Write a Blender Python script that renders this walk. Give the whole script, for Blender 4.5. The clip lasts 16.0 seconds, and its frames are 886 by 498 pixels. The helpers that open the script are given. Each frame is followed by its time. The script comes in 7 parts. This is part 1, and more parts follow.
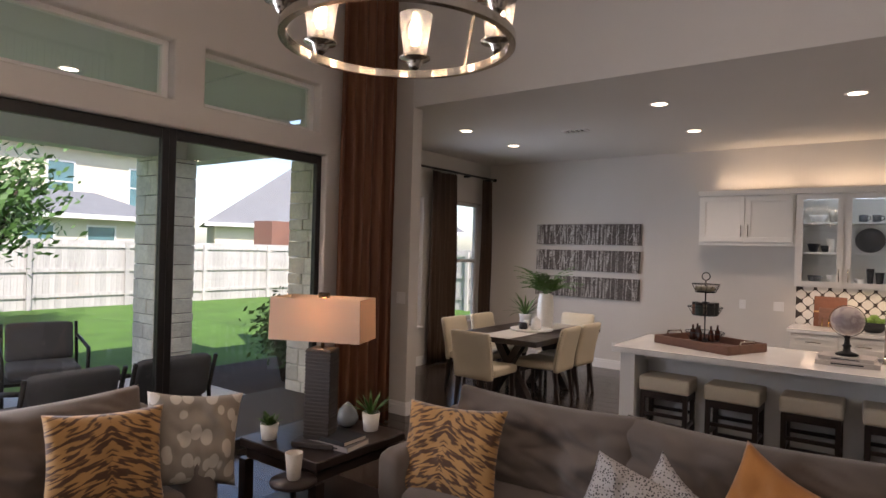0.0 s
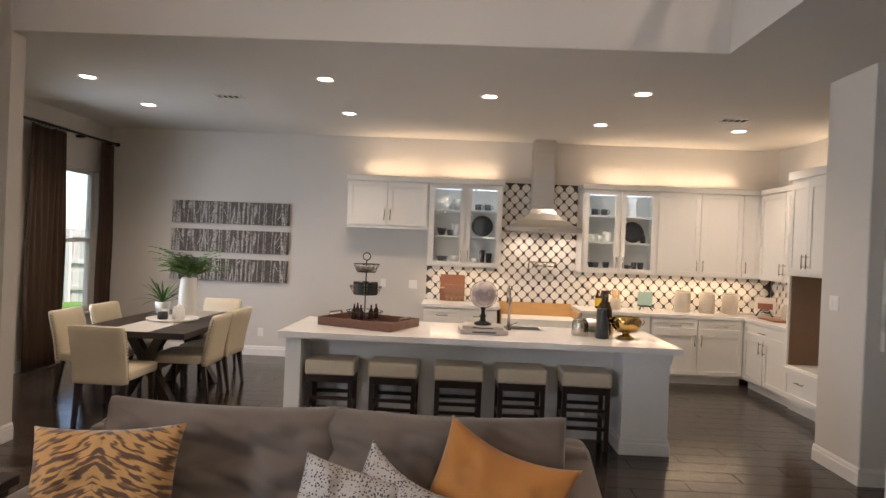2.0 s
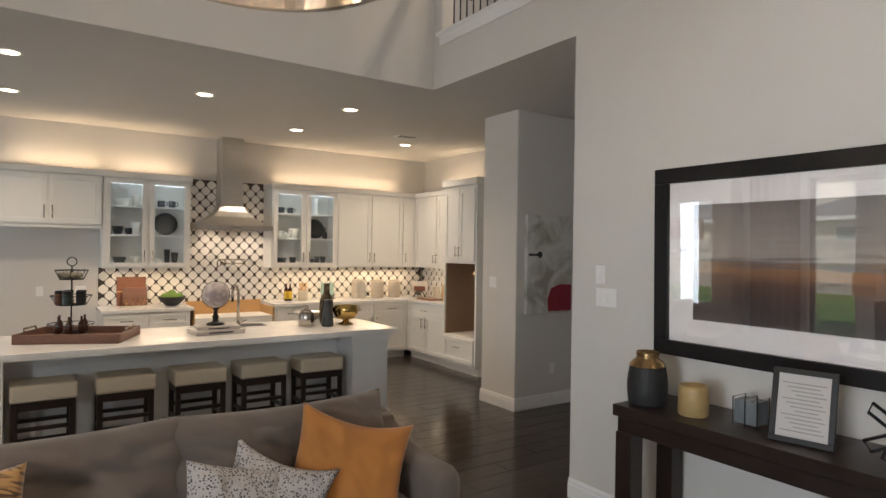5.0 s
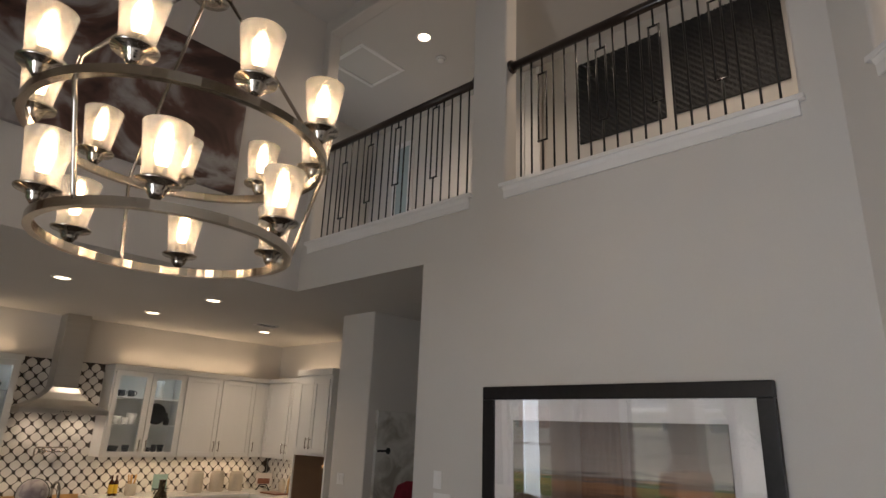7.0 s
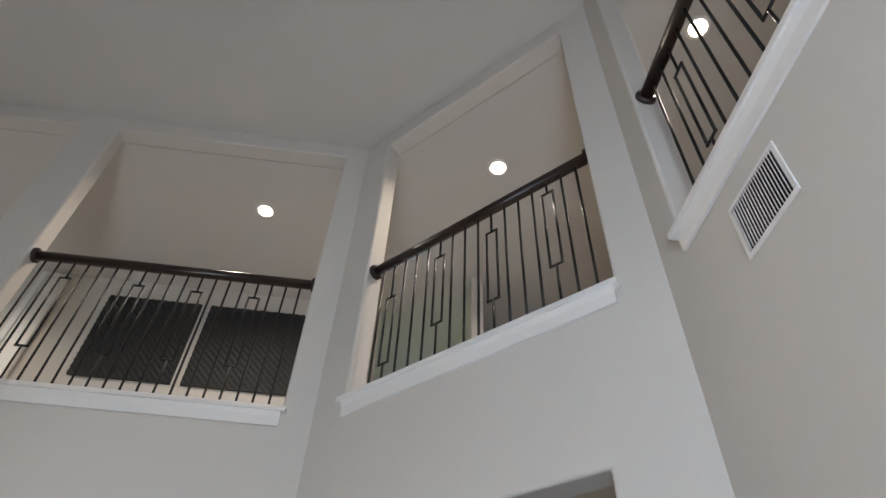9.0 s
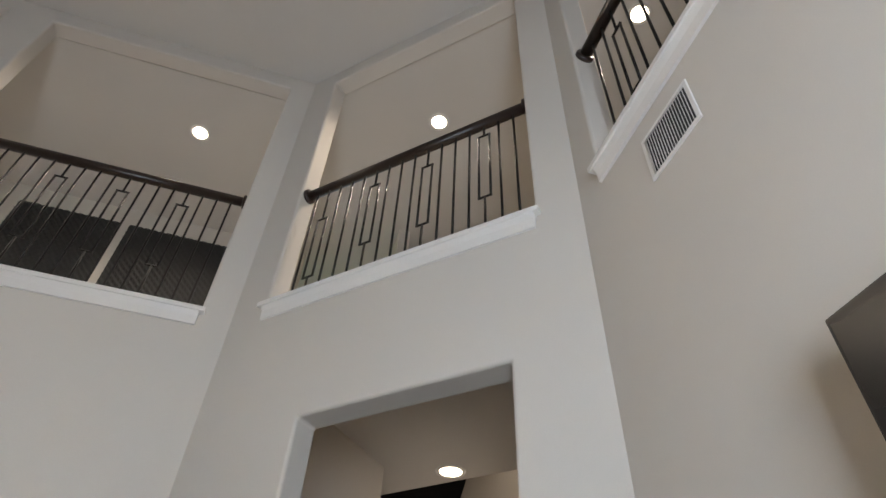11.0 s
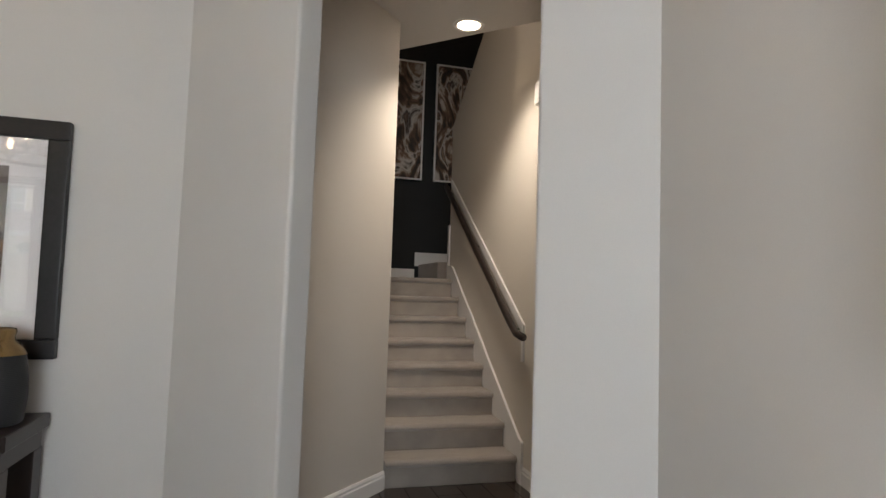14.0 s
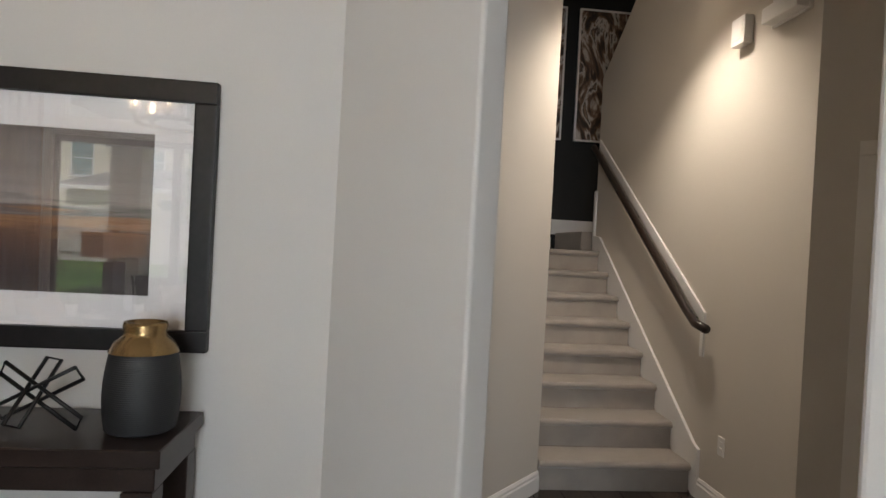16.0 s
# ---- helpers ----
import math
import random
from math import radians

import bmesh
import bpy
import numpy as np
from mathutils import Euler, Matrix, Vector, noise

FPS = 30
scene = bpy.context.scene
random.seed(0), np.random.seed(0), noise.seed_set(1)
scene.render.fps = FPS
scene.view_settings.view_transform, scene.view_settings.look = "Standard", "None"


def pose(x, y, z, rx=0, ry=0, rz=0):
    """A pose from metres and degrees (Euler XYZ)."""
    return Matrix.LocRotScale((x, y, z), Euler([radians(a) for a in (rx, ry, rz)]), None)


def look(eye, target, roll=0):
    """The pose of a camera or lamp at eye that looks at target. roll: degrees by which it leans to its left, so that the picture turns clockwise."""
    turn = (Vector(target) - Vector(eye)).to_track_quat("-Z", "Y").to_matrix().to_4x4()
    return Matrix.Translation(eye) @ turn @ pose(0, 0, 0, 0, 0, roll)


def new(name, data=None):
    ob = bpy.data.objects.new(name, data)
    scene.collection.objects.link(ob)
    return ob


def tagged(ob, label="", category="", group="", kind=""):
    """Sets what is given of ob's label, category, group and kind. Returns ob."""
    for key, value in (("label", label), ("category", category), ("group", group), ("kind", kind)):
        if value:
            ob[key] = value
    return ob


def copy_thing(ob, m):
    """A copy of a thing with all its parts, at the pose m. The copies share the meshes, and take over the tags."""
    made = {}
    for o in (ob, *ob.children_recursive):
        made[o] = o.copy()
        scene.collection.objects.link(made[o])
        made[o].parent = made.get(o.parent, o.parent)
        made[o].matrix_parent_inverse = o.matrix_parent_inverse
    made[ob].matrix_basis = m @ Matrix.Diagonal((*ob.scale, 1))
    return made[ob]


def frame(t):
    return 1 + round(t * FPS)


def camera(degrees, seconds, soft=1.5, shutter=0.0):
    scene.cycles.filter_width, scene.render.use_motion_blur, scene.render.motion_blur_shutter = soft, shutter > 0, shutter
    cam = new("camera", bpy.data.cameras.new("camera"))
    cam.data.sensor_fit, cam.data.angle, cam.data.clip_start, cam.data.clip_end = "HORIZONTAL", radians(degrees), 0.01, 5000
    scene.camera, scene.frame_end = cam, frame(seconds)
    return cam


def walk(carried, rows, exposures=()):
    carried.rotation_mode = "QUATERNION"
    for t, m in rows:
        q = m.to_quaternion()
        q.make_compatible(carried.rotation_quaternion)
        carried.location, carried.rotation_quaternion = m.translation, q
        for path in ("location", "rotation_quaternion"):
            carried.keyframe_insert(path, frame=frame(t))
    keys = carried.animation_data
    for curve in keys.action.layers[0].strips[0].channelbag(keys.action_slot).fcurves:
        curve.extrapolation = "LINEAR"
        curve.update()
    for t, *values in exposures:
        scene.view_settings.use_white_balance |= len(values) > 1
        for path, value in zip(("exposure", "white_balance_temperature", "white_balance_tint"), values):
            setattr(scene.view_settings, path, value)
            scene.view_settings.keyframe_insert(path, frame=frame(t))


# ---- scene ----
cam = camera(72.5, 16.0)
EXPOSURES = [(0, 0.84, 6750, 23), (0.5, 1.08, 6800, 23), (1.0, 1.24, 6950, 23), (1.5, 1.34, 6900, 20), (2.0, 1.34, 6850, 18), (2.5, 1.3, 6900, 13), (4.2, 1.2, 6750, 12), (6.3, 0.92, 7000, 13), (6.5, 0.75, 7000, 14), (6.8, 0.42, 7000, 15), (7.2, 0.3, 7000, 15), (8, 0.68, 6350, 10), (8.7, 0.88, 6200, 10), (11, 0.93, 6550, 10), (13.5, 0.95, 6800, 11), (14.5, 0.88, 6800, 11), (15.5, 0.92, 6800, 11), (16, 1.05, 6800, 11)]
PATH = [
    (0, (1.497, -0.374, 1.713), (0.308, 1.234, 1.714), 1.6),
    (0.5, (1.435, -0.414, 1.693), (0.548, 1.378, 1.689), 1.7),
    (1, (1.307, -0.383, 1.668), (0.703, 1.523, 1.655), 2.1),
    (1.5, (1.181, -0.245, 1.652), (0.859, 1.728, 1.636), 2.1),
    (2, (1.005, -0.104, 1.659), (0.951, 1.895, 1.649), 2.4),
    (2.5, (0.752, -0.106, 1.645), (0.948, 1.885, 1.634), 2.3),
    (3, (0.521, -0.119, 1.643), (0.936, 1.837, 1.635), 2.3),
    (3.5, (0.405, 0.007, 1.613), (1.024, 1.908, 1.609), 2.2),
    (4, (0.256, 0.048, 1.64), (1.074, 1.873, 1.637), 2.3),
    (4.2, (0.17, 0.017, 1.644), (1.072, 1.802, 1.639), 2.2),
    (6.3, (-0.377, -0.726, 1.79), (0.962, 0.753, 1.935), 1.1),
    (6.5, (-0.385, -0.725, 1.807), (0.968, 0.723, 2.08), 1.4),
    (7, (-0.437, -0.742, 1.845), (0.96, 0.565, 2.429), 2.3),
    (7.5, (-0.37, -0.769, 1.807), (1.119, 0.244, 2.676), 4.3),
    (8, (-0.447, -0.719, 1.784), (1.109, -0.201, 2.928), 4.0),
    (8.5, (-0.416, -0.775, 1.815), (1.059, -0.646, 3.16), 3.5),
    (8.7, (-0.394, -0.793, 1.816), (1.044, -0.791, 3.206), 2.9),
    (10.8, (-0.233, -0.804, 1.44), (1.08, -1.148, 2.909), 3.5),
    (11, (-0.239, -0.804, 1.43), (1.14, -1.173, 2.831), 3.1),
    (11.5, (-0.221, -0.817, 1.43), (1.338, -1.245, 2.608), 3.0),
    (12, (-0.214, -0.824, 1.437), (1.516, -1.305, 2.318), 2.6),
    (12.5, (-0.195, -0.821, 1.434), (1.656, -1.339, 1.985), 2.1),
    (13, (-0.185, -0.813, 1.43), (1.704, -1.335, 1.831), 1.9),
    (13.5, (-0.159, -0.812, 1.443), (1.754, -1.337, 1.693), 1.9),
    (14, (-0.154, -0.816, 1.453), (1.771, -1.342, 1.595), 1.9),
    (14.5, (-0.141, -0.819, 1.449), (1.789, -1.34, 1.533), 2.1),
    (15, (-0.036, -0.805, 1.459), (1.9, -1.308, 1.51), 2.2),
    (15.5, (0.171, -0.654, 1.498), (2.125, -1.079, 1.52), 2.3),
    (16, (0.444, -0.568, 1.575), (2.435, -0.759, 1.563), 3.1),
]
walk(cam, [(t, look(eye, target, roll)) for t, eye, target, roll in PATH], EXPOSURES)

# ---- world and light ----
SUN_ELEV, SUN_ROT = 50.0, 118.0
world = bpy.data.worlds.new("world")
scene.world = world
world.use_nodes = True
wn = world.node_tree.nodes
sky = wn.new("ShaderNodeTexSky")
sky.sky_type = "NISHITA"
sky.sun_disc = False
sky.sun_elevation, sky.sun_rotation = radians(SUN_ELEV), radians(SUN_ROT)
world.node_tree.links.new(sky.outputs[0], wn["Background"].inputs[0])
wn["Background"].inputs[1].default_value = 0.15


def lamp(name, kind, m, power, colour, **settings):
    data = bpy.data.lights.new(name, kind)
    data.energy, data.color = power, colour
    if kind == "AREA":
        data.shape = settings.get("shape", "RECTANGLE")
        data.size, data.size_y = settings.get("sx", 1), settings.get("sy", 1)
        data.spread = radians(settings.get("spread", 180))
    elif kind == "SPOT":
        data.spot_size, data.spot_blend, data.shadow_soft_size = radians(settings.get("cone", 120)), 0.8, settings.get("radius", 0.07)
    elif kind == "POINT":
        data.shadow_soft_size = settings.get("radius", 0.05)
    ob = new(name, data)
    ob.matrix_world = m
    return ob


sun_data = bpy.data.lights.new("sun", "SUN")
sun_data.energy, sun_data.angle, sun_data.color = 5.0, radians(0.5), (1.0, 0.95, 0.87)
sun = new("sun", sun_data)
_a, _e = radians(SUN_ROT), radians(SUN_ELEV)
sun.matrix_world = look((0, 0, 20), (-math.sin(_a) * math.cos(_e), -math.cos(_a) * math.cos(_e), 20 - math.sin(_e)))

WARM, SOFT_WARM = (1.0, 0.78, 0.52), (1.0, 0.84, 0.66)
CANS = [(-2.66, 5.66), (-2.67, 6.82), (-0.34, 6.90), (2.60, 7.04), (4.24, 7.12), (-0.30, 5.46), (1.242, 5.89), (2.66, 5.60)]
for cx, cy in CANS:
    lamp("can_lamp", "SPOT", pose(cx, cy, 3.10), 26, SOFT_WARM, cone=135)
UPPER_CANS = [(3.71, 0.61), (3.69, 3.55), (2.86, -1.53), (1.38, -2.75)]
for cx, cy in UPPER_CANS:
    lamp("can_lamp", "SPOT", pose(cx, cy, 6.14), 55, SOFT_WARM, cone=150)
lamp("can_lamp", "SPOT", pose(4.15, -2.15, 3.45), 66, (1.0, 0.90, 0.78), cone=116, radius=0.11)
# patio ceiling lights
for cy in (1.9, -1.2):
    lamp("can_lamp", "SPOT", pose(-4.3, cy, 3.13), 60, SOFT_WARM, cone=150)
# strips over and under the wall cabinets
for x0, x1 in ((-0.34, 0.56), (0.71, 1.51), (2.81, 3.61), (3.71, 4.81)):
    lamp("strip_lamp", "AREA", pose((x0 + x1) / 2, 8.26, 2.60, 180), 1.5 * (x1 - x0), WARM, sx=x1 - x0, sy=0.05)
lamp("strip_lamp", "AREA", pose(5.27, 7.2, 2.60, 180), 1.5, WARM, sx=0.05, sy=1.0)
for x0, x1 in ((0.66, 1.56), (2.76, 3.61), (3.71, 5.01)):
    lamp("strip_lamp", "AREA", pose((x0 + x1) / 2, 8.18, 1.345), 1.5 * (x1 - x0), WARM, sx=x1 - x0, sy=0.05)
lamp("strip_lamp", "AREA", pose(5.21, 7.2, 1.345), 1.4, WARM, sx=0.05, sy=1.0)
# lights inside the glass cabinets
for x0, x1 in ((0.66, 1.55), (2.73, 3.61)):
    lamp("cabinet_lamp", "AREA", pose((x0 + x1) / 2, 8.12, 2.445, -40), 0.6, (0.72, 0.88, 1.0), sx=x1 - x0, sy=0.03)
# lights under the range hood
for x in (1.91, 2.40):
    lamp("hood_lamp", "SPOT", pose(x, 8.14, 1.885, 18), 4, SOFT_WARM, cone=150)
# daylight in the window openings
WX_OPEN = -2.80
lamp("window_light", "AREA", pose(WX_OPEN + 0.06, -0.32, 1.3, 0, -90, -12), 88, (0.78, 0.88, 1.0), sx=2.4, sy=1.3)
lamp("window_light", "AREA", pose(-4.05, 6.05, 1.5, 0, -90, 20), 12, (0.72, 0.86, 1.0), sx=1.8, sy=0.5, spread=118)


# ---- materials ----
def nodes_of(name):
    m = bpy.data.materials.new(name)
    m.use_nodes = True
    return m, m.node_tree.nodes, m.node_tree.links, m.node_tree.nodes["Principled BSDF"]


def surface(name, colour, rough=0.6, metal=0.0, grain=40.0, vary=0.12, bump=0.15, blotch=2.0, stretch=(1, 1, 1), sheen=0.0, coat=0.0, spec=0.5, per_object=0.0, wear=0.0, depth=0.01):
    """Base colour varied at two scales, with fine relief."""
    m, n, l, b = nodes_of(name)
    tc, mp = n.new("ShaderNodeTexCoord"), n.new("ShaderNodeMapping")
    mp.inputs["Scale"].default_value = stretch
    l.new(tc.outputs["Object"], mp.inputs[0])
    fine, broad = n.new("ShaderNodeTexNoise"), n.new("ShaderNodeTexNoise")
    fine.inputs["Scale"].default_value, broad.inputs["Scale"].default_value = grain, blotch
    fine.inputs["Detail"].default_value = 4
    for t in (fine, broad):
        l.new(mp.outputs[0], t.inputs["Vector"])
    mix = n.new("ShaderNodeMath")
    mix.operation = "MULTIPLY_ADD"
    mix.inputs[1].default_value, mix.inputs[2].default_value = 0.5, 0.0
    add = n.new("ShaderNodeMath")
    add.operation = "ADD"
    l.new(fine.outputs[0], add.inputs[0])
    l.new(broad.outputs[0], add.inputs[1])
    l.new(add.outputs[0], mix.inputs[0])
    ramp = n.new("ShaderNodeValToRGB")
    lo = [c * (1 - vary) for c in colour]
    hi = [min(1, c * (1 + vary)) for c in colour]
    ramp.color_ramp.elements[0].position, ramp.color_ramp.elements[1].position = 0.3, 0.7
    ramp.color_ramp.elements[0].color, ramp.color_ramp.elements[1].color = (*lo, 1), (*hi, 1)
    l.new(mix.outputs[0], ramp.inputs[0])
    out = ramp.outputs[0]
    if per_object:
        info, hsv, mr = n.new("ShaderNodeObjectInfo"), n.new("ShaderNodeHueSaturation"), n.new("ShaderNodeMapRange")
        mr.inputs[3].default_value, mr.inputs[4].default_value = 1 - per_object, 1 + per_object
        l.new(info.outputs["Random"], mr.inputs[0])
        l.new(mr.outputs[0], hsv.inputs["Value"])
        l.new(out, hsv.inputs["Color"])
        out = hsv.outputs[0]
    l.new(out, b.inputs["Base Color"])
    rr = n.new("ShaderNodeMapRange")
    rr.inputs[3].default_value, rr.inputs[4].default_value = max(0.02, rough - 0.08 - wear), min(1, rough + 0.08 + wear)
    l.new(broad.outputs[0], rr.inputs[0])
    l.new(rr.outputs[0], b.inputs["Roughness"])
    b.inputs["Metallic"].default_value = metal
    b.inputs["Specular IOR Level"].default_value = spec
    b.inputs["Sheen Weight"].default_value = sheen
    b.inputs["Coat Weight"].default_value = coat
    if bump:
        bp = n.new("ShaderNodeBump")
        bp.inputs["Strength"].default_value, bp.inputs["Distance"].default_value = bump, depth
        l.new(fine.outputs[0], bp.inputs["Height"])
        l.new(bp.outputs[0], b.inputs["Normal"])
    return m


def glow(name, colour, strength):
    m, n, l, b = nodes_of(name)
    b.inputs["Base Color"].default_value = (*colour, 1)
    b.inputs["Emission Color"].default_value = (*colour, 1)
    b.inputs["Emission Strength"].default_value = strength
    return m


def glass(name, tint=(1, 1, 1), rough=0.0, bump=0.0, grain=60):
    m, n, l, b = nodes_of(name)
    b.inputs["Base Color"].default_value = (*tint, 1)
    b.inputs["Roughness"].default_value = rough
    b.inputs["IOR"].default_value = 1.45
    b.inputs["Transmission Weight"].default_value = 1.0
    if bump:
        t, bp = n.new("ShaderNodeTexNoise"), n.new("ShaderNodeBump")
        t.inputs["Scale"].default_value = grain
        bp.inputs["Strength"].default_value = bump
        l.new(t.outputs[0], bp.inputs["Height"])
        l.new(bp.outputs[0], b.inputs["Normal"])
    return m


def streaks(name, stops, scale, stretch, rough=0.6, distortion=2.0, detail=6, bump=0.1, metal=0.0, wave=False, spec=0.5):
    """Colours along a noise stretched into streaks or blotches; stops: (place, colour)."""
    m, n, l, b = nodes_of(name)
    tc, mp = n.new("ShaderNodeTexCoord"), n.new("ShaderNodeMapping")
    mp.inputs["Scale"].default_value = stretch
    l.new(tc.outputs["Object"], mp.inputs[0])
    t = n.new("ShaderNodeTexWave" if wave else "ShaderNodeTexNoise")
    t.inputs["Scale"].default_value = scale
    t.inputs["Detail"].default_value = detail
    t.inputs["Distortion"].default_value = distortion
    l.new(mp.outputs[0], t.inputs["Vector"])
    ramp = n.new("ShaderNodeValToRGB")
    els = ramp.color_ramp.elements
    while len(els) < len(stops):
        els.new(0.5)
    for e, (at, c) in zip(els, stops):
        e.position, e.color = at, (*c, 1)
    l.new(t.outputs["Fac"] if wave else t.outputs[0], ramp.inputs[0])
    l.new(ramp.outputs[0], b.inputs["Base Color"])
    b.inputs["Roughness"].default_value, b.inputs["Metallic"].default_value = rough, metal
    b.inputs["Specular IOR Level"].default_value = spec
    if bump:
        bp = n.new("ShaderNodeBump")
        bp.inputs["Strength"].default_value, bp.inputs["Distance"].default_value = bump, 0.005
        l.new(t.outputs[0], bp.inputs["Height"])
        l.new(bp.outputs[0], b.inputs["Normal"])
    return m


WALL = surface("wall_paint", (0.62, 0.585, 0.545), 0.85, grain=220, vary=0.03, bump=0.12, blotch=1.2, depth=0.002, spec=0.25)
CREAM = surface("hall_paint", (0.62, 0.57, 0.51), 0.85, grain=220, vary=0.03, bump=0.12, blotch=1.2, depth=0.002, spec=0.25)
CEIL = surface("ceiling_paint", (0.60, 0.575, 0.545), 0.92, grain=160, vary=0.03, bump=0.25, blotch=1, depth=0.003, spec=0.2)
TRIM = surface("trim_paint", (0.78, 0.76, 0.74), 0.45, grain=90, vary=0.02, bump=0.04, depth=0.002)
CABINET = surface("cabinet_paint", (0.76, 0.74, 0.70), 0.42, grain=80, vary=0.025, bump=0.04, depth=0.002)
ISLAND = surface("island_paint", (0.77, 0.77, 0.76), 0.5, grain=80, vary=0.03, bump=0.04, depth=0.002)
QUARTZ = surface("quartz", (0.80, 0.79, 0.77), 0.10, grain=14, vary=0.05, bump=0.0, blotch=3)
DARKWALL = surface("dark_wall_paint", (0.012, 0.013, 0.014), 0.75, grain=200, vary=0.1, bump=0.1, depth=0.002)
PLANK = surface("floor_plank", (0.036, 0.027, 0.022), 0.18, grain=26, vary=0.45, bump=0.07, blotch=3, stretch=(1, 9, 1), per_object=0.35, depth=0.003)
GROUT = surface("grout", (0.07, 0.06, 0.055), 0.85, grain=120, vary=0.2)
ESPRESSO = surface("espresso_wood", (0.022, 0.013, 0.010), 0.34, grain=30, vary=0.4, bump=0.05, stretch=(1, 6, 6))
BLACKWOOD = surface("black_frame", (0.009, 0.007, 0.007), 0.45, spec=0.3, grain=40, vary=0.4, bump=0.05)
IRON = surface("black_iron", (0.009, 0.008, 0.008), 0.45, metal=0.3, grain=90, vary=0.2, bump=0.08)
STEEL = surface("brushed_steel", (0.62, 0.60, 0.57), 0.32, metal=1.0, grain=60, vary=0.05, bump=0.0, stretch=(1, 1, 14))
NICKEL = surface("satin_nickel", (0.45, 0.41, 0.36), 0.22, metal=1.0, grain=60, vary=0.05, bump=0.0)
CHROME = surface("polished_nickel", (0.48, 0.43, 0.37), 0.17, metal=1.0, grain=30, vary=0.04, bump=0.0)
BRASS = surface("antique_gold", (0.58, 0.38, 0.13), 0.18, metal=1.0, grain=30, vary=0.2, bump=0.03)
BRONZE = surface("dark_bronze", (0.13, 0.085, 0.05), 0.3, metal=0.9, grain=30, vary=0.3, bump=0.03)
SOFA = surface("grey_upholstery", (0.122, 0.096, 0.080), 0.9, grain=420, vary=0.14, bump=0.25, blotch=6, sheen=0.2, depth=0.003)
LEATHER = surface("cream_leather", (0.60, 0.52, 0.38), 0.45, grain=160, vary=0.06, bump=0.1, blotch=5, depth=0.003)
STOOLSEAT = surface("stool_leather", (0.58, 0.51, 0.40), 0.5, grain=160, vary=0.06, bump=0.1, blotch=5, depth=0.003)
RUST = surface("rust_velvet", (0.40, 0.155, 0.030), 0.8, grain=260, vary=0.15, bump=0.2, blotch=5, sheen=0.2, depth=0.003)
CURTAIN = streaks("curtain_silk", [(0.25, (0.17, 0.065, 0.035)), (0.5, (0.30, 0.13, 0.070)), (0.75, (0.40, 0.19, 0.10))], 5, (4, 4, 0.12), rough=0.5, distortion=0.4, bump=0.05)
CURTAIN2 = streaks("dining_curtain_silk", [(0.3, (0.070, 0.040, 0.024)), (0.7, (0.14, 0.082, 0.050))], 5, (4, 4, 0.12), rough=0.5, distortion=0.4, bump=0.05)
CARPET = surface("stair_carpet", (0.38, 0.33, 0.285), 0.98, grain=500, vary=0.22, bump=0.8, blotch=5, sheen=0.4, depth=0.006)
CONCRETE = surface("patio_concrete", (0.60, 0.59, 0.56), 0.85, grain=60, vary=0.1, bump=0.15)
GRASS = surface("lawn", (0.075, 0.17, 0.022), 0.9, grain=120, vary=0.4, bump=0.7, blotch=1.2, depth=0.03)
MULCH = surface("mulch", (0.05, 0.032, 0.022), 0.95, grain=45, vary=0.6, bump=1.0, depth=0.03)
FENCE = surface("cedar_fence", (0.46, 0.435, 0.41), 0.85, grain=30, vary=0.25, bump=0.2, stretch=(6, 6, 0.6), per_object=0.12)
STUCCO = surface("cream_stucco", (0.68, 0.62, 0.50), 0.9, grain=80, vary=0.05, bump=0.15)
SHINGLE = surface("roof_shingle", (0.17, 0.175, 0.185), 0.9, grain=30, vary=0.25, bump=0.3, stretch=(1, 1, 6))
STONE = surface("limestone", (0.72, 0.68, 0.60), 0.85, grain=25, vary=0.2, bump=0.4, blotch=5, per_object=0.15)
PATIOCEIL = surface("patio_ceiling_paint", (0.60, 0.61, 0.58), 0.8, grain=60, vary=0.05, bump=0.05)
BLACKFRAME = surface("window_frame_bronze", (0.012, 0.011, 0.012), 0.4, grain=80, vary=0.15, bump=0.02)
GLASS = glass("window_glass", (0.91, 0.97, 1.0))
PICTUREGLASS = glass("picture_glass", (0.98, 0.98, 0.98))
PICTUREGLASS.node_tree.nodes["Principled BSDF"].inputs["IOR"].default_value = 1.72
SEEDED = glass("seeded_glass", (1, 0.97, 0.92), 0.08, 0.3, 160)
_n, _l = SEEDED.node_tree.nodes, SEEDED.node_tree.links
_d, _x = _n.new("ShaderNodeBsdfTranslucent"), _n.new("ShaderNodeMixShader")
_d.inputs[0].default_value = (0.94, 0.91, 0.86, 1)
_x.inputs[0].default_value = 0.11
_l.new(_n["Principled BSDF"].outputs[0], _x.inputs[1])
_l.new(_d.outputs[0], _x.inputs[2])
_l.new(_x.outputs[0], _n["Material Output"].inputs["Surface"])
CANGLOW = glow("can_glow", (1.0, 0.80, 0.58), 6)
BULB = glow("bulb_filament", (1.0, 0.76, 0.50), 34)
FOLIAGE = surface("foliage", (0.065, 0.14, 0.030), 0.55, grain=60, vary=0.4, bump=0.1, per_object=0.2)
CERAMIC = surface("white_ceramic", (0.74, 0.72, 0.68), 0.3, grain=60, vary=0.05, bump=0.05)
MATTEBLACK = surface("matte_black_ceramic", (0.018, 0.018, 0.019), 0.6, grain=90, vary=0.2, bump=0.06)
SCREEN = surface("tv_screen", (0.006, 0.006, 0.007), 0.30, grain=10, vary=0.05, bump=0)


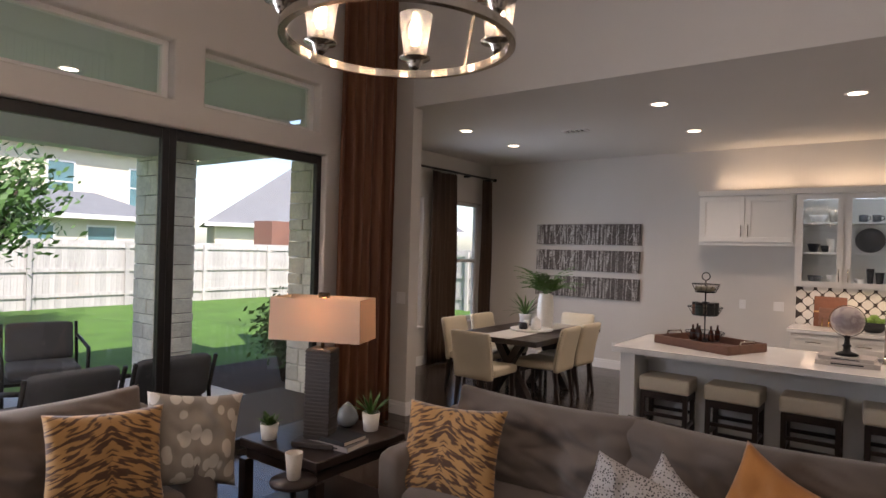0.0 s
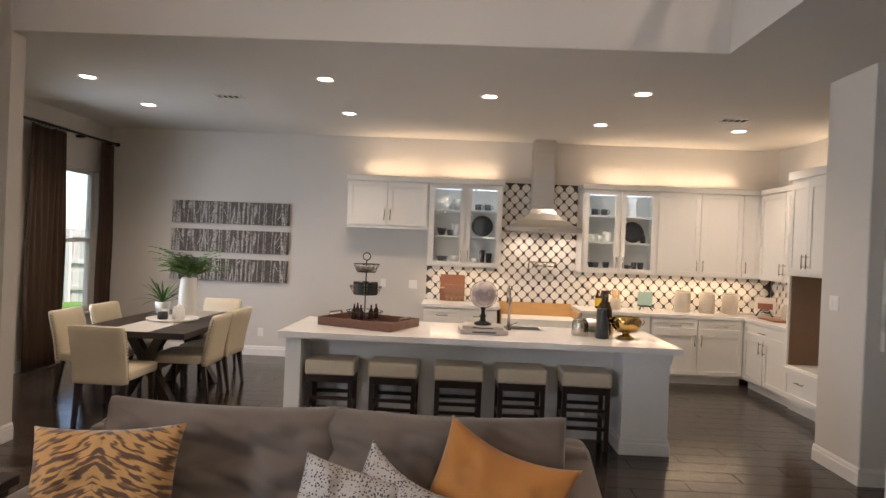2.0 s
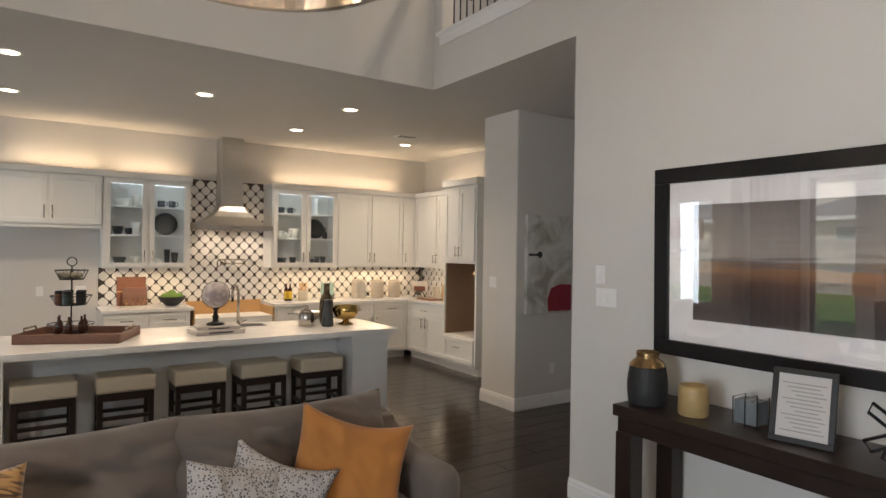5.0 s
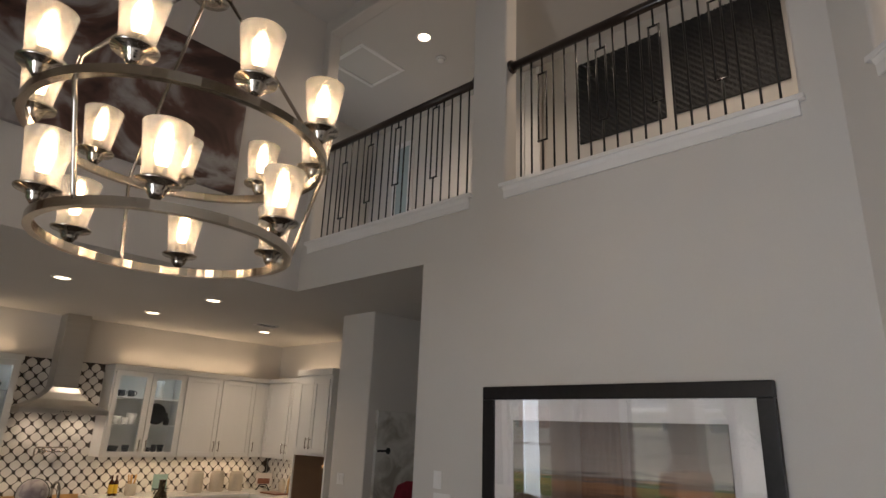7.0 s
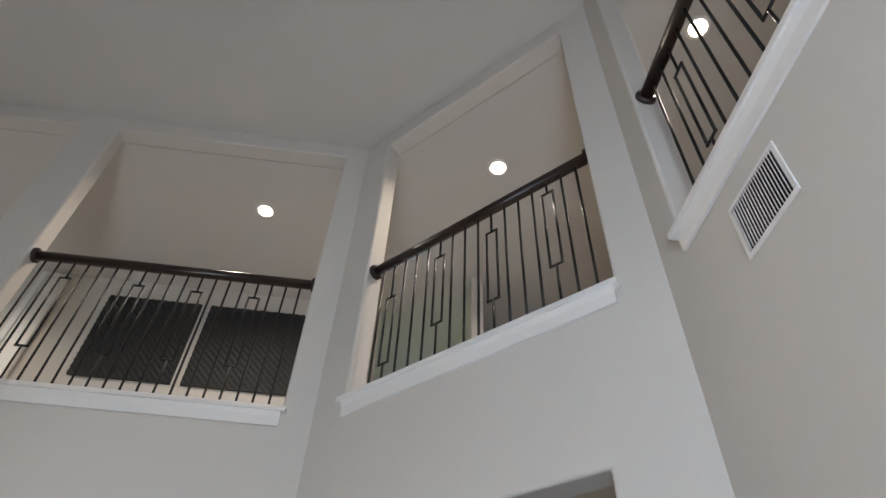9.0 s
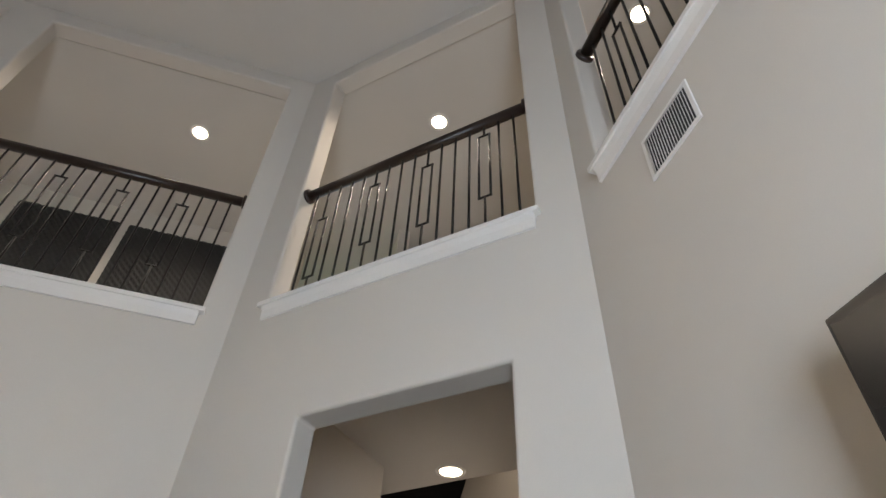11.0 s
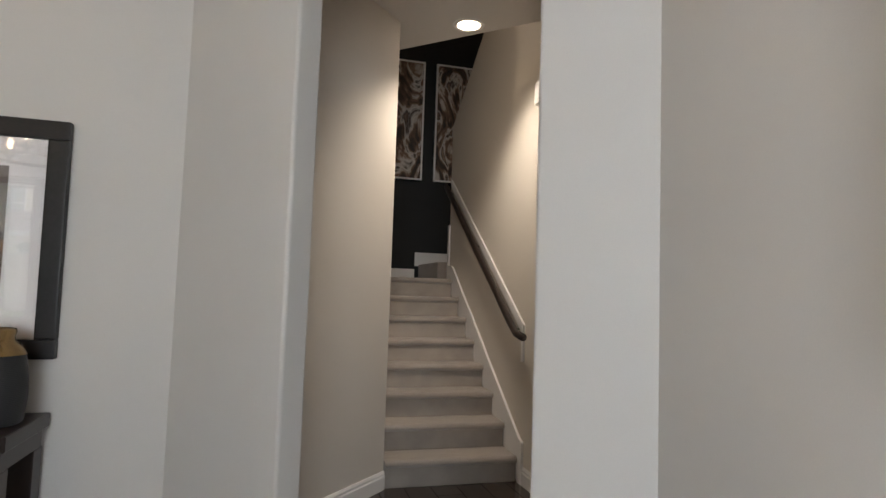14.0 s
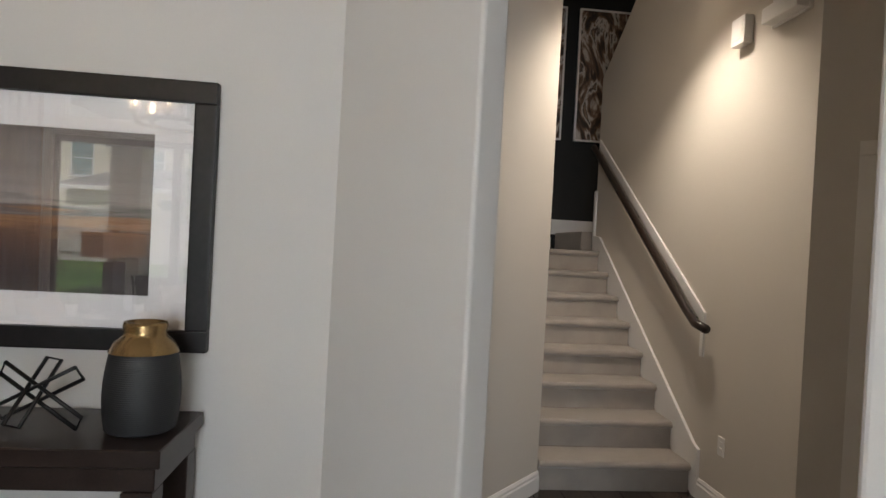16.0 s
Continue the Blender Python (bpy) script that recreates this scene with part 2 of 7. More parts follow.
# ---- builders ----
def box(bm, x0, x1, y0, y1, z0, z1, bevel=0.0, seg=2):
    """An axis-aligned block added to bm."""
    r = bmesh.ops.create_cube(bm, size=1.0)
    for v in r["verts"]:
        v.co = Vector(((x0 + x1) / 2 + v.co.x * (x1 - x0), (y0 + y1) / 2 + v.co.y * (y1 - y0), (z0 + z1) / 2 + v.co.z * (z1 - z0)))
    if bevel:
        es = {e for v in r["verts"] for e in v.link_edges}
        bmesh.ops.bevel(bm, geom=list(es), offset=bevel, segments=seg, profile=0.7, affect="EDGES")
    return bm


def blk(x0, x1, y0, y1, z0, z1, bevel=0.0, seg=2):
    return box(bmesh.new(), x0, x1, y0, y1, z0, z1, bevel, seg)


def prism(bm, outline, z0, z1):
    """An outline in plan, raised from z0 to z1."""
    low = [bm.verts.new((x, y, z0)) for x, y in outline]
    top = [bm.verts.new((x, y, z1)) for x, y in outline]
    n = len(outline)
    bm.faces.new(low[::-1])
    bm.faces.new(top)
    for i in range(n):
        bm.faces.new((low[i], low[(i + 1) % n], top[(i + 1) % n], top[i]))
    bmesh.ops.recalc_face_normals(bm, faces=bm.faces)
    return bm


def lathe(bm, profile, seg=28, at=(0, 0, 0), close=True):
    """A turned shape from (radius, height) pairs."""
    rings = []
    for r, z in profile:
        rings.append([bm.verts.new((at[0] + r * math.cos(2 * math.pi * i / seg), at[1] + r * math.sin(2 * math.pi * i / seg), at[2] + z)) for i in range(seg)])
    for a, b in zip(rings, rings[1:]):
        for i in range(seg):
            j = (i + 1) % seg
            bm.faces.new((a[i], a[j], b[j], b[i]))
    if close:
        bm.faces.new(rings[0][::-1])
        bm.faces.new(rings[-1])
    for f in bm.faces:
        f.smooth = True
    return bm


def tube(bm, pts, r, seg=8, closed=False):
    """A round bar along points."""
    pts = [Vector(p) for p in pts]
    n = len(pts)
    rings = []
    prev = None
    for i, p in enumerate(pts):
        if closed:
            d = (pts[(i + 1) % n] - pts[i - 1]).normalized()
        else:
            d = (pts[min(i + 1, n - 1)] - pts[max(i - 1, 0)]).normalized()
        up = Vector((0, 0, 1)) if abs(d.z) < 0.9 else Vector((1, 0, 0))
        if prev is not None:
            up = prev
        side = d.cross(up).normalized()
        up = side.cross(d).normalized()
        prev = up
        rings.append([bm.verts.new(p + r * (math.cos(2 * math.pi * k / seg) * side + math.sin(2 * math.pi * k / seg) * up)) for k in range(seg)])
    pairs = list(zip(rings, rings[1:])) + ([(rings[-1], rings[0])] if closed else [])
    for a, b in pairs:
        for k in range(seg):
            j = (k + 1) % seg
            bm.faces.new((a[k], a[j], b[j], b[k]))
    if not closed:
        bm.faces.new(rings[0][::-1])
        bm.faces.new(rings[-1])
    bmesh.ops.recalc_face_normals(bm, faces=bm.faces)
    for f in bm.faces:
        f.smooth = True
    return bm


def mesh_of(name, bm, material, smooth=False):
    me = bpy.data.meshes.new(name)
    if smooth:
        for f in bm.faces:
            f.smooth = True
    bm.to_mesh(me)
    bm.free()
    me.materials.append(material)
    return me


def solid(name, bm, material, label="", category="", kind="", group="", smooth=False):
    """One mesh at top level."""
    ob = new(name, mesh_of(name, bm, material, smooth))
    return tagged(ob, label, category, group, kind)


def thing(name, label, category, at=(0, 0, 0), turn=0.0, group=""):
    """An Empty at the base of a thing, to hold its parts."""
    ob = new(name)
    ob.empty_display_size = 0.1
    ob.matrix_basis = pose(*at, 0, 0, turn)
    return tagged(ob, label, category, group)


def part(name, bm, material, parent, label="", smooth=False):
    ob = new(name, mesh_of(name, bm, material, smooth))
    ob.parent = parent
    if label:
        ob["label"] = label
    return ob


def share(name, me, parent, m):
    """A piece on shared mesh data."""
    ob = new(name, me)
    ob.parent = parent
    ob.matrix_basis = m
    return ob


def wall_mesh(p0, p1, thick, z0, z1, holes=(), bullnose=0.016):
    """A wall whose face runs from p0 to p1, with its thickness to the right of that way; holes: (s0, s1, za, zb)."""
    p0, p1 = Vector(p0), Vector(p1)
    d = (p1 - p0)
    length = d.length
    d.normalize()
    side = Vector((d.y, -d.x))
    ss = sorted({0.0, length, *(min(max(h[k], 0), length) for h in holes for k in (0, 1))})
    zs = sorted({z0, z1, *(min(max(h[k], z0), z1) for h in holes for k in (2, 3))})

    def full(i, j):
        if not (0 <= i < len(ss) - 1 and 0 <= j < len(zs) - 1):
            return False
        s, z = (ss[i] + ss[i + 1]) / 2, (zs[j] + zs[j + 1]) / 2
        return not any(h[0] < s < h[1] and h[2] < z < h[3] for h in holes)

    bm = bmesh.new()
    verts = {}

    def v(i, j, k):
        if (i, j, k) not in verts:
            q = p0 + d * ss[i] + side * (thick * k)
            verts[i, j, k] = bm.verts.new((q.x, q.y, zs[j]))
        return verts[i, j, k]

    for i in range(len(ss) - 1):
        for j in range(len(zs) - 1):
            if not full(i, j):
                continue
            bm.faces.new((v(i, j, 0), v(i + 1, j, 0), v(i + 1, j + 1, 0), v(i, j + 1, 0)))
            bm.faces.new((v(i, j, 1), v(i, j + 1, 1), v(i + 1, j + 1, 1), v(i + 1, j, 1)))
            if not full(i - 1, j):
                bm.faces.new((v(i, j, 0), v(i, j + 1, 0), v(i, j + 1, 1), v(i, j, 1)))
            if not full(i + 1, j):
                bm.faces.new((v(i + 1, j, 0), v(i + 1, j, 1), v(i + 1, j + 1, 1), v(i + 1, j + 1, 0)))
            if not full(i, j - 1):
                bm.faces.new((v(i, j, 0), v(i, j, 1), v(i + 1, j, 1), v(i + 1, j, 0)))
            if not full(i, j + 1):
                bm.faces.new((v(i, j + 1, 0), v(i + 1, j + 1, 0), v(i + 1, j + 1, 1), v(i, j + 1, 1)))
    bmesh.ops.recalc_face_normals(bm, faces=bm.faces)
    where = {w: (ss[i], zs[j]) for (i, j, k), w in verts.items()}
    round_off = []
    for e in bm.edges:
        (sa, za), (sb, zb) = where[e.verts[0]], where[e.verts[1]]
        inside = 0.01 < min(sa, sb) and max(sa, sb) < length - 0.01 and not (za == zb and za in (z0, z1))
        if inside and len(e.link_faces) == 2 and e.calc_face_angle() > 0.5:
            round_off.append(e)
    if round_off and bullnose:
        bmesh.ops.bevel(bm, geom=round_off, offset=bullnose, segments=3, profile=0.5, affect="EDGES")
    return bm


def wall(name, p0, p1, thick, z0, z1, holes=(), material=None, label="warm white painted drywall wall"):
    return solid(name, wall_mesh(p0, p1, thick, z0, z1, holes), material or WALL, label, "wall", "structure")


# ---- plan ----
CE, TOP, LEDGE, SOFFIT = 3.16, 6.35, 3.62, 6.18     # kitchen ceiling, tall ceiling, gallery ledge, gallery beam
WX, EX, NY, SY = -2.75, 2.93, 4.395, -1.90           # great room faces
BX, BY = -4.02, 8.40                                # dining window wall, kitchen back wall
KX = 5.39                                           # kitchen side wall
S2 = math.sqrt(2)

floor = solid("floor", blk(-4.4, 7.9, -5.2, 8.7, -0.12, -0.012), GROUT, "dark wood-look plank tile floor with thin grout", "floor", "structure")
# east wall: framed picture below, gallery openings above
wall("wall_east", (EX, NY + 0.15), (EX, -0.36), -0.15, CE, TOP,
     [(0.15 + NY - 4.28, 0.15 + NY - 2.14, LEDGE, SOFFIT), (0.15 + NY - 1.80, 0.15 + NY + 0.17, LEDGE, SOFFIT)])
wall("wall_east_low", (EX, 2.618), (EX, -0.36), -0.15, 0, CE)
# slanted wall with the way to the stairs
LEN45 = 1.54 * S2
wall("wall_slanted", (EX, -0.36), (EX - 1.54, -1.90), -0.15, 0, TOP, [(0.70, 1.785, -1, 2.83), (0.26, 1.95, LEDGE, SOFFIT)])
wall("wall_south", (EX - 1.54, SY), (WX, SY), -0.15, 0, TOP, [(0.19, 2.0, LEDGE, SOFFIT)])
# window wall: sliding panels below, three transoms above
WIN = [(-0.97, 0.52), (0.52, 2.01), (2.01, 3.50)]
DOOR_H, TRANSOM_Z = 2.555, 2.76
TRANSOM = [(-0.70, 0.47), (0.85, 2.00), (2.25, 3.41)]
wall("wall_west", (WX, SY - 0.15), (WX, NY), -0.18, 0, TOP,
     [(-0.97 - SY + 0.15, 3.50 - SY + 0.15, -1, DOOR_H + 0.005)] + [(a - SY + 0.15, b - SY + 0.15, TRANSOM_Z, TRANSOM_Z + 0.44) for a, b in TRANSOM])
wall("wall_north_header", (-2.45, NY), (EX, NY), -0.15, CE, TOP)
wall("wall_north_pier", (BX - 0.18, NY), (-2.452, NY), -0.15, 0, TOP)
# dining and kitchen
wall("wall_dining", (BX, 4.545), (BX, BY), -0.18, 0, CE, [(7.28 - 4.545, 8.14 - 4.545, 0.58, 2.48), (5.60 - 4.545, 6.58 - 4.545, 0.58, 2.48)])
wall("wall_kitchen", (BX - 0.18, BY), (KX + 0.15, BY), -0.15, 0, CE)
wall("wall_kitchen_side", (KX, BY), (KX, 5.05), -0.15, 0, CE)
solid("wall_block", blk(4.05, 5.6, 4.48, 5.05, 0, CE, 0.018, 3), WALL, "warm white painted wall end", "wall", "structure")
wall("wall_passage_end", (5.6, 5.05), (5.6, 2.468), -0.15, 0, CE)
wall("wall_passage_south", (3.08, 2.618), (5.6, 2.618), 0.15, 0, CE)
solid("ceiling_kitchen", prism(bmesh.new(), [(BX - 0.2, NY + 0.004), (-2.45, NY + 0.004), (EX - 0.003, NY + 0.004), (EX - 0.003, 2.468), (5.75, 2.468), (5.75, BY + 0.15), (BX - 0.2, BY + 0.15)], CE - 0.003, CE + 0.0), CEIL, "off-white painted flat ceiling", "ceiling", "structure")
solid("ceiling_tall", blk(WX - 0.2, EX + 0.01, SY - 0.01, NY + 0.01, TOP, TOP + 0.15), CEIL, "off-white ceiling over the tall living room", "ceiling", "structure")
# gallery floor, ceiling and back walls
solid("ceiling_gallery", prism(bmesh.new(), [(EX + 0.16, 6.0), (EX + 0.16, -0.42), (1.33, -2.06), (-1.2, -2.06), (-1.2, -5.2), (7.9, -5.2), (7.9, 6.0)], 6.20, 6.35), CEIL, "off-white gallery ceiling", "ceiling", "structure")
solid("floor_gallery", prism(bmesh.new(), [(EX + 0.15, 6.0), (EX + 0.15, 2.3), (5.2, 2.3), (5.2, -0.4), (EX + 0.2, -0.4), (EX + 0.15, -0.36)], 3.37, 3.58), CARPET, "carpeted gallery floor", "floor", "structure")
wall("wall_gallery_back", (5.0, 6.0), (5.0, -0.6), -0.12, 3.58, 6.2)
wall("wall_gallery_north", (EX + 0.15, 5.9), (5.0, 5.9), -0.12, 3.58, 6.2)
wall("wall_gallery_low", (-1.2, -5.0), (7.7, -5.0), 0.12, 0, 6.2)
wall("wall_gallery_west", (-1.2, -2.05), (-1.2, -5.1), -0.12, 0, 6.2)
# stair hall
wall("wall_hall", (3.10, -0.52), (4.32, -1.64), -0.12, 0, 3.52, material=CREAM)
wall("wall_stair_side", (4.32, -1.64), (7.6, -1.64), -0.12, 0, 6.2)
wall("wall_hall_back", (3.32, -2.71), (1.9, -4.13), -0.12, 0, 3.52)
wall("wall_stair_end", (7.6, -1.6), (7.6, -5.1), -0.12, 0, 6.2, material=DARKWALL, label="charcoal painted stair wall")
bm = bmesh.new()
tri = [(3.32, 0.0), (6.50, 0.0), (6.50, 3.38), (5.00, 4.40), (3.32, 4.40)]
for yy in (-2.71, -2.83):
    for x, z in tri:
        bm.verts.new((x, yy, z))
bm.verts.ensure_lookup_table()
bm.faces.new([bm.verts[i] for i in range(5)])
bm.faces.new([bm.verts[i] for i in range(9, 4, -1)])
for i in range(5):
    j = (i + 1) % 5
    bm.faces.new((bm.verts[i], bm.verts[5 + i], bm.verts[5 + j], bm.verts[j]))
bmesh.ops.recalc_face_normals(bm, faces=bm.faces)
solid("wall_stair_rail", bm, CREAM, "cream painted stair wall with a slanted end", "wall", "structure")
solid("ceiling_hall", prism(bmesh.new(), [(EX + 0.14, -0.40), (6.2, -0.40), (3.86, -2.72), (3.30, -2.72), (1.9, -4.12), (0.3, -2.60), (1.5, -1.96)], 3.52, 3.60), CEIL, "off-white hall ceiling", "ceiling", "structure")


# ---- trim, windows, gallery, stairs ----
def skirting(p0, p1, side, h=0.135, name="baseboard"):
    """Moulded skirting along a wall face; side: the way out of the wall."""
    p0, p1, side = Vector(p0), Vector(p1), Vector(side).normalized()
    prof = [(0.0, 0.0), (0.016, 0.0), (0.016, h * 0.68), (0.011, h * 0.76), (0.012, h * 0.86), (0.005, h), (0.0, h)]
    bm = bmesh.new()
    rows = [[bm.verts.new((p.x + side.x * (a + 0.001), p.y + side.y * (a + 0.001), z)) for a, z in prof] for p in (p0, p1)]
    n = len(prof)
    for i in range(n):
        bm.faces.new((rows[0][i], rows[0][(i + 1) % n], rows[1][(i + 1) % n], rows[1][i]))
    bm.faces.new(rows[0])
    bm.faces.new(rows[1][::-1])
    bmesh.ops.recalc_face_normals(bm, faces=bm.faces)
    return solid(name, bm, TRIM, "white painted moulded baseboard", "baseboard", "structure")


for p0, p1, side in [
    ((BX, BY), (-0.9, BY), (0, -1)), ((-0.9, BY), (0.58, BY), (0, -1)), ((BX, 4.56), (BX, BY), (1, 0)),
    ((-2.75, NY), (-2.452, NY), (0, -1)), ((-2.452, NY - 0.016), (-2.452, NY + 0.15), (1, 0)),
    ((4.05, 5.05), (4.05, 4.464), (-1, 0)), ((4.034, 4.48), (5.6, 4.48), (0, -1)),
    ((EX, 2.618), (EX, -0.36), (-1, 0)), ((2.93, 2.618), (3.08, 2.618), (0, 1)),
    ((2.93, -0.36), (2.414, -0.876), (-1, 1)), ((1.70, -1.59), (1.39, -1.90), (-1, 1)), ((1.39, -1.9), (WX, -1.9), (0, 1)),
    ((3.10, -0.52), (4.32, -1.64), (-1, -1.04)), ((3.32, -2.71), (4.26, -2.71), (0, 1)), ((3.19, -2.84), (3.32, -2.71), (-1, 1)),
]:
    skirting(p0, p1, side)


def sliding_panel(y0, y1):
    w = thing("window_1", "tall dark-framed sliding glass door panel onto the patio", "glass door", (WX - 0.09, (y0 + y1) / 2, 0))
    w["kind"] = "structure"
    h, d = (y1 - y0) / 2, 0.03
    for nm, b in (("stile", (-d, d, -h, -h + 0.055, 0, DOOR_H)), ("stile", (-d, d, h - 0.055, h, 0, DOOR_H)), ("top_rail", (-d, d, -h + 0.055, h - 0.055, DOOR_H - 0.08, DOOR_H)), ("bottom_rail", (-d, d, -h + 0.055, h - 0.055, 0.0, 0.09))):
        part(nm, blk(*b, bevel=0.004, seg=1), BLACKFRAME, w)
    p = part("pane", blk(-0.004, 0.004, -h + 0.055, h - 0.055, 0.09, DOOR_H - 0.08), GLASS, w, "clear glass pane")
    p.visible_shadow = False
    return w


for y0, y1 in WIN:
    sliding_panel(y0, y1)
for y0, y1 in TRANSOM:
    w = thing("window_2", "fixed transom window in a deep drywall recess", "window", (WX - 0.13, (y0 + y1) / 2, TRANSOM_Z))
    w["kind"] = "structure"
    h = (y1 - y0) / 2
    for b in ((-0.03, 0.04, -h, -h + 0.05, 0, 0.44), (-0.03, 0.04, h - 0.05, h, 0, 0.44), (-0.03, 0.04, -h + 0.05, h - 0.05, 0.40, 0.44), (-0.03, 0.04, -h + 0.05, h - 0.05, 0.0, 0.04)):
        part("window_frame", blk(*b, bevel=0.004, seg=1), TRIM, w)
    p = part("pane", blk(-0.004, 0.004, -h + 0.05, h - 0.05, 0.04, 0.40), GLASS, w, "clear glass pane")
    p.visible_shadow = False
for y0, y1 in ((7.28, 8.14), (5.60, 6.58)):
    w = thing("window_3", "white single-hung dining window with a drywall sill", "window", (BX - 0.10, (y0 + y1) / 2, 0.58))
    w["kind"] = "structure"
    h = (y1 - y0) / 2
    for nm, b in (("window_frame", (-0.03, 0.03, -h, -h + 0.05, 0, 1.9)), ("window_frame", (-0.03, 0.03, h - 0.05, h, 0, 1.9)), ("window_frame", (-0.03, 0.03, -h + 0.05, h - 0.05, 1.85, 1.9)),
                  ("window_frame", (-0.03, 0.03, -h + 0.05, h - 0.05, 0, 0.05)), ("meeting_rail", (-0.03, 0.04, -h + 0.05, h - 0.05, 0.93, 0.98)), ("window_sill", (0.03, 0.14, -h - 0.03, h + 0.03, -0.03, 0.0))):
        part(nm, blk(*b, bevel=0.004, seg=1), TRIM, w)
    for z0, z1 in ((0.05, 0.93), (0.98, 1.85)):
        p = part("pane", blk(-0.004, 0.004, -h + 0.05, h - 0.05, z0, z1), GLASS, w, "clear glass pane")
        p.visible_shadow = False


def drape(name, p0, p1, z0, z1, folds, depth, material, label, flare=1.0, phase=0.0):
    """Hanging cloth with uneven pleats that runs from p0 to p1 in plan."""
    bm = bmesh.new()
    p0, p1 = Vector(p0), Vector(p1)
    d = p1 - p0
    side = Vector((d.y, -d.x)).normalized()
    nu, nv = folds * 10, 14
    grid = []
    for j in range(nv + 1):
        v = j / nv
        row = []
        for i in range(nu + 1):
            u = i / nu
            wob = 0.25 * math.sin(5.1 * u + 2.0 * v + phase) + 0.12 * math.sin(13 * u + phase)
            amp = depth * (0.75 + 0.35 * v * flare) * (0.8 + 0.3 * math.sin(9 * u + phase))
            q = p0 + d * (0.5 + (u - 0.5) * (0.94 + 0.06 * v)) + side * (amp * math.sin(2 * math.pi * folds * (u + 0.03 * wob)) + 0.012 * math.sin(7 * v + 11 * u))
            row.append(bm.verts.new((q.x, q.y, z1 + (z0 - z1) * v)))
        grid.append(row)
    for j in range(nv):
        for i in range(nu):
            bm.faces.new((grid[j][i], grid[j][i + 1], grid[j + 1][i + 1], grid[j + 1][i]))
    ex = bmesh.ops.solidify(bm, geom=bm.faces[:], thickness=0.004)
    bmesh.ops.recalc_face_normals(bm, faces=bm.faces)
    return solid(name, bm, material, label, "curtain", smooth=True)


drape("curtain", (-2.60, 3.52), (-2.44, 4.12), 0.01, 6.0, 6, 0.045, CURTAIN, "tall russet brown silk curtain gathered beside the glass doors")
drape("curtain", (-3.91, 6.60), (-3.91, 7.29), 0.02, 2.86, 7, 0.045, CURTAIN2, "long brown silk curtain on the dining window rod", phase=1.3)
drape("curtain", (-3.91, 7.96), (-3.91, 8.31), 0.02, 2.86, 4, 0.045, CURTAIN2, "narrow brown silk curtain at the dining room corner", phase=2.6)
rod = thing("curtain_rod", "dark bronze curtain rod with round finials", "curtain rod", (-3.90, 0, 2.90))
part("rod", tube(bmesh.new(), [(0, 5.2, 0), (0, 8.32, 0)], 0.016, 12), IRON, rod)
part("finial", lathe(bmesh.new(), [(0.002, -0.03), (0.03, -0.02), (0.036, 0.0), (0.03, 0.02), (0.002, 0.03)], 14, (0, 8.345, 0)), IRON, rod)
for y in (5.6, 7.6, 8.22):
    part("bracket", blk(-0.115, 0.0, y - 0.012, y + 0.012, -0.03, 0.0), IRON, rod)
for y0, n in ((6.64, 10), (8.0, 5)):
    for k in range(n):
        y = y0 + k * 0.064
        part("ring", tube(bmesh.new(), [(0.026 * math.cos(a), y, 0.026 * math.sin(a) - 0.008) for a in [2 * math.pi * i / 12 for i in range(12)]], 0.004, 5, True), IRON, rod)

# gallery ledges: a moulded sill with an apron
def gallery_ledge(length):
    led = thing("gallery_ledge", "white painted moulded sill under the gallery railing", "ledge")
    bm = blk(-0.03, length + 0.03, -0.045, 0.19, 0.0, 0.032, 0.008, 2)
    part("sill", bm, TRIM, led)
    b2 = bmesh.new()
    prof = [(-0.002, -0.085), (-0.016, -0.085), (-0.02, -0.03), (-0.034, 0.0), (-0.002, 0.0)]
    rows = [[b2.verts.new((x + (0.04 if x else -0.04) * 0.0 + (k * 0.055 * (1 if x == 0 else -1) * 0), y, z)) for y, z in prof] for k, x in ((0, 0.0), (1, length))]
    for i in range(5):
        b2.faces.new((rows[0][i], rows[0][(i + 1) % 5], rows[1][(i + 1) % 5], rows[1][i]))
    b2.faces.new(rows[0])
    b2.faces.new(rows[1][::-1])
    bmesh.ops.recalc_face_normals(b2, faces=b2.faces)
    part("apron", b2, TRIM, led)
    return led


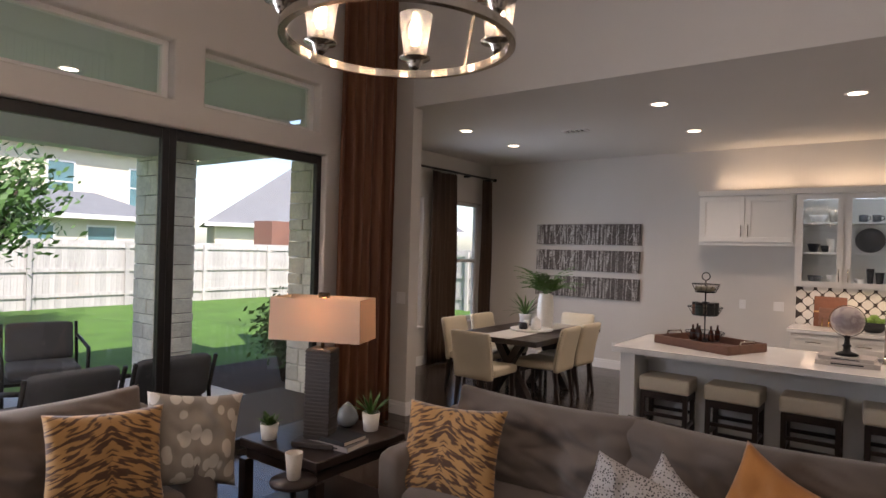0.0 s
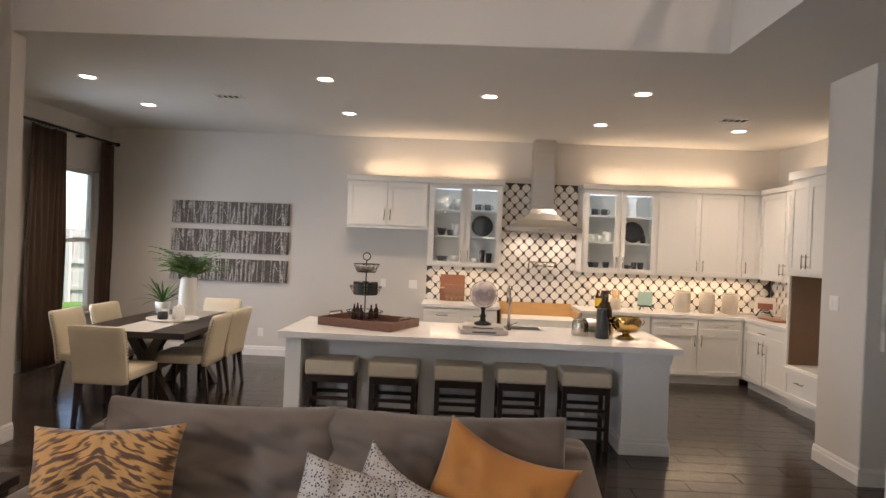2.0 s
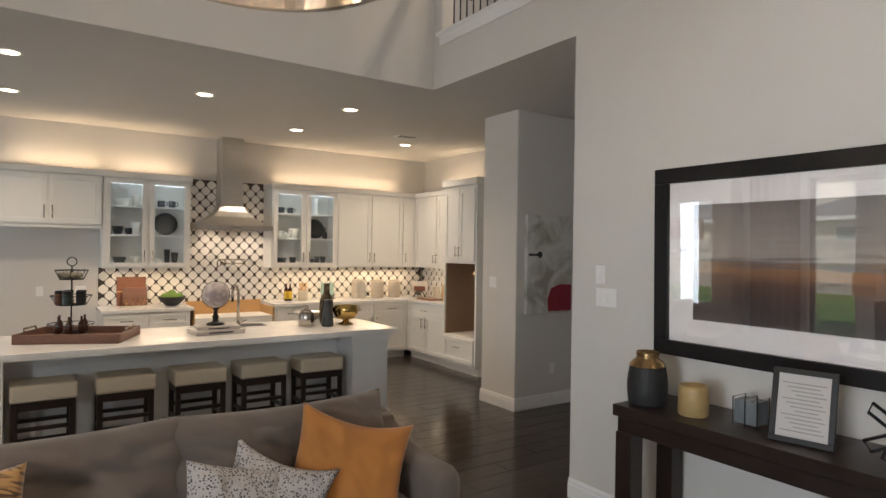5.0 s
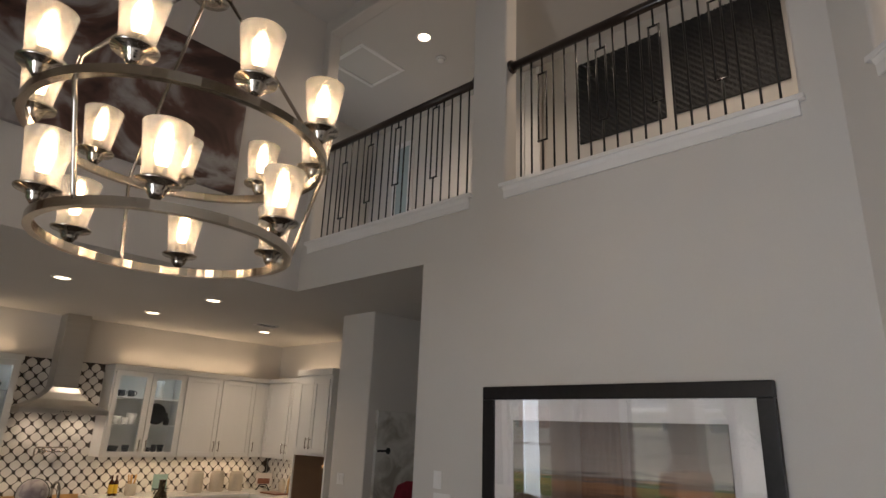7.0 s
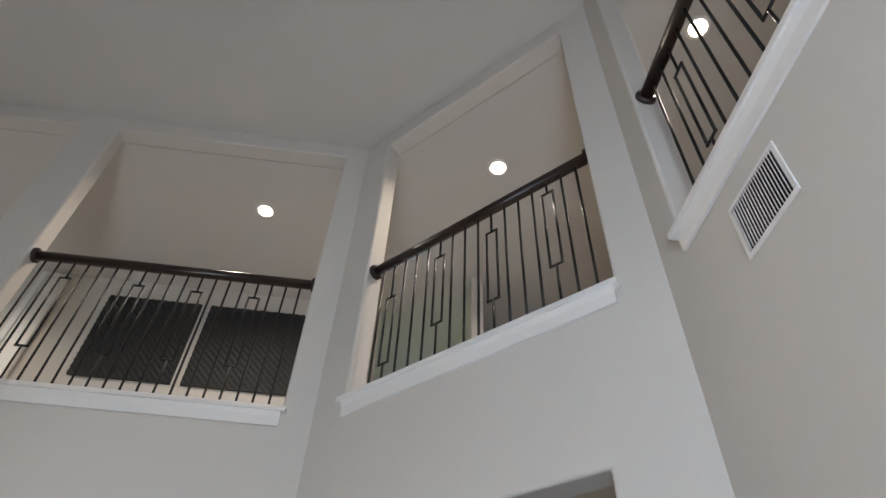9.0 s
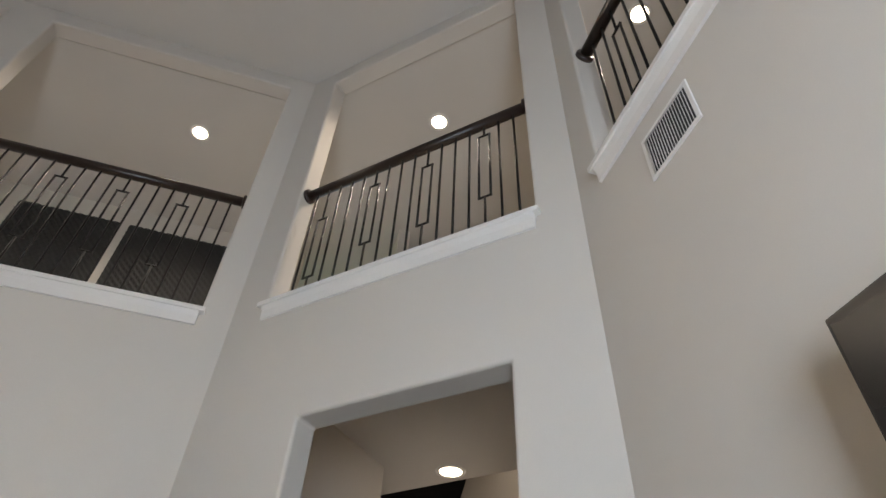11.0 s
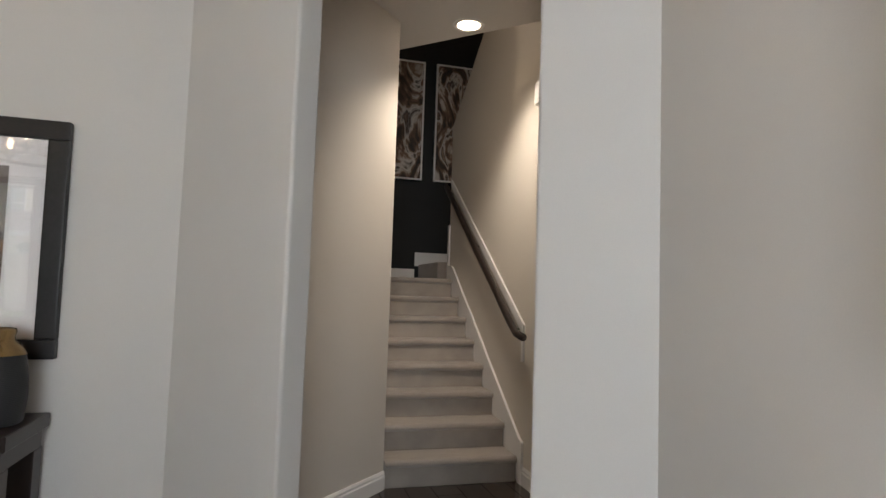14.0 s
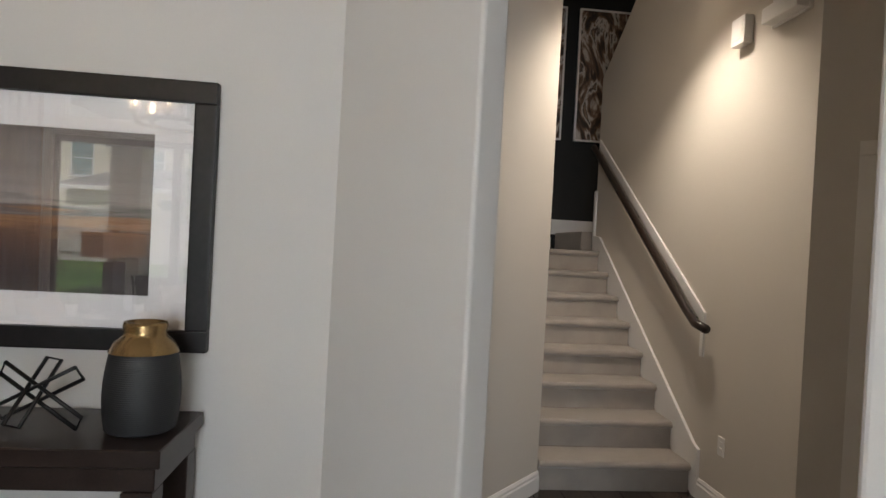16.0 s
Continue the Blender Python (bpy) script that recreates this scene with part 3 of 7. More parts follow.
def railing(length, rects, step=0.098):
    """Iron balusters under a round rail; rects: index, lower and upper height of the long rectangles."""
    r = thing("gallery_railing", "black iron gallery railing with rectangular baluster motifs and dark wood handrail", "railing", group="gallery railings")
    part("handrail", tube(bmesh.new(), [(0.03, 0.07, 1.08), (length - 0.03, 0.07, 1.08)], 0.036, 14), ESPRESSO, r, "dark-stained round wooden handrail", True)
    for x, s in ((0.0, 1), (length, -1)):
        bm = tube(bmesh.new(), [(x + s * 0.001, 0.07, 1.08), (x + s * 0.012, 0.07, 1.08), (x + s * 0.022, 0.07, 1.08)], 0.055, 18)
        part("rosette", bm, ESPRESSO, r)
    n = max(2, round(length / step))
    bar = mesh_of("baluster", tube(bmesh.new(), [(0, 0, 0.0), (0, 0, 1.05)], 0.0075, 6), IRON)
    made = {}
    skip = {i for i, _, _ in rects}
    for i in range(1, n):
        x = length * i / n
        if i in skip:
            z0, z1 = [(b, c) for a, b, c in rects if a == i][0]
            key = (z0, z1)
            if key not in made:
                bm = bmesh.new()
                w = 0.036
                for q in ([(0, 0, 0), (0, 0, z0)], [(0, 0, z1), (0, 0, 1.05)], [(-w, 0, z0), (-w, 0, z1)], [(w, 0, z0), (w, 0, z1)], [(-w - .007, 0, z0), (w + .007, 0, z0)], [(-w - .007, 0, z1), (w + .007, 0, z1)]):
                    tube(bm, q, 0.0075, 6)
                made[key] = mesh_of("motif_baluster", bm, IRON)
            share("motif_baluster", made[key], r, pose(x, 0.07, 0.035))
        else:
            share("baluster", bar, r, pose(x, 0.07, 0.035))
    return r


L0 = LEDGE
for start, turn, length, rects in (
    ((EX, 4.28, L0), -90, 2.14, [(4, 0.20, 0.80), (8, 0.28, 0.88), (12, 0.36, 0.94), (17, 0.30, 0.98)]),
    ((EX, 1.80, L0), -90, 1.97, [(3, 0.30, 0.87), (8, 0.30, 0.87), (12, 0.30, 0.87), (16, 0.30, 0.87)]),
    ((EX - 0.26 / S2, -0.36 - 0.26 / S2, L0), -135, 1.69, [(2, 0.20, 0.72), (6, 0.32, 0.86), (10, 0.30, 0.84), (14, 0.34, 0.92)]),
    ((EX - 1.54 - 0.19, SY, L0), 180, 1.81, [(3, 0.24, 0.80), (8, 0.30, 0.88), (13, 0.30, 0.90)]),
):
    m = pose(*start, 0, 0, turn)
    led = gallery_ledge(length)
    led.matrix_basis = m
    ra = railing(length, rects)
    ra.matrix_basis = m @ pose(0, 0, 0)
# textured black panels on the gallery's back wall
for y0, y1 in ((2.31, 1.335), (1.24, 0.215)):
    p = thing("wall_panel", "black woven-relief square panel hung on the gallery wall", "panel", (4.977, (y0 + y1) / 2, 4.96), 0, "black panels")
    h, k = (y0 - y1) / 2, 28
    part("board", blk(0.0, 0.022, -h, h, 0, 1.0, 0.004, 1), MATTEBLACK, p)
    bm = bmesh.new()
    for a in range(k):
        for b in range(k):
            cy, cz, r = -h + (a + 0.5) * 2 * h / k, (b + 0.5) / k, 0.0155
            f = 1 if (a + b) % 2 else -1
            bm.faces.new([bm.verts.new(q) for q in ((-0.002, cy - r, cz - r), (-0.002, cy + r, cz - r), (-0.016 if f > 0 else -0.003, cy + r, cz + r), (-0.003 if f > 0 else -0.016, cy - r, cz + r))])
    part("relief", bm, MATTEBLACK, p)

# ---- stairs ----
RISE, RUN, N0, NSTEP = 0.20, 0.28, 4.30, 8
st = thing("staircase", "beige carpeted staircase with rounded nosings", "staircase", (0, 0, 0))


def carpet_step(x0, x1, y0, y1, z0, z1):
    """A carpeted tread with a rolled nosing, seen from -x."""
    bm = bmesh.new()
    r = 0.026
    prof = [(x1, z0), (x0 + 0.03, z0), (x0 + 0.03, z1 - 2 * r - 0.004)]
    prof += [(x0 + r - r * math.sin(a), z1 - r - r * math.cos(a)) for a in [math.pi * k / 8 for k in range(9)]]
    prof += [(x1, z1)]
    rows = [[bm.verts.new((x, y, z)) for x, z in prof] for y in (y0, y1)]
    n = len(prof)
    for i in range(n):
        bm.faces.new((rows[0][i], rows[0][(i + 1) % n], rows[1][(i + 1) % n], rows[1][i]))
    bm.faces.new(rows[0][::-1])
    bm.faces.new(rows[1])
    bmesh.ops.recalc_face_normals(bm, faces=bm.faces)
    return bm


for k in range(1, NSTEP + 1):
    x0 = N0 + RUN * (k - 1)
    x1 = x0 + RUN + 0.028 if k < NSTEP else 7.59
    part("step", carpet_step(x0, x1, -2.685, -1.65, 0.001 if k == 1 else RISE * (k - 1) + 0.001, RISE * k), CARPET, st)
part("landing", blk(6.55, 7.59, -4.9, -2.69, RISE * 7, RISE * 8 - 0.002), CARPET, st)
part("upper_step", blk(6.60, 7.59, -4.9, -2.60, RISE * 8, RISE * 9, 0.02, 2), CARPET, st)
bm = bmesh.new()
pts = [(4.30, 0.0), (6.50, RISE * 8 - 0.02), (6.50, RISE * 8 + 0.16), (6.30, RISE * 8 + 0.14), (4.30, 0.34), (4.24, 0.32), (4.24, 0.0)]
rows = [[bm.verts.new((x, y, z)) for x, z in pts] for y in (-2.708, -2.688)]
for i in range(len(pts)):
    j = (i + 1) % len(pts)
    bm.faces.new((rows[0][i], rows[0][j], rows[1][j], rows[1][i]))
bm.faces.new(rows[0][::-1])
bm.faces.new(rows[1])
bmesh.ops.recalc_face_normals(bm, faces=bm.faces)
solid("trim_stringer", bm, TRIM, "white painted stair stringer board", "trim", "structure")
solid("trim_wall_end", blk(6.47, 6.52, -2.72, -2.69, RISE * 8 + 0.1, RISE * 8 + 0.62, 0.004, 1), TRIM, "white trim at the stair wall end", "trim", "structure")
solid("baseboard", blk(7.58, 7.598, -2.55, -1.65, RISE * 8, RISE * 8 + 0.14), TRIM, "white baseboard on the landing", "baseboard", "structure")
solid("baseboard", blk(7.58, 7.598, -4.9, -2.55, RISE * 9 - 0.02, RISE * 9 + 0.16), TRIM, "white baseboard above the upper step", "baseboard", "structure")
hr = thing("stair_handrail", "dark-stained wooden stair handrail on a white backing board", "handrail", (0, -2.71, 0))
slope = 0.70
bm = bmesh.new()
b = Vector((6.45, 0.075, 2.66))
tube(bm, [(4.12, 0.075, 1.13), (4.26, 0.075, 1.15), (4.40, 0.075, 1.235), b], 0.03, 12)
part("rail", bm, ESPRESSO, hr, "dark-stained rounded rail", True)
bm = bmesh.new()
pts = [(4.26, 0.93), (4.30, 0.93), (4.30, 1.16), (6.45, 2.66), (6.45, 2.74), (4.26, 1.22)]
rows = [[bm.verts.new((x, y, z)) for x, z in pts] for y in (0.0, 0.016)]
for i in range(6):
    j = (i + 1) % 6
    bm.faces.new((rows[0][i], rows[0][j], rows[1][j], rows[1][i]))
bm.faces.new(rows[0][::-1])
bm.faces.new(rows[1])
bmesh.ops.recalc_face_normals(bm, faces=bm.faces)
part("backing_board", bm, TRIM, hr, "white painted backing board")
for x in (4.35, 5.4, 6.35):
    z = 1.25 + (x - 4.35) * 0.692
    part("bracket", tube(bmesh.new(), [(x, 0.012, z - 0.07), (x, 0.06, z - 0.07), (x, 0.075, z - 0.02)], 0.007, 6), BLACKFRAME, hr)

# fittings on the walls
def can_light(x, y, z, r=0.085):
    c = thing("recessed_light", "round recessed ceiling light, switched on", "ceiling light", (x, y, z), 0, "recessed lights")
    part("trim_ring", lathe(bmesh.new(), [(r * 0.80, -0.002), (r * 0.86, -0.008), (r * 1.08, -0.006), (r * 1.12, -0.0005)], 28, close=False), TRIM, c)
    part("diffuser", lathe(bmesh.new(), [(0.002, -0.0045), (r * 0.5, -0.0045), (r * 0.82, -0.004)], 24, close=False), CANGLOW, c, "glowing lens")
    return c


for cx, cy in CANS:
    can_light(cx, cy, CE - 0.003)
for cx, cy in UPPER_CANS:
    can_light(cx, cy, 6.20)
can_light(4.19, -2.15, 3.52, 0.11)


def vent(at, turn, w, h, slats, label, wall_mounted=False):
    v = thing("air_vent", label, "air vent", at, 0)
    v.matrix_basis = pose(*at, *turn)
    for b in ((-w / 2, w / 2, -h / 2, -h / 2 + 0.02, -0.008, 0), (-w / 2, w / 2, h / 2 - 0.02, h / 2, -0.008, 0), (-w / 2, -w / 2 + 0.02, -h / 2 + 0.02, h / 2 - 0.02, -0.008, 0), (w / 2 - 0.02, w / 2, -h / 2 + 0.02, h / 2 - 0.02, -0.008, 0)):
        part("frame", blk(*b, bevel=0.002, seg=1), TRIM, v)
    # black sheet in place of the shaded duct behind the slats
    part("backing", blk(-w / 2 + 0.02, w / 2 - 0.02, -h / 2 + 0.02, h / 2 - 0.02, -0.0015, -0.0005), MATTEBLACK, v)
    for k in range(slats):
        x = -w / 2 + 0.03 + (w - 0.06) * k / (slats - 1)
        bm = blk(-0.0012, 0.0012, -h / 2 + 0.02, h / 2 - 0.02, -0.008, 0.008)
        bmesh.ops.rotate(bm, verts=bm.verts, cent=(0, 0, 0), matrix=Matrix.Rotation(radians(40), 3, "Y"))
        bmesh.ops.translate(bm, verts=bm.verts, vec=(x, 0, -0.008))
        part("slat", bm, TRIM, v)
    return v


vent((-1.52, 6.28, CE - 0.003), (0, 0, 0), 0.30, 0.16, 5, "white metal ceiling supply vent")
vent((3.93, 6.56, CE - 0.003), (0, 0, 0), 0.32, 0.18, 5, "white metal ceiling supply vent")
vent((0.75, SY, 3.31), (90, 0, 0), 0.30, 0.24, 18, "white slatted return air vent high on the wall")


def plate(at, turn, w, h, paddles, label, outlet=False):
    p = thing("light_switch" if not outlet else "wall_outlet", label, "switch" if not outlet else "outlet", at)
    p.matrix_basis = pose(*at, *turn)
    part("plate", blk(-w / 2, w / 2, -0.006, 0, -h / 2, h / 2, 0.002, 1), TRIM, p)
    for k in range(paddles):
        x = (k - (paddles - 1) / 2) * 0.046
        if outlet:
            for z in (-0.02, 0.02):
                part("socket", blk(x - 0.016, x + 0.016, -0.008, -0.005, z - 0.013, z + 0.013, 0.002, 1), TRIM, p)
        else:
            part("paddle", blk(x - 0.016, x + 0.016, -0.010, -0.005, -0.033, 0.033, 0.002, 1), TRIM, p)
    return p


plate((EX, 2.32, 1.385), (0, 0, -90), 0.165, 0.118, 3, "white three-gang rocker light switch")
plate((EX, 2.37, 1.53), (0, 0, -90), 0.075, 0.118, 1, "white single light switch with a dimmer")
plate((4.05, 4.86, 1.33), (0, 0, -90), 0.118, 0.118, 2, "white two-gang light switch")
plate((-1.77, BY, 0.33), (0, 0, 0), 0.075, 0.118, 1, "white wall outlet above the baseboard", True)
plate((0.37, BY, 1.10), (0, 0, 0), 0.118, 0.118, 1, "white wall outlet beside the counter", True)
plate((-0.05, BY, 1.10), (0, 0, 0), 0.075, 0.118, 1, "white wall outlet under the cabinet", True)
plate((4.58, 4.48, 0.40), (0, 0, 0), 0.075, 0.118, 1, "white wall outlet low on the wall", True)
plate((2.545, -0.745, 0.38), (0, 0, -135), 0.075, 0.118, 1, "white wall outlet near the stair opening", True)
plate((4.0, -2.71, 0.42), (0, 0, 180), 0.075, 0.118, 1, "white wall outlet by the stairs", True)
plate((-2.55, NY, 1.2), (0, 0, 0), 0.118, 0.118, 2, "white two-gang light switch by the curtain")
ch = thing("door_chime", "white plastic door chime box high on the hall wall", "door chime", (3.98, -2.71, 2.90))
part("box", blk(-0.07, 0.07, 0, 0.06, 0, 0.17, 0.008, 2), TRIM, ch)
part("grille", blk(-0.05, 0.05, 0.06, 0.063, 0.03, 0.14), TRIM, ch)
sn = thing("alarm_siren", "white wedge-shaped alarm siren high on the hall wall", "alarm siren", (3.55, -2.71, 2.92))
part("housing", blk(-0.15, 0.15, 0, 0.09, 0, 0.09, 0.012, 2), TRIM, sn)
part("wall_plate", blk(-0.16, 0.16, 0, 0.02, -0.01, 0.20, 0.004, 1), TRIM, sn)


def framed_abstract(y0, y1, phase):
    f = thing("wall_picture", "tall brown and black abstract painting in a thin white frame", "painting", (7.598, (y0 + y1) / 2, 2.92), 0, "stair paintings")
    h = (y1 - y0) / 2
    for b in ((-0.04, 0, -h, -h + 0.02, 0, 1.6), (-0.04, 0, h - 0.02, h, 0, 1.6), (-0.04, 0, -h + 0.02, h - 0.02, 1.58, 1.6), (-0.04, 0, -h + 0.02, h - 0.02, 0, 0.02)):
        part("frame", blk(*b), TRIM, f)
    part("canvas", blk(-0.025, -0.002, -h + 0.02, h - 0.02, 0.02, 1.58), STAIRART, f, "brown, black and cream abstract canvas")


STAIRART = streaks("stair_painting", [(0.30, (0.010, 0.009, 0.009)), (0.42, (0.05, 0.03, 0.02)), (0.50, (0.19, 0.115, 0.075)), (0.57, (0.58, 0.53, 0.48)), (0.64, (0.035, 0.022, 0.016)), (0.74, (0.30, 0.20, 0.14))], 1.6, (1, 1.6, 0.9), distortion=3.5, detail=9, bump=0.05)
framed_abstract(-2.60, -1.78, 0)
framed_abstract(-3.58, -2.76, 1)

# white door beside the stairs
stair_door = thing("door_1", "white painted panel door in a moulded casing beside the stairs", "door", (3.32, -2.71, 0), 225)
stair_door["kind"] = "structure"
part("casing", blk(0.19, 0.262, -0.02, -0.001, 0, 2.12, 0.005, 2), TRIM, stair_door)
part("casing", blk(1.068, 1.14, -0.02, -0.001, 0, 2.12, 0.005, 2), TRIM, stair_door)
part("head_casing", blk(0.19, 1.14, -0.021, -0.001, 2.121, 2.19, 0.005, 2), TRIM, stair_door)
part("leaf", blk(0.266, 1.064, -0.010, -0.001, 0.01, 2.115, 0.003, 1), TRIM, stair_door)
for z in (0.25, 1.05, 1.85):
    part("hinge", tube(bmesh.new(), [(0.264, -0.016, z), (0.264, -0.016, z + 0.09)], 0.006, 8), NICKEL, stair_door, "satin nickel hinge")

# abstract canvas on the wall end
ABSTRACT = None
m_, n_, l_, b_ = nodes_of("abstract_canvas")
tc_ = n_.new("ShaderNodeTexCoord")
t_ = n_.new("ShaderNodeTexNoise")
t_.inputs["Scale"].default_value, t_.inputs["Detail"].default_value, t_.inputs["Distortion"].default_value = 3.2, 8, 1.0
r_ = n_.new("ShaderNodeValToRGB")
r_.color_ramp.elements[0].position, r_.color_ramp.elements[0].color = 0.36, (0.33, 0.30, 0.25, 1)
r_.color_ramp.elements[1].position, r_.color_ramp.elements[1].color = 0.56, (0.62, 0.60, 0.56, 1)
l_.new(tc_.outputs["Object"], t_.inputs["Vector"])
l_.new(t_.outputs[0], r_.inputs[0])
l_.new(r_.outputs[0], b_.inputs["Base Color"])
b_.inputs["Roughness"].default_value = 0.7
ABSTRACT = m_
CRIMSON = surface("crimson_paint", (0.30, 0.02, 0.04), 0.6, grain=20, vary=0.4, bump=0.1)
pc = thing("canvas_painting", "pale abstract canvas with a black stroke and crimson corner", "painting", (4.49, 4.48, 1.01))
part("canvas", blk(-0.33, 0.33, -0.045, -0.002, 0, 1.05, 0.004, 1), ABSTRACT, pc)
part("stroke", blk(-0.31, -0.12, -0.049, -0.045, 0.615, 0.64, 0.002, 1), MATTEBLACK, pc, "black painted stroke")
part("blot", lathe(bmesh.new(), [(0.002, 0), (0.03, 0.002), (0.036, 0.003)], 14), MATTEBLACK, pc, "black painted blot").matrix_basis = pose(-0.15, -0.045, 0.628, 90)
bm = prism(bmesh.new(), [(-0.02, 0.02), (0.325, 0.02), (0.325, 0.30), (0.16, 0.31), (0.02, 0.27), (-0.03, 0.15)], 0.0, 0.003)
part("patch", bm, CRIMSON, pc, "crimson painted patch").matrix_basis = pose(0, -0.0455, 0, 90)


# upstairs, behind the gallery: lit door cases, hatch and smoke alarm
def gallery_door(y0, y1, ztop, panel, label):
    d = thing("gallery_door", label, "door", (4.98, (y0 + y1) / 2, 3.58))
    w, h = abs(y1 - y0), ztop - 3.58
    part("leaf", blk(-0.02, 0.018, -w / 2, w / 2, 0.0, h, 0.003, 1), panel, d)
    for s in (-1, 1):
        part("jamb_trim", blk(-0.035, 0.018, s * (w / 2 + 0.035) - 0.033, s * (w / 2 + 0.035) + 0.033, 0.0, h + 0.07, 0.006, 1), TRIM, d)
    part("head_trim", blk(-0.035, 0.018, -w / 2, w / 2, h + 0.002, h + 0.07, 0.006, 1), TRIM, d)
    return d


TEAL = surface("teal_paint", (0.10, 0.24, 0.33), 0.5, grain=60, vary=0.08, bump=0.05)
PALETEAL = surface("pale_teal_paint", (0.34, 0.42, 0.43), 0.5, grain=60, vary=0.08, bump=0.05)
gallery_door(-0.46, -0.10, 5.55, TEAL, "teal-blue painted door behind the gallery railing")
gallery_door(2.88, 3.04, 6.10, TRIM, "white lit door edge behind the gallery railing")
gallery_door(5.04, 5.28, 5.80, PALETEAL, "narrow pale teal door beyond the gallery railing")
hatch = thing("attic_hatch", "white attic hatch flush in the gallery ceiling", "hatch", (3.65, 4.5, 6.198))
part("panel", blk(-0.30, 0.30, -0.26, 0.26, -0.008, 0.0, 0.002, 1), CEIL, hatch)
for s in (-1, 1):
    part("trim", blk(-0.35, 0.35, s * 0.29 - 0.026, s * 0.29 + 0.026, -0.018, 0.0, 0.004, 1), TRIM, hatch)
    part("trim", blk(s * 0.328 - 0.022, s * 0.328 + 0.022, -0.262, 0.262, -0.018, 0.0, 0.004, 1), TRIM, hatch)
sd = thing("smoke_alarm", "small round white smoke alarm on the gallery ceiling", "smoke alarm", (4.12, 3.68, 6.20))
part("base", lathe(bmesh.new(), [(0.065, 0.0), (0.065, -0.012), (0.055, -0.02), (0.002, -0.02)], 24), TRIM, sd)
part("cap", lathe(bmesh.new(), [(0.045, -0.02), (0.043, -0.034), (0.034, -0.042), (0.002, -0.042)], 24), TRIM, sd)


# ---- kitchen ----
def moved(before, dx, dy):
    """Sets the things made since then in their place in the plan."""
    for ob in list(scene.objects):
        if ob.name not in before and ob.parent is None:
            ob.matrix_basis = pose(dx, dy, 0) @ ob.matrix_basis


# the run of cabinets is laid out from its own corner (KX0, BY0), the island from its own middle
BY0, KX0 = 8.50, 5.28
before = set(scene.objects.keys())


def handle(length, vertical=True):
    """A bar pull on two posts; stands out along -y."""
    bm = bmesh.new()
    h = length / 2
    if vertical:
        tube(bm, [(0, -0.032, -h), (0, -0.032, h)], 0.006, 8)
        for z in (-h * 0.7, h * 0.7):
            tube(bm, [(0, -0.001, z), (0, -0.032, z)], 0.005, 6)
    else:
        tube(bm, [(-h, -0.032, 0), (h, -0.032, 0)], 0.006, 8)
        for x in (-h * 0.7, h * 0.7):
            tube(bm, [(x, -0.001, 0), (x, -0.032, 0)], 0.005, 6)
    return mesh_of("handle", bm, NICKEL)


PULL_V, PULL_H = handle(0.15), handle(0.15, False)


def shaker(w, h, y=-0.022, rail=0.06):
    """The open frame of a glazed door of that size round (0, y, 0)."""
    bm = bmesh.new()
    a, b = w / 2, h / 2
    for q in ((-a, a, b - rail, b), (-a, a, -b, -b + rail), (-a, -a + rail, -b + rail, b - rail), (a - rail, a, -b + rail, b - rail)):
        box(bm, q[0], q[1], y, y + 0.02, q[2], q[3])
    return bm


def front(cab, x, z, w, h, pull=None, drawer=False, glazed=False):
    """One door or drawer front with its pull."""
    rail, a, b = (0.05 if drawer and h < 0.2 else 0.058), w / 2 - 0.003, h / 2 - 0.003
    if glazed:
        d = part("door", shaker(w - 0.006, h - 0.006, rail=rail), CABINET, cab)
    else:
        d = part("drawer" if drawer else "door", blk(-a + rail, a - rail, -0.011, -0.003, -b + rail, b - rail), CABINET, cab)
        for z0, z1 in ((b - rail, b), (-b, -b + rail)):
            part("rail", blk(-a, a, -0.022, -0.002, z0, z1, 0.0015, 1), CABINET, d)
        for x0, x1 in ((-a, -a + rail), (a - rail, a)):
            part("stile", blk(x0, x1, -0.022, -0.002, -b + rail, b - rail, 0.0015, 1), CABINET, d)
    d.matrix_basis = pose(x, 0, z)
    if glazed:
        p = part("pane", blk(-w / 2 + 0.06, w / 2 - 0.06, -0.012, -0.008, -h / 2 + 0.06, h / 2 - 0.06), GLASS, d, "clear glass pane")
        p.visible_shadow = False
    if pull:
        share("handle", PULL_H if drawer else PULL_V, d, pose(pull[0], -0.022, pull[1]))
    return d


def wall_cabinet(at, turn, w, h, depth, doors, label, glazed=False, lift=0.0):
    """doors: (centre, width, side of the pull)."""
    c = thing("wall_cabinet", label, "cabinet", at, turn)
    if glazed:
        t = 0.018
        for nm, b in (("side_panel", (-w / 2, -w / 2 + t, 0, depth, 0, h)), ("side_panel", (w / 2 - t, w / 2, 0, depth, 0, h)), ("top_panel", (-w / 2 + t, w / 2 - t, 0, depth, h - t, h)), ("bottom_panel", (-w / 2 + t, w / 2 - t, 0, depth, 0, t)), ("back_panel", (-w / 2 + t, w / 2 - t, depth - 0.01, depth, t, h - t)), ("divider", (-0.02, 0.02, 0, 0.03, t, h - t))):
            part(nm, blk(*b), CABINET, c)
        for z in (h * 0.36, h * 0.68):
            part("shelf", blk(-w / 2 + t, w / 2 - t, 0.03, depth - 0.012, z, z + 0.02), CABINET, c)
    else:
        part("body", blk(-w / 2, w / 2, 0, depth, 0, h, 0.002, 1), CABINET, c)
    for cx, dw, side in doors:
        front(c, cx, h / 2 + lift, dw, h - 0.02 - 2 * abs(lift), (side * (dw / 2 - 0.035), -h / 2 + 0.15 if h > 0.6 else -0.14), glazed=glazed)
    return c


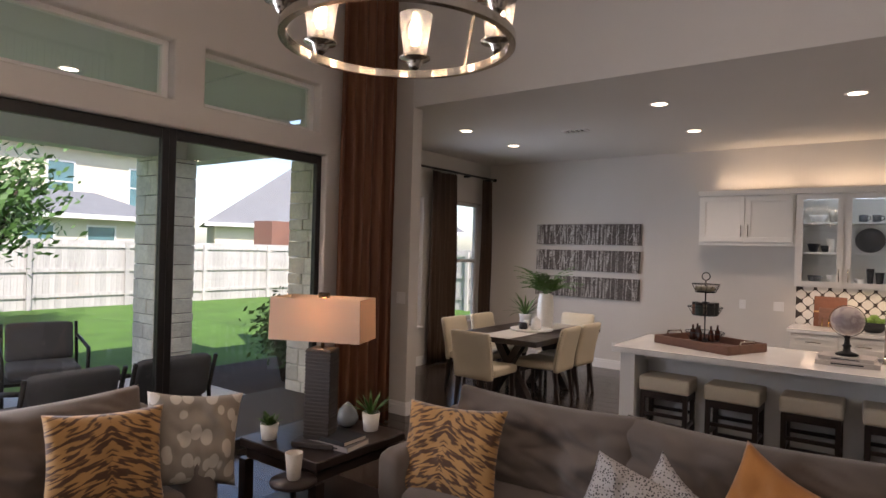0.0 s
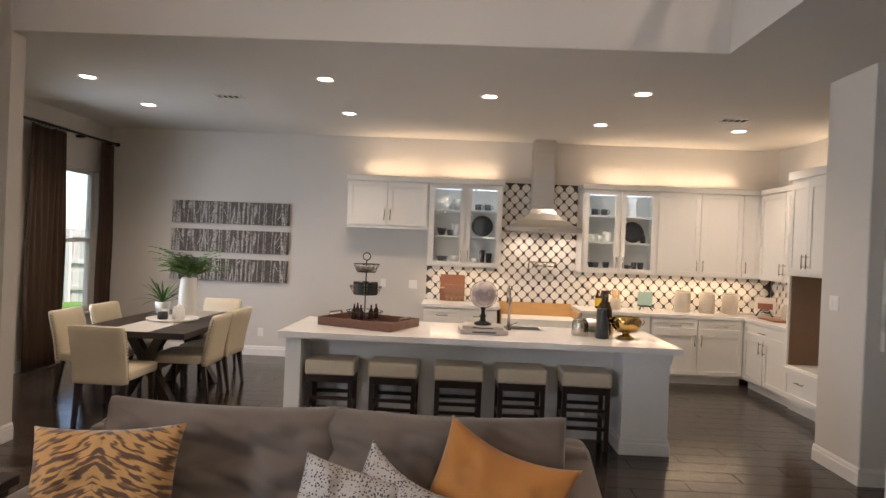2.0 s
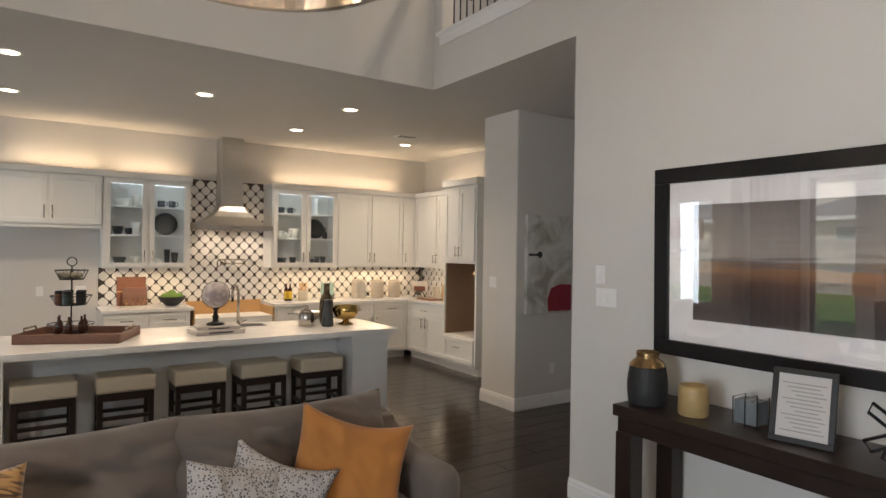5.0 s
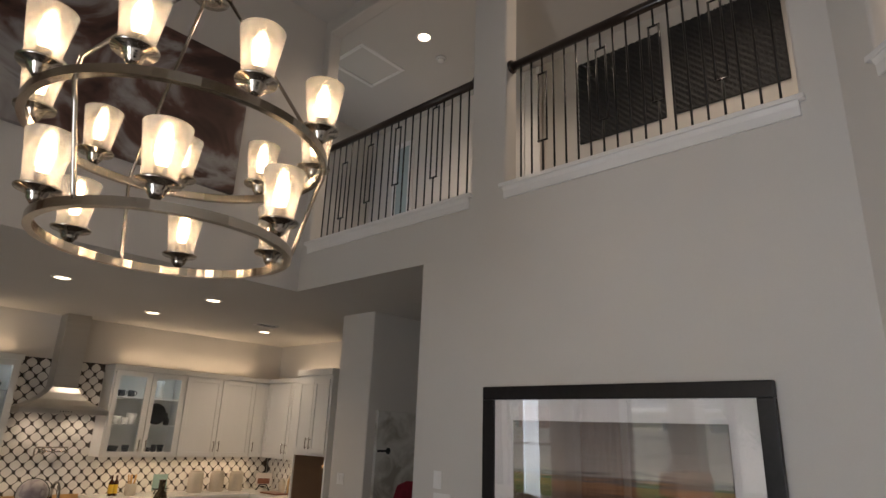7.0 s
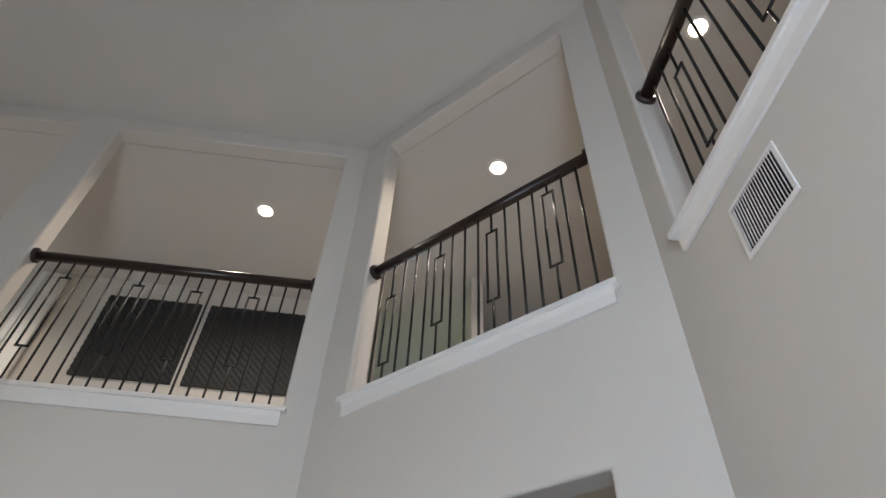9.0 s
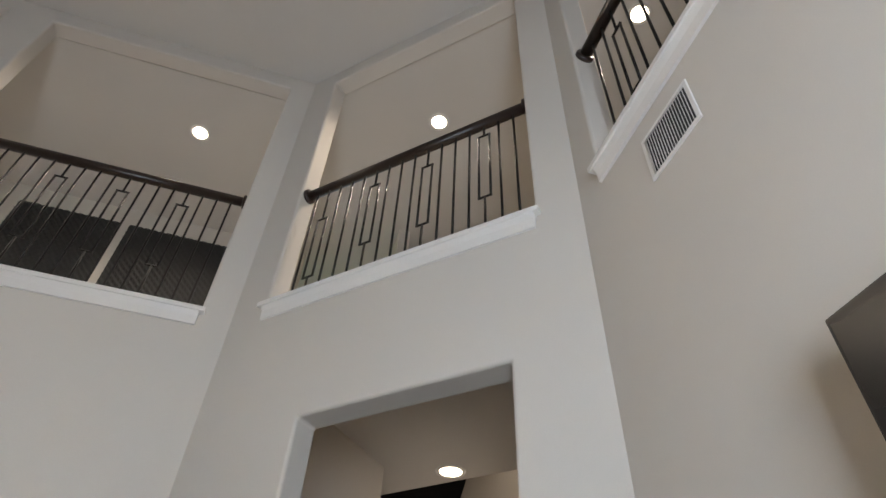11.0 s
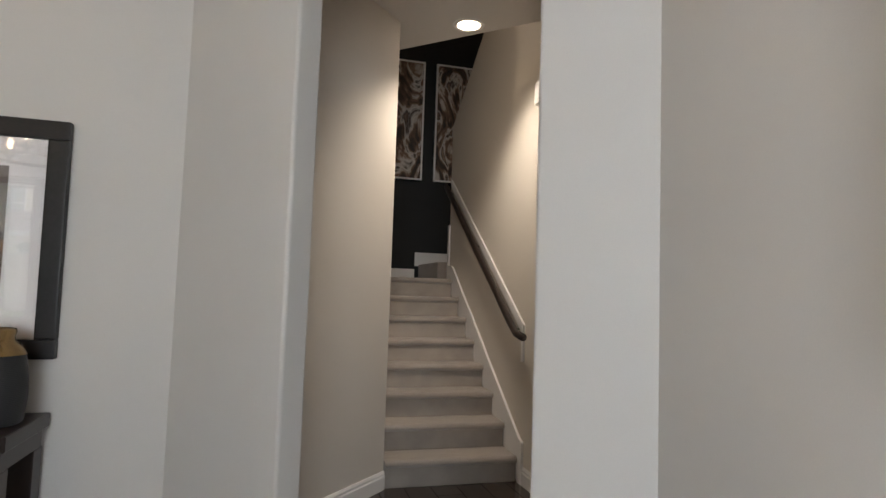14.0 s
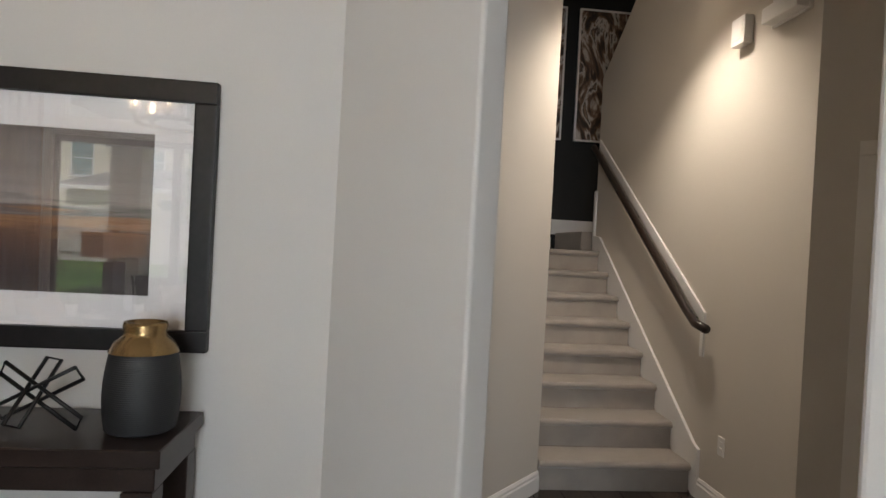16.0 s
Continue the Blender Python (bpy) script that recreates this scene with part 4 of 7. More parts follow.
FY, UZ, UT = BY0 - 0.35, 1.385, 2.50
wall_cabinet((-0.055, FY, 1.90), 0, 1.10, UT - 1.90, 0.348, [(-0.27, 0.53, 1), (0.27, 0.53, -1)], "white shaker wall cabinet over the refrigerator space")
wall_cabinet((1.0, FY, UZ), 0, 0.995, UT - UZ, 0.348, [(-0.245, 0.47, 1), (0.245, 0.47, -1)], "white glass-door wall cabinet with lit dishes", True)
wall_cabinet((3.07, FY, UZ), 0, 1.0, UT - UZ, 0.348, [(-0.245, 0.47, 1), (0.245, 0.47, -1)], "white glass-door wall cabinet with lit dishes", True)
wall_cabinet((4.13, FY, UZ), 0, 1.12, UT - UZ, 0.348, [(-0.28, 0.55, 1), (0.28, 0.55, -1)], "white shaker two-door wall cabinet")
wall_cabinet((4.81, FY, UZ), 0, 0.24, UT - UZ, 0.348, [(0, 0.235, -1)], "narrow white shaker corner wall cabinet")
wall_cabinet((KX0 - 0.35, 7.50, UZ), -90, 1.24, UT - UZ, 0.348, [(-0.31, 0.60, 1), (0.31, 0.60, -1)], "white shaker wall cabinet on the side wall")
# crown over the wall cabinets
for x0, x1 in ((-0.62, 1.515), (2.555, 4.93)):
    bm = blk(x0, x1, FY - 0.03, BY0 - 0.002, UT + 0.001, UT + 0.07, 0.006, 1)
    solid("crown_trim", bm, CABINET, "white painted cabinet crown board", "trim", "structure")
solid("crown_trim", blk(KX0 - 0.38, KX0 - 0.002, 6.88, FY - 0.031, UT + 0.001, UT + 0.07, 0.006, 1), CABINET, "white painted cabinet crown board", "trim", "structure")
solid("light_rail", blk(-0.605, 0.495, FY + 0.0, FY + 0.03, 1.865, 1.899), CABINET, "white cabinet light rail", "trim", "structure")

# tall oven cabinet with an empty niche
oc = thing("oven_cabinet", "tall white oven cabinet with an empty oven niche", "cabinet", (4.63, 6.49, 0), -90)
CARD = surface("raw_particle_board", (0.30, 0.19, 0.115), 0.85, grain=90, vary=0.15, bump=0.2)
for nm, b, mt in (("side_panel", (-0.38, -0.345, 0, 0.645, 0.1, 2.55), CABINET), ("side_panel", (0.345, 0.38, 0, 0.645, 0.1, 2.55), CABINET), ("top_box", (-0.345, 0.345, 0, 0.645, 1.49, 2.55), CABINET), ("drawer_box", (-0.345, 0.345, 0, 0.645, 0.1, 0.50), CABINET),
                  ("niche_back", (-0.345, 0.345, 0.55, 0.57, 0.50, 1.49), CARD), ("niche_side", (-0.345, -0.33, 0.02, 0.55, 0.50, 1.49), CARD), ("niche_side", (0.33, 0.345, 0.02, 0.55, 0.50, 1.49), CARD), ("plinth", (-0.38, 0.38, 0.06, 0.645, 0.0, 0.099), CABINET), ("crown", (-0.40, 0.40, -0.03, 0.645, 2.551, 2.64), CABINET)):
    part(nm, blk(*b, bevel=0.002, seg=1), mt, oc, "unfinished brown board" if mt is CARD else "")
front(oc, -0.175, 2.01, 0.35, 0.98, (0.135, -0.36))
front(oc, 0.175, 2.01, 0.35, 0.98, (-0.135, -0.36))
front(oc, 0, 0.31, 0.70, 0.34, (0, 0.04), drawer=True)


def base_cabinet(at, turn, w, columns, label, top=0.86, doors=True):
    c = thing("base_cabinet", label, "cabinet", at, turn)
    part("body", blk(-w / 2, w / 2, 0.0, 0.60, 0.10, top, 0.002, 1), CABINET, c)
    part("plinth", blk(-w / 2, w / 2, 0.06, 0.60, 0.0, 0.099), CABINET, c)
    for cx, dw, side in columns:
        front(c, cx, top - 0.10, dw, 0.17, (0, 0), drawer=True)
        if doors:
            front(c, cx, 0.405, dw, 0.56, (side * (dw / 2 - 0.035), 0.17))
    return c


BYF = BY0 - 0.605
base_cabinet((0.98, BYF, 0), 0, 0.96, [(-0.24, 0.47, 1), (0.24, 0.47, -1)], "white shaker base cabinet under the cutting boards")
base_cabinet((3.00, BYF, 0), 0, 0.90, [(-0.22, 0.44, 1), (0.22, 0.44, -1)], "white shaker base cabinet beside the range gap")
base_cabinet((4.05, BYF, 0), 0, 1.18, [(-0.295, 0.58, 1), (0.295, 0.58, -1)], "white shaker base cabinet with two drawers")
base_cabinet((4.66, 7.37, 0), -90, 1.0, [(-0.0, 0.98, 1)], "white shaker base cabinet on the side wall", doors=False)
sc = [o for o in scene.objects if o.name.startswith("base_cabinet")][-1]
front(sc, -0.25, 0.405, 0.49, 0.56, (0.20, 0.17))
front(sc, 0.25, 0.405, 0.49, 0.56, (-0.20, 0.17))
solid("base_filler", blk(4.641, KX0 - 0.002, 7.88, BY0 - 0.002, 0.10, 0.859), CABINET, "white cabinet corner filler", "cabinet")
solid("worktop", prism(bmesh.new(), [(0.47, 7.86), (1.50, 7.86), (1.50, 8.49), (0.47, 8.49)], 0.861, 0.90), QUARTZ, "white quartz kitchen worktop with cutting boards", "worktop")
solid("worktop", prism(bmesh.new(), [(2.54, 7.86), (4.63, 7.86), (4.63, 6.875), (5.275, 6.875), (5.275, 8.49), (2.54, 8.49)], 0.861, 0.90), QUARTZ, "white quartz L-shaped kitchen worktop", "worktop")
# range gap with a wooden back
RAW = surface("raw_plywood", (0.50, 0.29, 0.12), 0.7, grain=30, vary=0.15, bump=0.05, stretch=(1, 1, 8))
rg = thing("range_gap_panel", "bare plywood box in the gap for the range", "panel", (2.02, 8.0, 0))
part("back_board", blk(-0.50, 0.50, 0.44, 0.46, 0.0, 0.925), RAW, rg)
part("shelf_board", blk(-0.498, 0.498, -0.10, 0.438, 0.73, 0.748), CABINET, rg, "pale board across the range gap")
part("front_board", blk(-0.498, 0.498, -0.10, -0.08, 0.10, 0.729), CABINET, rg, "pale board across the range gap")
part("side_board", blk(-0.515, -0.50, -0.1, 0.46, 0.0, 0.86), RAW, rg)
part("side_board", blk(0.50, 0.515, -0.1, 0.46, 0.0, 0.86), RAW, rg)

# lantern tile splashback
TILE = surface("lantern_tile", (0.74, 0.71, 0.67), 0.14, grain=30, vary=0.04, bump=0.04, per_object=0.06)
TGROUT = surface("dark_tile_line", (0.045, 0.032, 0.025), 0.5, grain=50, vary=0.3, bump=0.1)
sb = thing("splashback", "white lantern-shaped tile splashback with dark brown joints", "splashback", (0, BY0, 0))
sb["kind"] = "structure"
part("backing", blk(0.49, 5.27, -0.006, -0.001, 0.905, 1.384), TGROUT, sb)
part("backing", blk(1.51, 2.56, -0.0065, -0.001, 1.384, 2.58), TGROUT, sb)
TW, TH = 0.152, 0.165
q = [(0, .395), (.06, .375), (.14, .325), (.25, .25), (.345, .165), (.395, .075), (.41, 0)]
out = q + [(x, -z) for x, z in q[-2::-1]]
out = out + [(-x, z) for x, z in out[-2:0:-1]]
bm = bmesh.new()
ctr = bm.verts.new((0, -0.013, 0))
ringA = [bm.verts.new((x * TW * 0.925, -0.012, z * TH * 0.925)) for x, z in out]
ringB = [bm.verts.new((x * TW * 0.95, -0.006, z * TH * 0.95)) for x, z in out]
n = len(out)
for i in range(n):
    j = (i + 1) % n
    bm.faces.new((ctr, ringA[i], ringA[j]))
    bm.faces.new((ringA[i], ringB[i], ringB[j], ringA[j]))
bmesh.ops.recalc_face_normals(bm, faces=bm.faces)
LANTERN = mesh_of("tile", bm, TILE)
for row in range(-1, 21):
    z = 0.945 + row * TH / 2
    for col in range(-1, 34):
        x = 0.545 + col * TW + (TW / 2 if row % 2 else 0)
        low = z < 1.385 and 0.52 < x < 5.24
        high = 1.385 <= z < 2.56 and 1.53 < x < 2.55
        if low or high:
            share("tile", LANTERN, sb, pose(x, 0, z))
# the same tiles on the side wall
sb2 = thing("splashback", "white lantern-shaped tile splashback on the side wall", "splashback", (KX0, 7.70, 0), -90)
sb2["kind"] = "structure"
part("backing", blk(-0.78, 0.82, -0.006, -0.001, 0.905, 1.384), TGROUT, sb2)
for row in range(-1, 6):
    for col in range(10):
        x = -0.70 + col * TW + (TW / 2 if row % 2 else 0)
        if x < 0.76:
            share("tile", LANTERN, sb2, pose(x, 0, 0.945 + row * TH / 2))

# range hood
hd = thing("range_hood", "stainless steel pyramid range hood with tall chimney", "range hood", (2.045, BY0, 1.90))
bm = bmesh.new()
levels = [(0.50, 0.50, 0.0), (0.50, 0.50, 0.055), (0.40, 0.42, 0.10), (0.28, 0.35, 0.17), (0.19, 0.30, 0.25), (0.15, 0.28, 0.32)]
rows = [[bm.verts.new(c) for c in ((-a, -d, z), (a, -d, z), (a, -0.002, z), (-a, -0.002, z))] for a, d, z in levels]
for r0, r1 in zip(rows, rows[1:]):
    for i in range(4):
        bm.faces.new((r0[i], r0[(i + 1) % 4], r1[(i + 1) % 4], r1[i]))
bm.faces.new(rows[0][::-1])
bm.faces.new(rows[-1])
bmesh.ops.recalc_face_normals(bm, faces=bm.faces)
part("canopy", bm, STEEL, hd)
part("chimney", blk(-0.145, 0.145, -0.275, -0.003, 0.32, CE - 1.90 - 0.004, 0.006, 2), STEEL, hd)
for k in range(5):
    part("button", lathe(bmesh.new(), [(0.006, 0), (0.006, 0.004)], 10), BLACKFRAME, hd).matrix_basis = pose(-0.06 + 0.03 * k, -0.5, 0.028, 90)
# pot filler
pf = thing("pot_filler", "polished nickel wall-mounted pot filler tap", "tap", (2.02, BY0 - 0.013, 1.44))
part("flange", lathe(bmesh.new(), [(0.035, 0), (0.035, 0.012), (0.02, 0.03)], 16), NICKEL, pf).matrix_basis = pose(0, 0, 0, 90)
part("arm", tube(bmesh.new(), [(0, -0.03, 0), (0, -0.05, 0), (0.26, -0.07, 0), (0.27, -0.07, -0.01)], 0.009, 8), NICKEL, pf)
part("arm", tube(bmesh.new(), [(0.26, -0.07, -0.02), (0.26, -0.07, 0.05), (-0.10, -0.11, 0.05), (-0.12, -0.11, 0.03), (-0.12, -0.11, -0.06)], 0.009, 8), NICKEL, pf)
part("lever", tube(bmesh.new(), [(-0.12, -0.11, 0.06), (-0.12, -0.16, 0.08)], 0.006, 6), NICKEL, pf)

moved(before, 0.07, -0.10)

before = set(scene.objects.keys())
# island
isl = thing("kitchen_island", "pale grey panelled kitchen island with seating recess", "kitchen island", (0, 0, 0))
part("back_panel", blk(-0.36, 2.33, 5.26, 5.78, 0.0, 0.845), ISLAND, isl)
part("end_post", blk(-0.49, -0.36, 4.90, 5.78, 0.0, 0.845, 0.003, 1), ISLAND, isl)
part("end_block", blk(2.33, 2.71, 4.90, 5.78, 0.0, 0.845, 0.003, 1), ISLAND, isl)
part("apron", blk(-0.359, 2.329, 5.18, 5.259, 0.76, 0.845), ISLAND, isl)
for z0, z1, o in ((0, 0.10, 0.018), (0.10, 0.135, 0.010), (0.79, 0.845, 0.016), (0.76, 0.79, 0.008)):
    for b in ((2.33 - o, 2.71 + o, 4.90 - o, 4.8995), (2.7105, 2.71 + o, 4.9005, 5.78), (2.33 - o, 2.3295, 4.9005, 5.25)):
        part("moulding", blk(*b, z0, z1, 0.003, 1), ISLAND, isl)
solid("island_worktop", blk(-0.545, 2.79, 4.83, 5.88, 0.846, 0.90, 0.006, 2), QUARTZ, "polished white quartz island worktop", "worktop")
sk = thing("sink", "stainless undermount sink in the island", "sink", (1.45, 5.66, 0.9005))
part("rim", blk(-0.30, 0.30, -0.11, 0.16, 0.0, 0.002), STEEL, sk)
# no hollow is cut: a thin black sheet stands in for its shade
part("basin", blk(-0.28, 0.28, -0.09, 0.14, 0.0021, 0.003), BLACKFRAME, sk)
fc = thing("kitchen_tap", "brushed nickel gooseneck tap on the island", "tap", (1.42, 5.50, 0.90))
part("base", lathe(bmesh.new(), [(0.026, 0), (0.026, 0.01), (0.018, 0.03), (0.016, 0.06)], 18), NICKEL, fc)
part("spout", tube(bmesh.new(), [(0, 0, 0.05), (0, 0, 0.30)] + [(0, 0.10 - 0.10 * math.cos(a), 0.30 + 0.10 * math.sin(a)) for a in [math.pi * k / 10 for k in range(1, 10)]] + [(0, 0.20, 0.24)], 0.013, 10), NICKEL, fc)
part("lever", tube(bmesh.new(), [(0.018, 0, 0.05), (0.08, 0, 0.075)], 0.006, 6), NICKEL, fc)

# bar stools
stl = thing("bar_stool", "backless counter stool with cream leather seat and espresso wood frame", "stool", (0, 0, 0), 0, "stools along the island")
bm = blk(-0.21, 0.21, -0.16, 0.16, 0.53, 0.655, 0.03, 4)
part("seat", bm, STOOLSEAT, stl, "cream leather pad", True)
part("apron", blk(-0.195, 0.195, -0.15, 0.15, 0.47, 0.5295), ESPRESSO, stl)
LEGM = mesh_of("leg", blk(-0.019, 0.019, -0.019, 0.019, 0, 0.53, 0.003, 1), ESPRESSO)
for sx in (-1, 1):
    for sy in (-1, 1):
        share("leg", LEGM, stl, pose(sx * 0.178, sy * 0.134, 0))
for z in (0.17, 0.32):
    for sy in (-1, 1):
        part("rung", blk(-0.159, 0.159, sy * 0.134 - 0.012, sy * 0.134 + 0.012, z, z + 0.028), ESPRESSO, stl)
for sx in (-1, 1):
    part("rung", blk(sx * 0.178 - 0.012, sx * 0.178 + 0.012, -0.115, 0.115, 0.24, 0.268), ESPRESSO, stl)
for i, (x, turn) in enumerate(((-0.12, 1.5), (0.42, -1), (0.97, 0.5), (1.50, 2), (2.045, -1.5))):
    m = pose(x, 5.08 + 0.01 * (i % 2), 0, 0, 0, turn)
    if i == 0:
        stl.matrix_basis = m
    else:
        copy_thing(stl, m)

# things on the island
TRAYWOOD = surface("walnut_tray", (0.16, 0.075, 0.05), 0.5, grain=30, vary=0.35, bump=0.08, stretch=(1, 7, 7))
tr = thing("serving_tray", "large walnut serving tray with chrome handles", "tray", (0.13, 5.42, 0.90), -24)
part("base", blk(-0.36, 0.36, -0.25, 0.25, 0.0, 0.015), TRAYWOOD, tr)
for b in ((-0.38, 0.38, -0.27, -0.25, 0, 0.075), (-0.38, 0.38, 0.25, 0.27, 0, 0.075), (-0.38, -0.36, -0.25, 0.25, 0, 0.075), (0.36, 0.38, -0.25, 0.25, 0, 0.075)):
    part("side", blk(*b, bevel=0.003, seg=1), TRAYWOOD, tr)
for s in (-1, 1):
    part("handle", tube(bmesh.new(), [(s * 0.37, -0.10, 0.07), (s * 0.375, -0.09, 0.10), (s * 0.375, 0.09, 0.10), (s * 0.37, 0.10, 0.07)], 0.008, 8), CHROME, tr)
ts = thing("tiered_basket", "three-tier black wire basket stand", "basket stand", (0.07, 5.52, 0.916))
part("pole", tube(bmesh.new(), [(0, 0, 0.0), (0, 0, 0.58)], 0.006, 8), IRON, ts)
part("ring_handle", tube(bmesh.new(), [(0.035 * math.cos(a), 0, 0.615 + 0.035 * math.sin(a)) for a in [2 * math.pi * k / 16 for k in range(16)]], 0.005, 6, True), IRON, ts)
for z, r in ((0.03, 0.17), (0.26, 0.15), (0.47, 0.12)):
    bm = bmesh.new()
    for rr, zz in ((r, z + 0.075), (r * 0.72, z), (r * 0.36, z)):
        tube(bm, [(rr * math.cos(a), rr * math.sin(a), zz) for a in [2 * math.pi * k / 20 for k in range(20)]], 0.0035, 5, True)
    for k in range(14):
        a = 2 * math.pi * k / 14
        tube(bm, [(0, 0, z), (r * 0.72 * math.cos(a), r * 0.72 * math.sin(a), z), (r * math.cos(a + 0.12), r * math.sin(a + 0.12), z + 0.075)], 0.0022, 4)
    part("basket", bm, IRON, ts)
BOTTLE = surface("brown_bottle", (0.05, 0.016, 0.010), 0.15, grain=20, vary=0.2, bump=0)
for k, (dx, dy) in enumerate(((-0.09, -0.05), (-0.02, -0.10), (0.07, -0.07), (0.1, 0.05), (-0.08, 0.07))):
    solid("bottle", lathe(bmesh.new(), [(0.022, 0), (0.024, 0.01), (0.024, 0.075), (0.010, 0.10), (0.008, 0.13), (0.010, 0.135)], 14, (0.07 + dx, 5.52 + dy, 0.95)), BOTTLE, "small dark brown sauce bottle in the basket", "bottle", group="bottles in the basket")
LABELS = [surface("jar_label_%d" % k, c, 0.5, grain=60, vary=0.1) for k, c in enumerate(((0.02, 0.02, 0.022), (0.20, 0.18, 0.13), (0.16, 0.06, 0.03), (0.03, 0.05, 0.045)))]
for k in range(5):
    a = 2 * math.pi * k / 5 + 0.5
    j = thing("spice_jar", "small dark labelled spice tin with a black lid", "jar", (0.07 + 0.085 * math.cos(a), 5.52 + 0.085 * math.sin(a), 1.18), 0, "spice jars")
    part("tin", lathe(bmesh.new(), [(0.033, 0), (0.034, 0.003), (0.034, 0.085), (0.033, 0.088)], 18), LABELS[k % 4], j)
    part("lid", lathe(bmesh.new(), [(0.035, 0.088), (0.035, 0.108), (0.032, 0.112)], 18), BLACKFRAME, j, "black lid")
for k in range(5):
    a = 2 * math.pi * k / 5
    solid("napkin_roll", lathe(bmesh.new(), [(0.018, -0.06), (0.024, -0.05), (0.024, 0.05), (0.018, 0.06)], 12, (0, 0, 0)), LABELS[1], "rolled pale napkin in the top basket", "napkin", group="napkins").matrix_basis = pose(0.07 + 0.05 * math.cos(a), 5.52 + 0.05 * math.sin(a), 1.418, 90, 0, 60 * k)
BOOKW = surface("book_cover_pale", (0.55, 0.50, 0.46), 0.5, grain=40, vary=0.08)
BOOKG = surface("book_cover_grey", (0.30, 0.27, 0.26), 0.5, grain=40, vary=0.1)
PAGES = surface("book_pages", (0.66, 0.62, 0.54), 0.9, grain=160, vary=0.08, stretch=(1, 1, 20))


def book(at, turn, w, d, h, cover, label):
    b = thing("book", label, "book", at, turn, "books")
    part("pages", blk(-w / 2 + 0.004, w / 2 - 0.004, -d / 2 + 0.002, d / 2 - 0.004, 0.003, h - 0.003), PAGES, b)
    part("cover", blk(-w / 2, w / 2, -d / 2, d / 2, 0, 0.003), cover, b)
    part("cover", blk(-w / 2, w / 2, -d / 2, d / 2, h - 0.003, h), cover, b)
    part("spine", blk(-w / 2, w / 2, -d / 2 - 0.003, -d / 2 + 0.0015, 0.0005, h - 0.0005), cover, b)
    part("spine_label", blk(-w / 4, w / 4, -d / 2 - 0.004, -d / 2 - 0.003, h * 0.35, h * 0.65), LABELS[0], b, "dark bar of lettering")
    return b


book((1.17, 5.30, 0.901), 4, 0.42, 0.30, 0.036, BOOKW, "pale hardback book lying on the island")
book((1.18, 5.31, 0.938), -5, 0.36, 0.26, 0.030, BOOKW, "pale hardback book on top of another")
gl = thing("globe", "small frosted glass globe on a black turned stand", "globe", (1.17, 5.32, 0.969))
part("stand", lathe(bmesh.new(), [(0.075, 0), (0.08, 0.01), (0.06, 0.022), (0.03, 0.03), (0.022, 0.06), (0.034, 0.075), (0.02, 0.09), (0.016, 0.13), (0.026, 0.145), (0.01, 0.16)], 24), IRON, gl, "black turned wooden stand")
GLOBE = streaks("globe_map", [(0.42, (0.50, 0.44, 0.42)), (0.52, (0.32, 0.26, 0.27)), (0.6, (0.55, 0.49, 0.46))], 8, (1, 1, 1), rough=0.3, distortion=0.8)
bm = bmesh.new()
bmesh.ops.create_uvsphere(bm, u_segments=28, v_segments=16, radius=0.115)
bmesh.ops.translate(bm, verts=bm.verts, vec=(0, 0, 0.27))
part("sphere", bm, GLOBE, gl, "pale taupe globe sphere", True)
part("meridian", tube(bmesh.new(), [(0.122 * math.cos(a), 0, 0.27 + 0.122 * math.sin(a)) for a in [2 * math.pi * k / 28 for k in range(28)]], 0.003, 5, True), IRON, gl)
BV = surface("bronze_glaze", (0.10, 0.07, 0.04), 0.25, metal=0.7, grain=20, vary=0.35, bump=0.05)
GREYV = surface("charcoal_glaze", (0.045, 0.05, 0.055), 0.35, grain=40, vary=0.25, bump=0.05)
solid("bottle_vase", lathe(bmesh.new(), [(0.055, 0), (0.065, 0.02), (0.07, 0.12), (0.068, 0.24), (0.05, 0.29), (0.032, 0.32), (0.03, 0.40), (0.034, 0.415), (0.028, 0.41)], 28, (2.28, 5.42, 0.90)), BV, "tall bronze-glazed bottle vase on the island", "vase")
solid("bottle_vase", lathe(bmesh.new(), [(0.055, 0), (0.062, 0.015), (0.05, 0.14), (0.038, 0.20), (0.034, 0.25), (0.04, 0.262), (0.032, 0.26)], 28, (2.23, 5.27, 0.90)), GREYV, "charcoal-glazed tapered bottle vase on the island", "vase")
solid("glass_bottle", lathe(bmesh.new(), [(0.05, 0), (0.055, 0.02), (0.05, 0.14), (0.02, 0.19), (0.016, 0.30), (0.02, 0.305)], 24, (2.34, 5.52, 0.90)), BRASS, "amber metallic bottle behind the vases", "bottle")
cj = thing("canister_jar", "hammered pewter jar with a ring-handled lid", "jar", (2.06, 5.40, 0.90))
part("jar", lathe(bmesh.new(), [(0.07, 0), (0.076, 0.01), (0.076, 0.11), (0.065, 0.135), (0.05, 0.14)], 24), NICKEL, cj)
part("lid", lathe(bmesh.new(), [(0.055, 0.14), (0.055, 0.15), (0.02, 0.165), (0.012, 0.19), (0.016, 0.2)], 20), NICKEL, cj)
gb = thing("punch_bowl", "gold hammered footed bowl with ring handles", "bowl", (2.46, 5.34, 0.90))
part("bowl", lathe(bmesh.new(), [(0.03, 0.045), (0.09, 0.06), (0.125, 0.11), (0.13, 0.16), (0.12, 0.19), (0.115, 0.19), (0.125, 0.155), (0.118, 0.115), (0.085, 0.07), (0.002, 0.055)], 32, close=False), BRASS, gb)
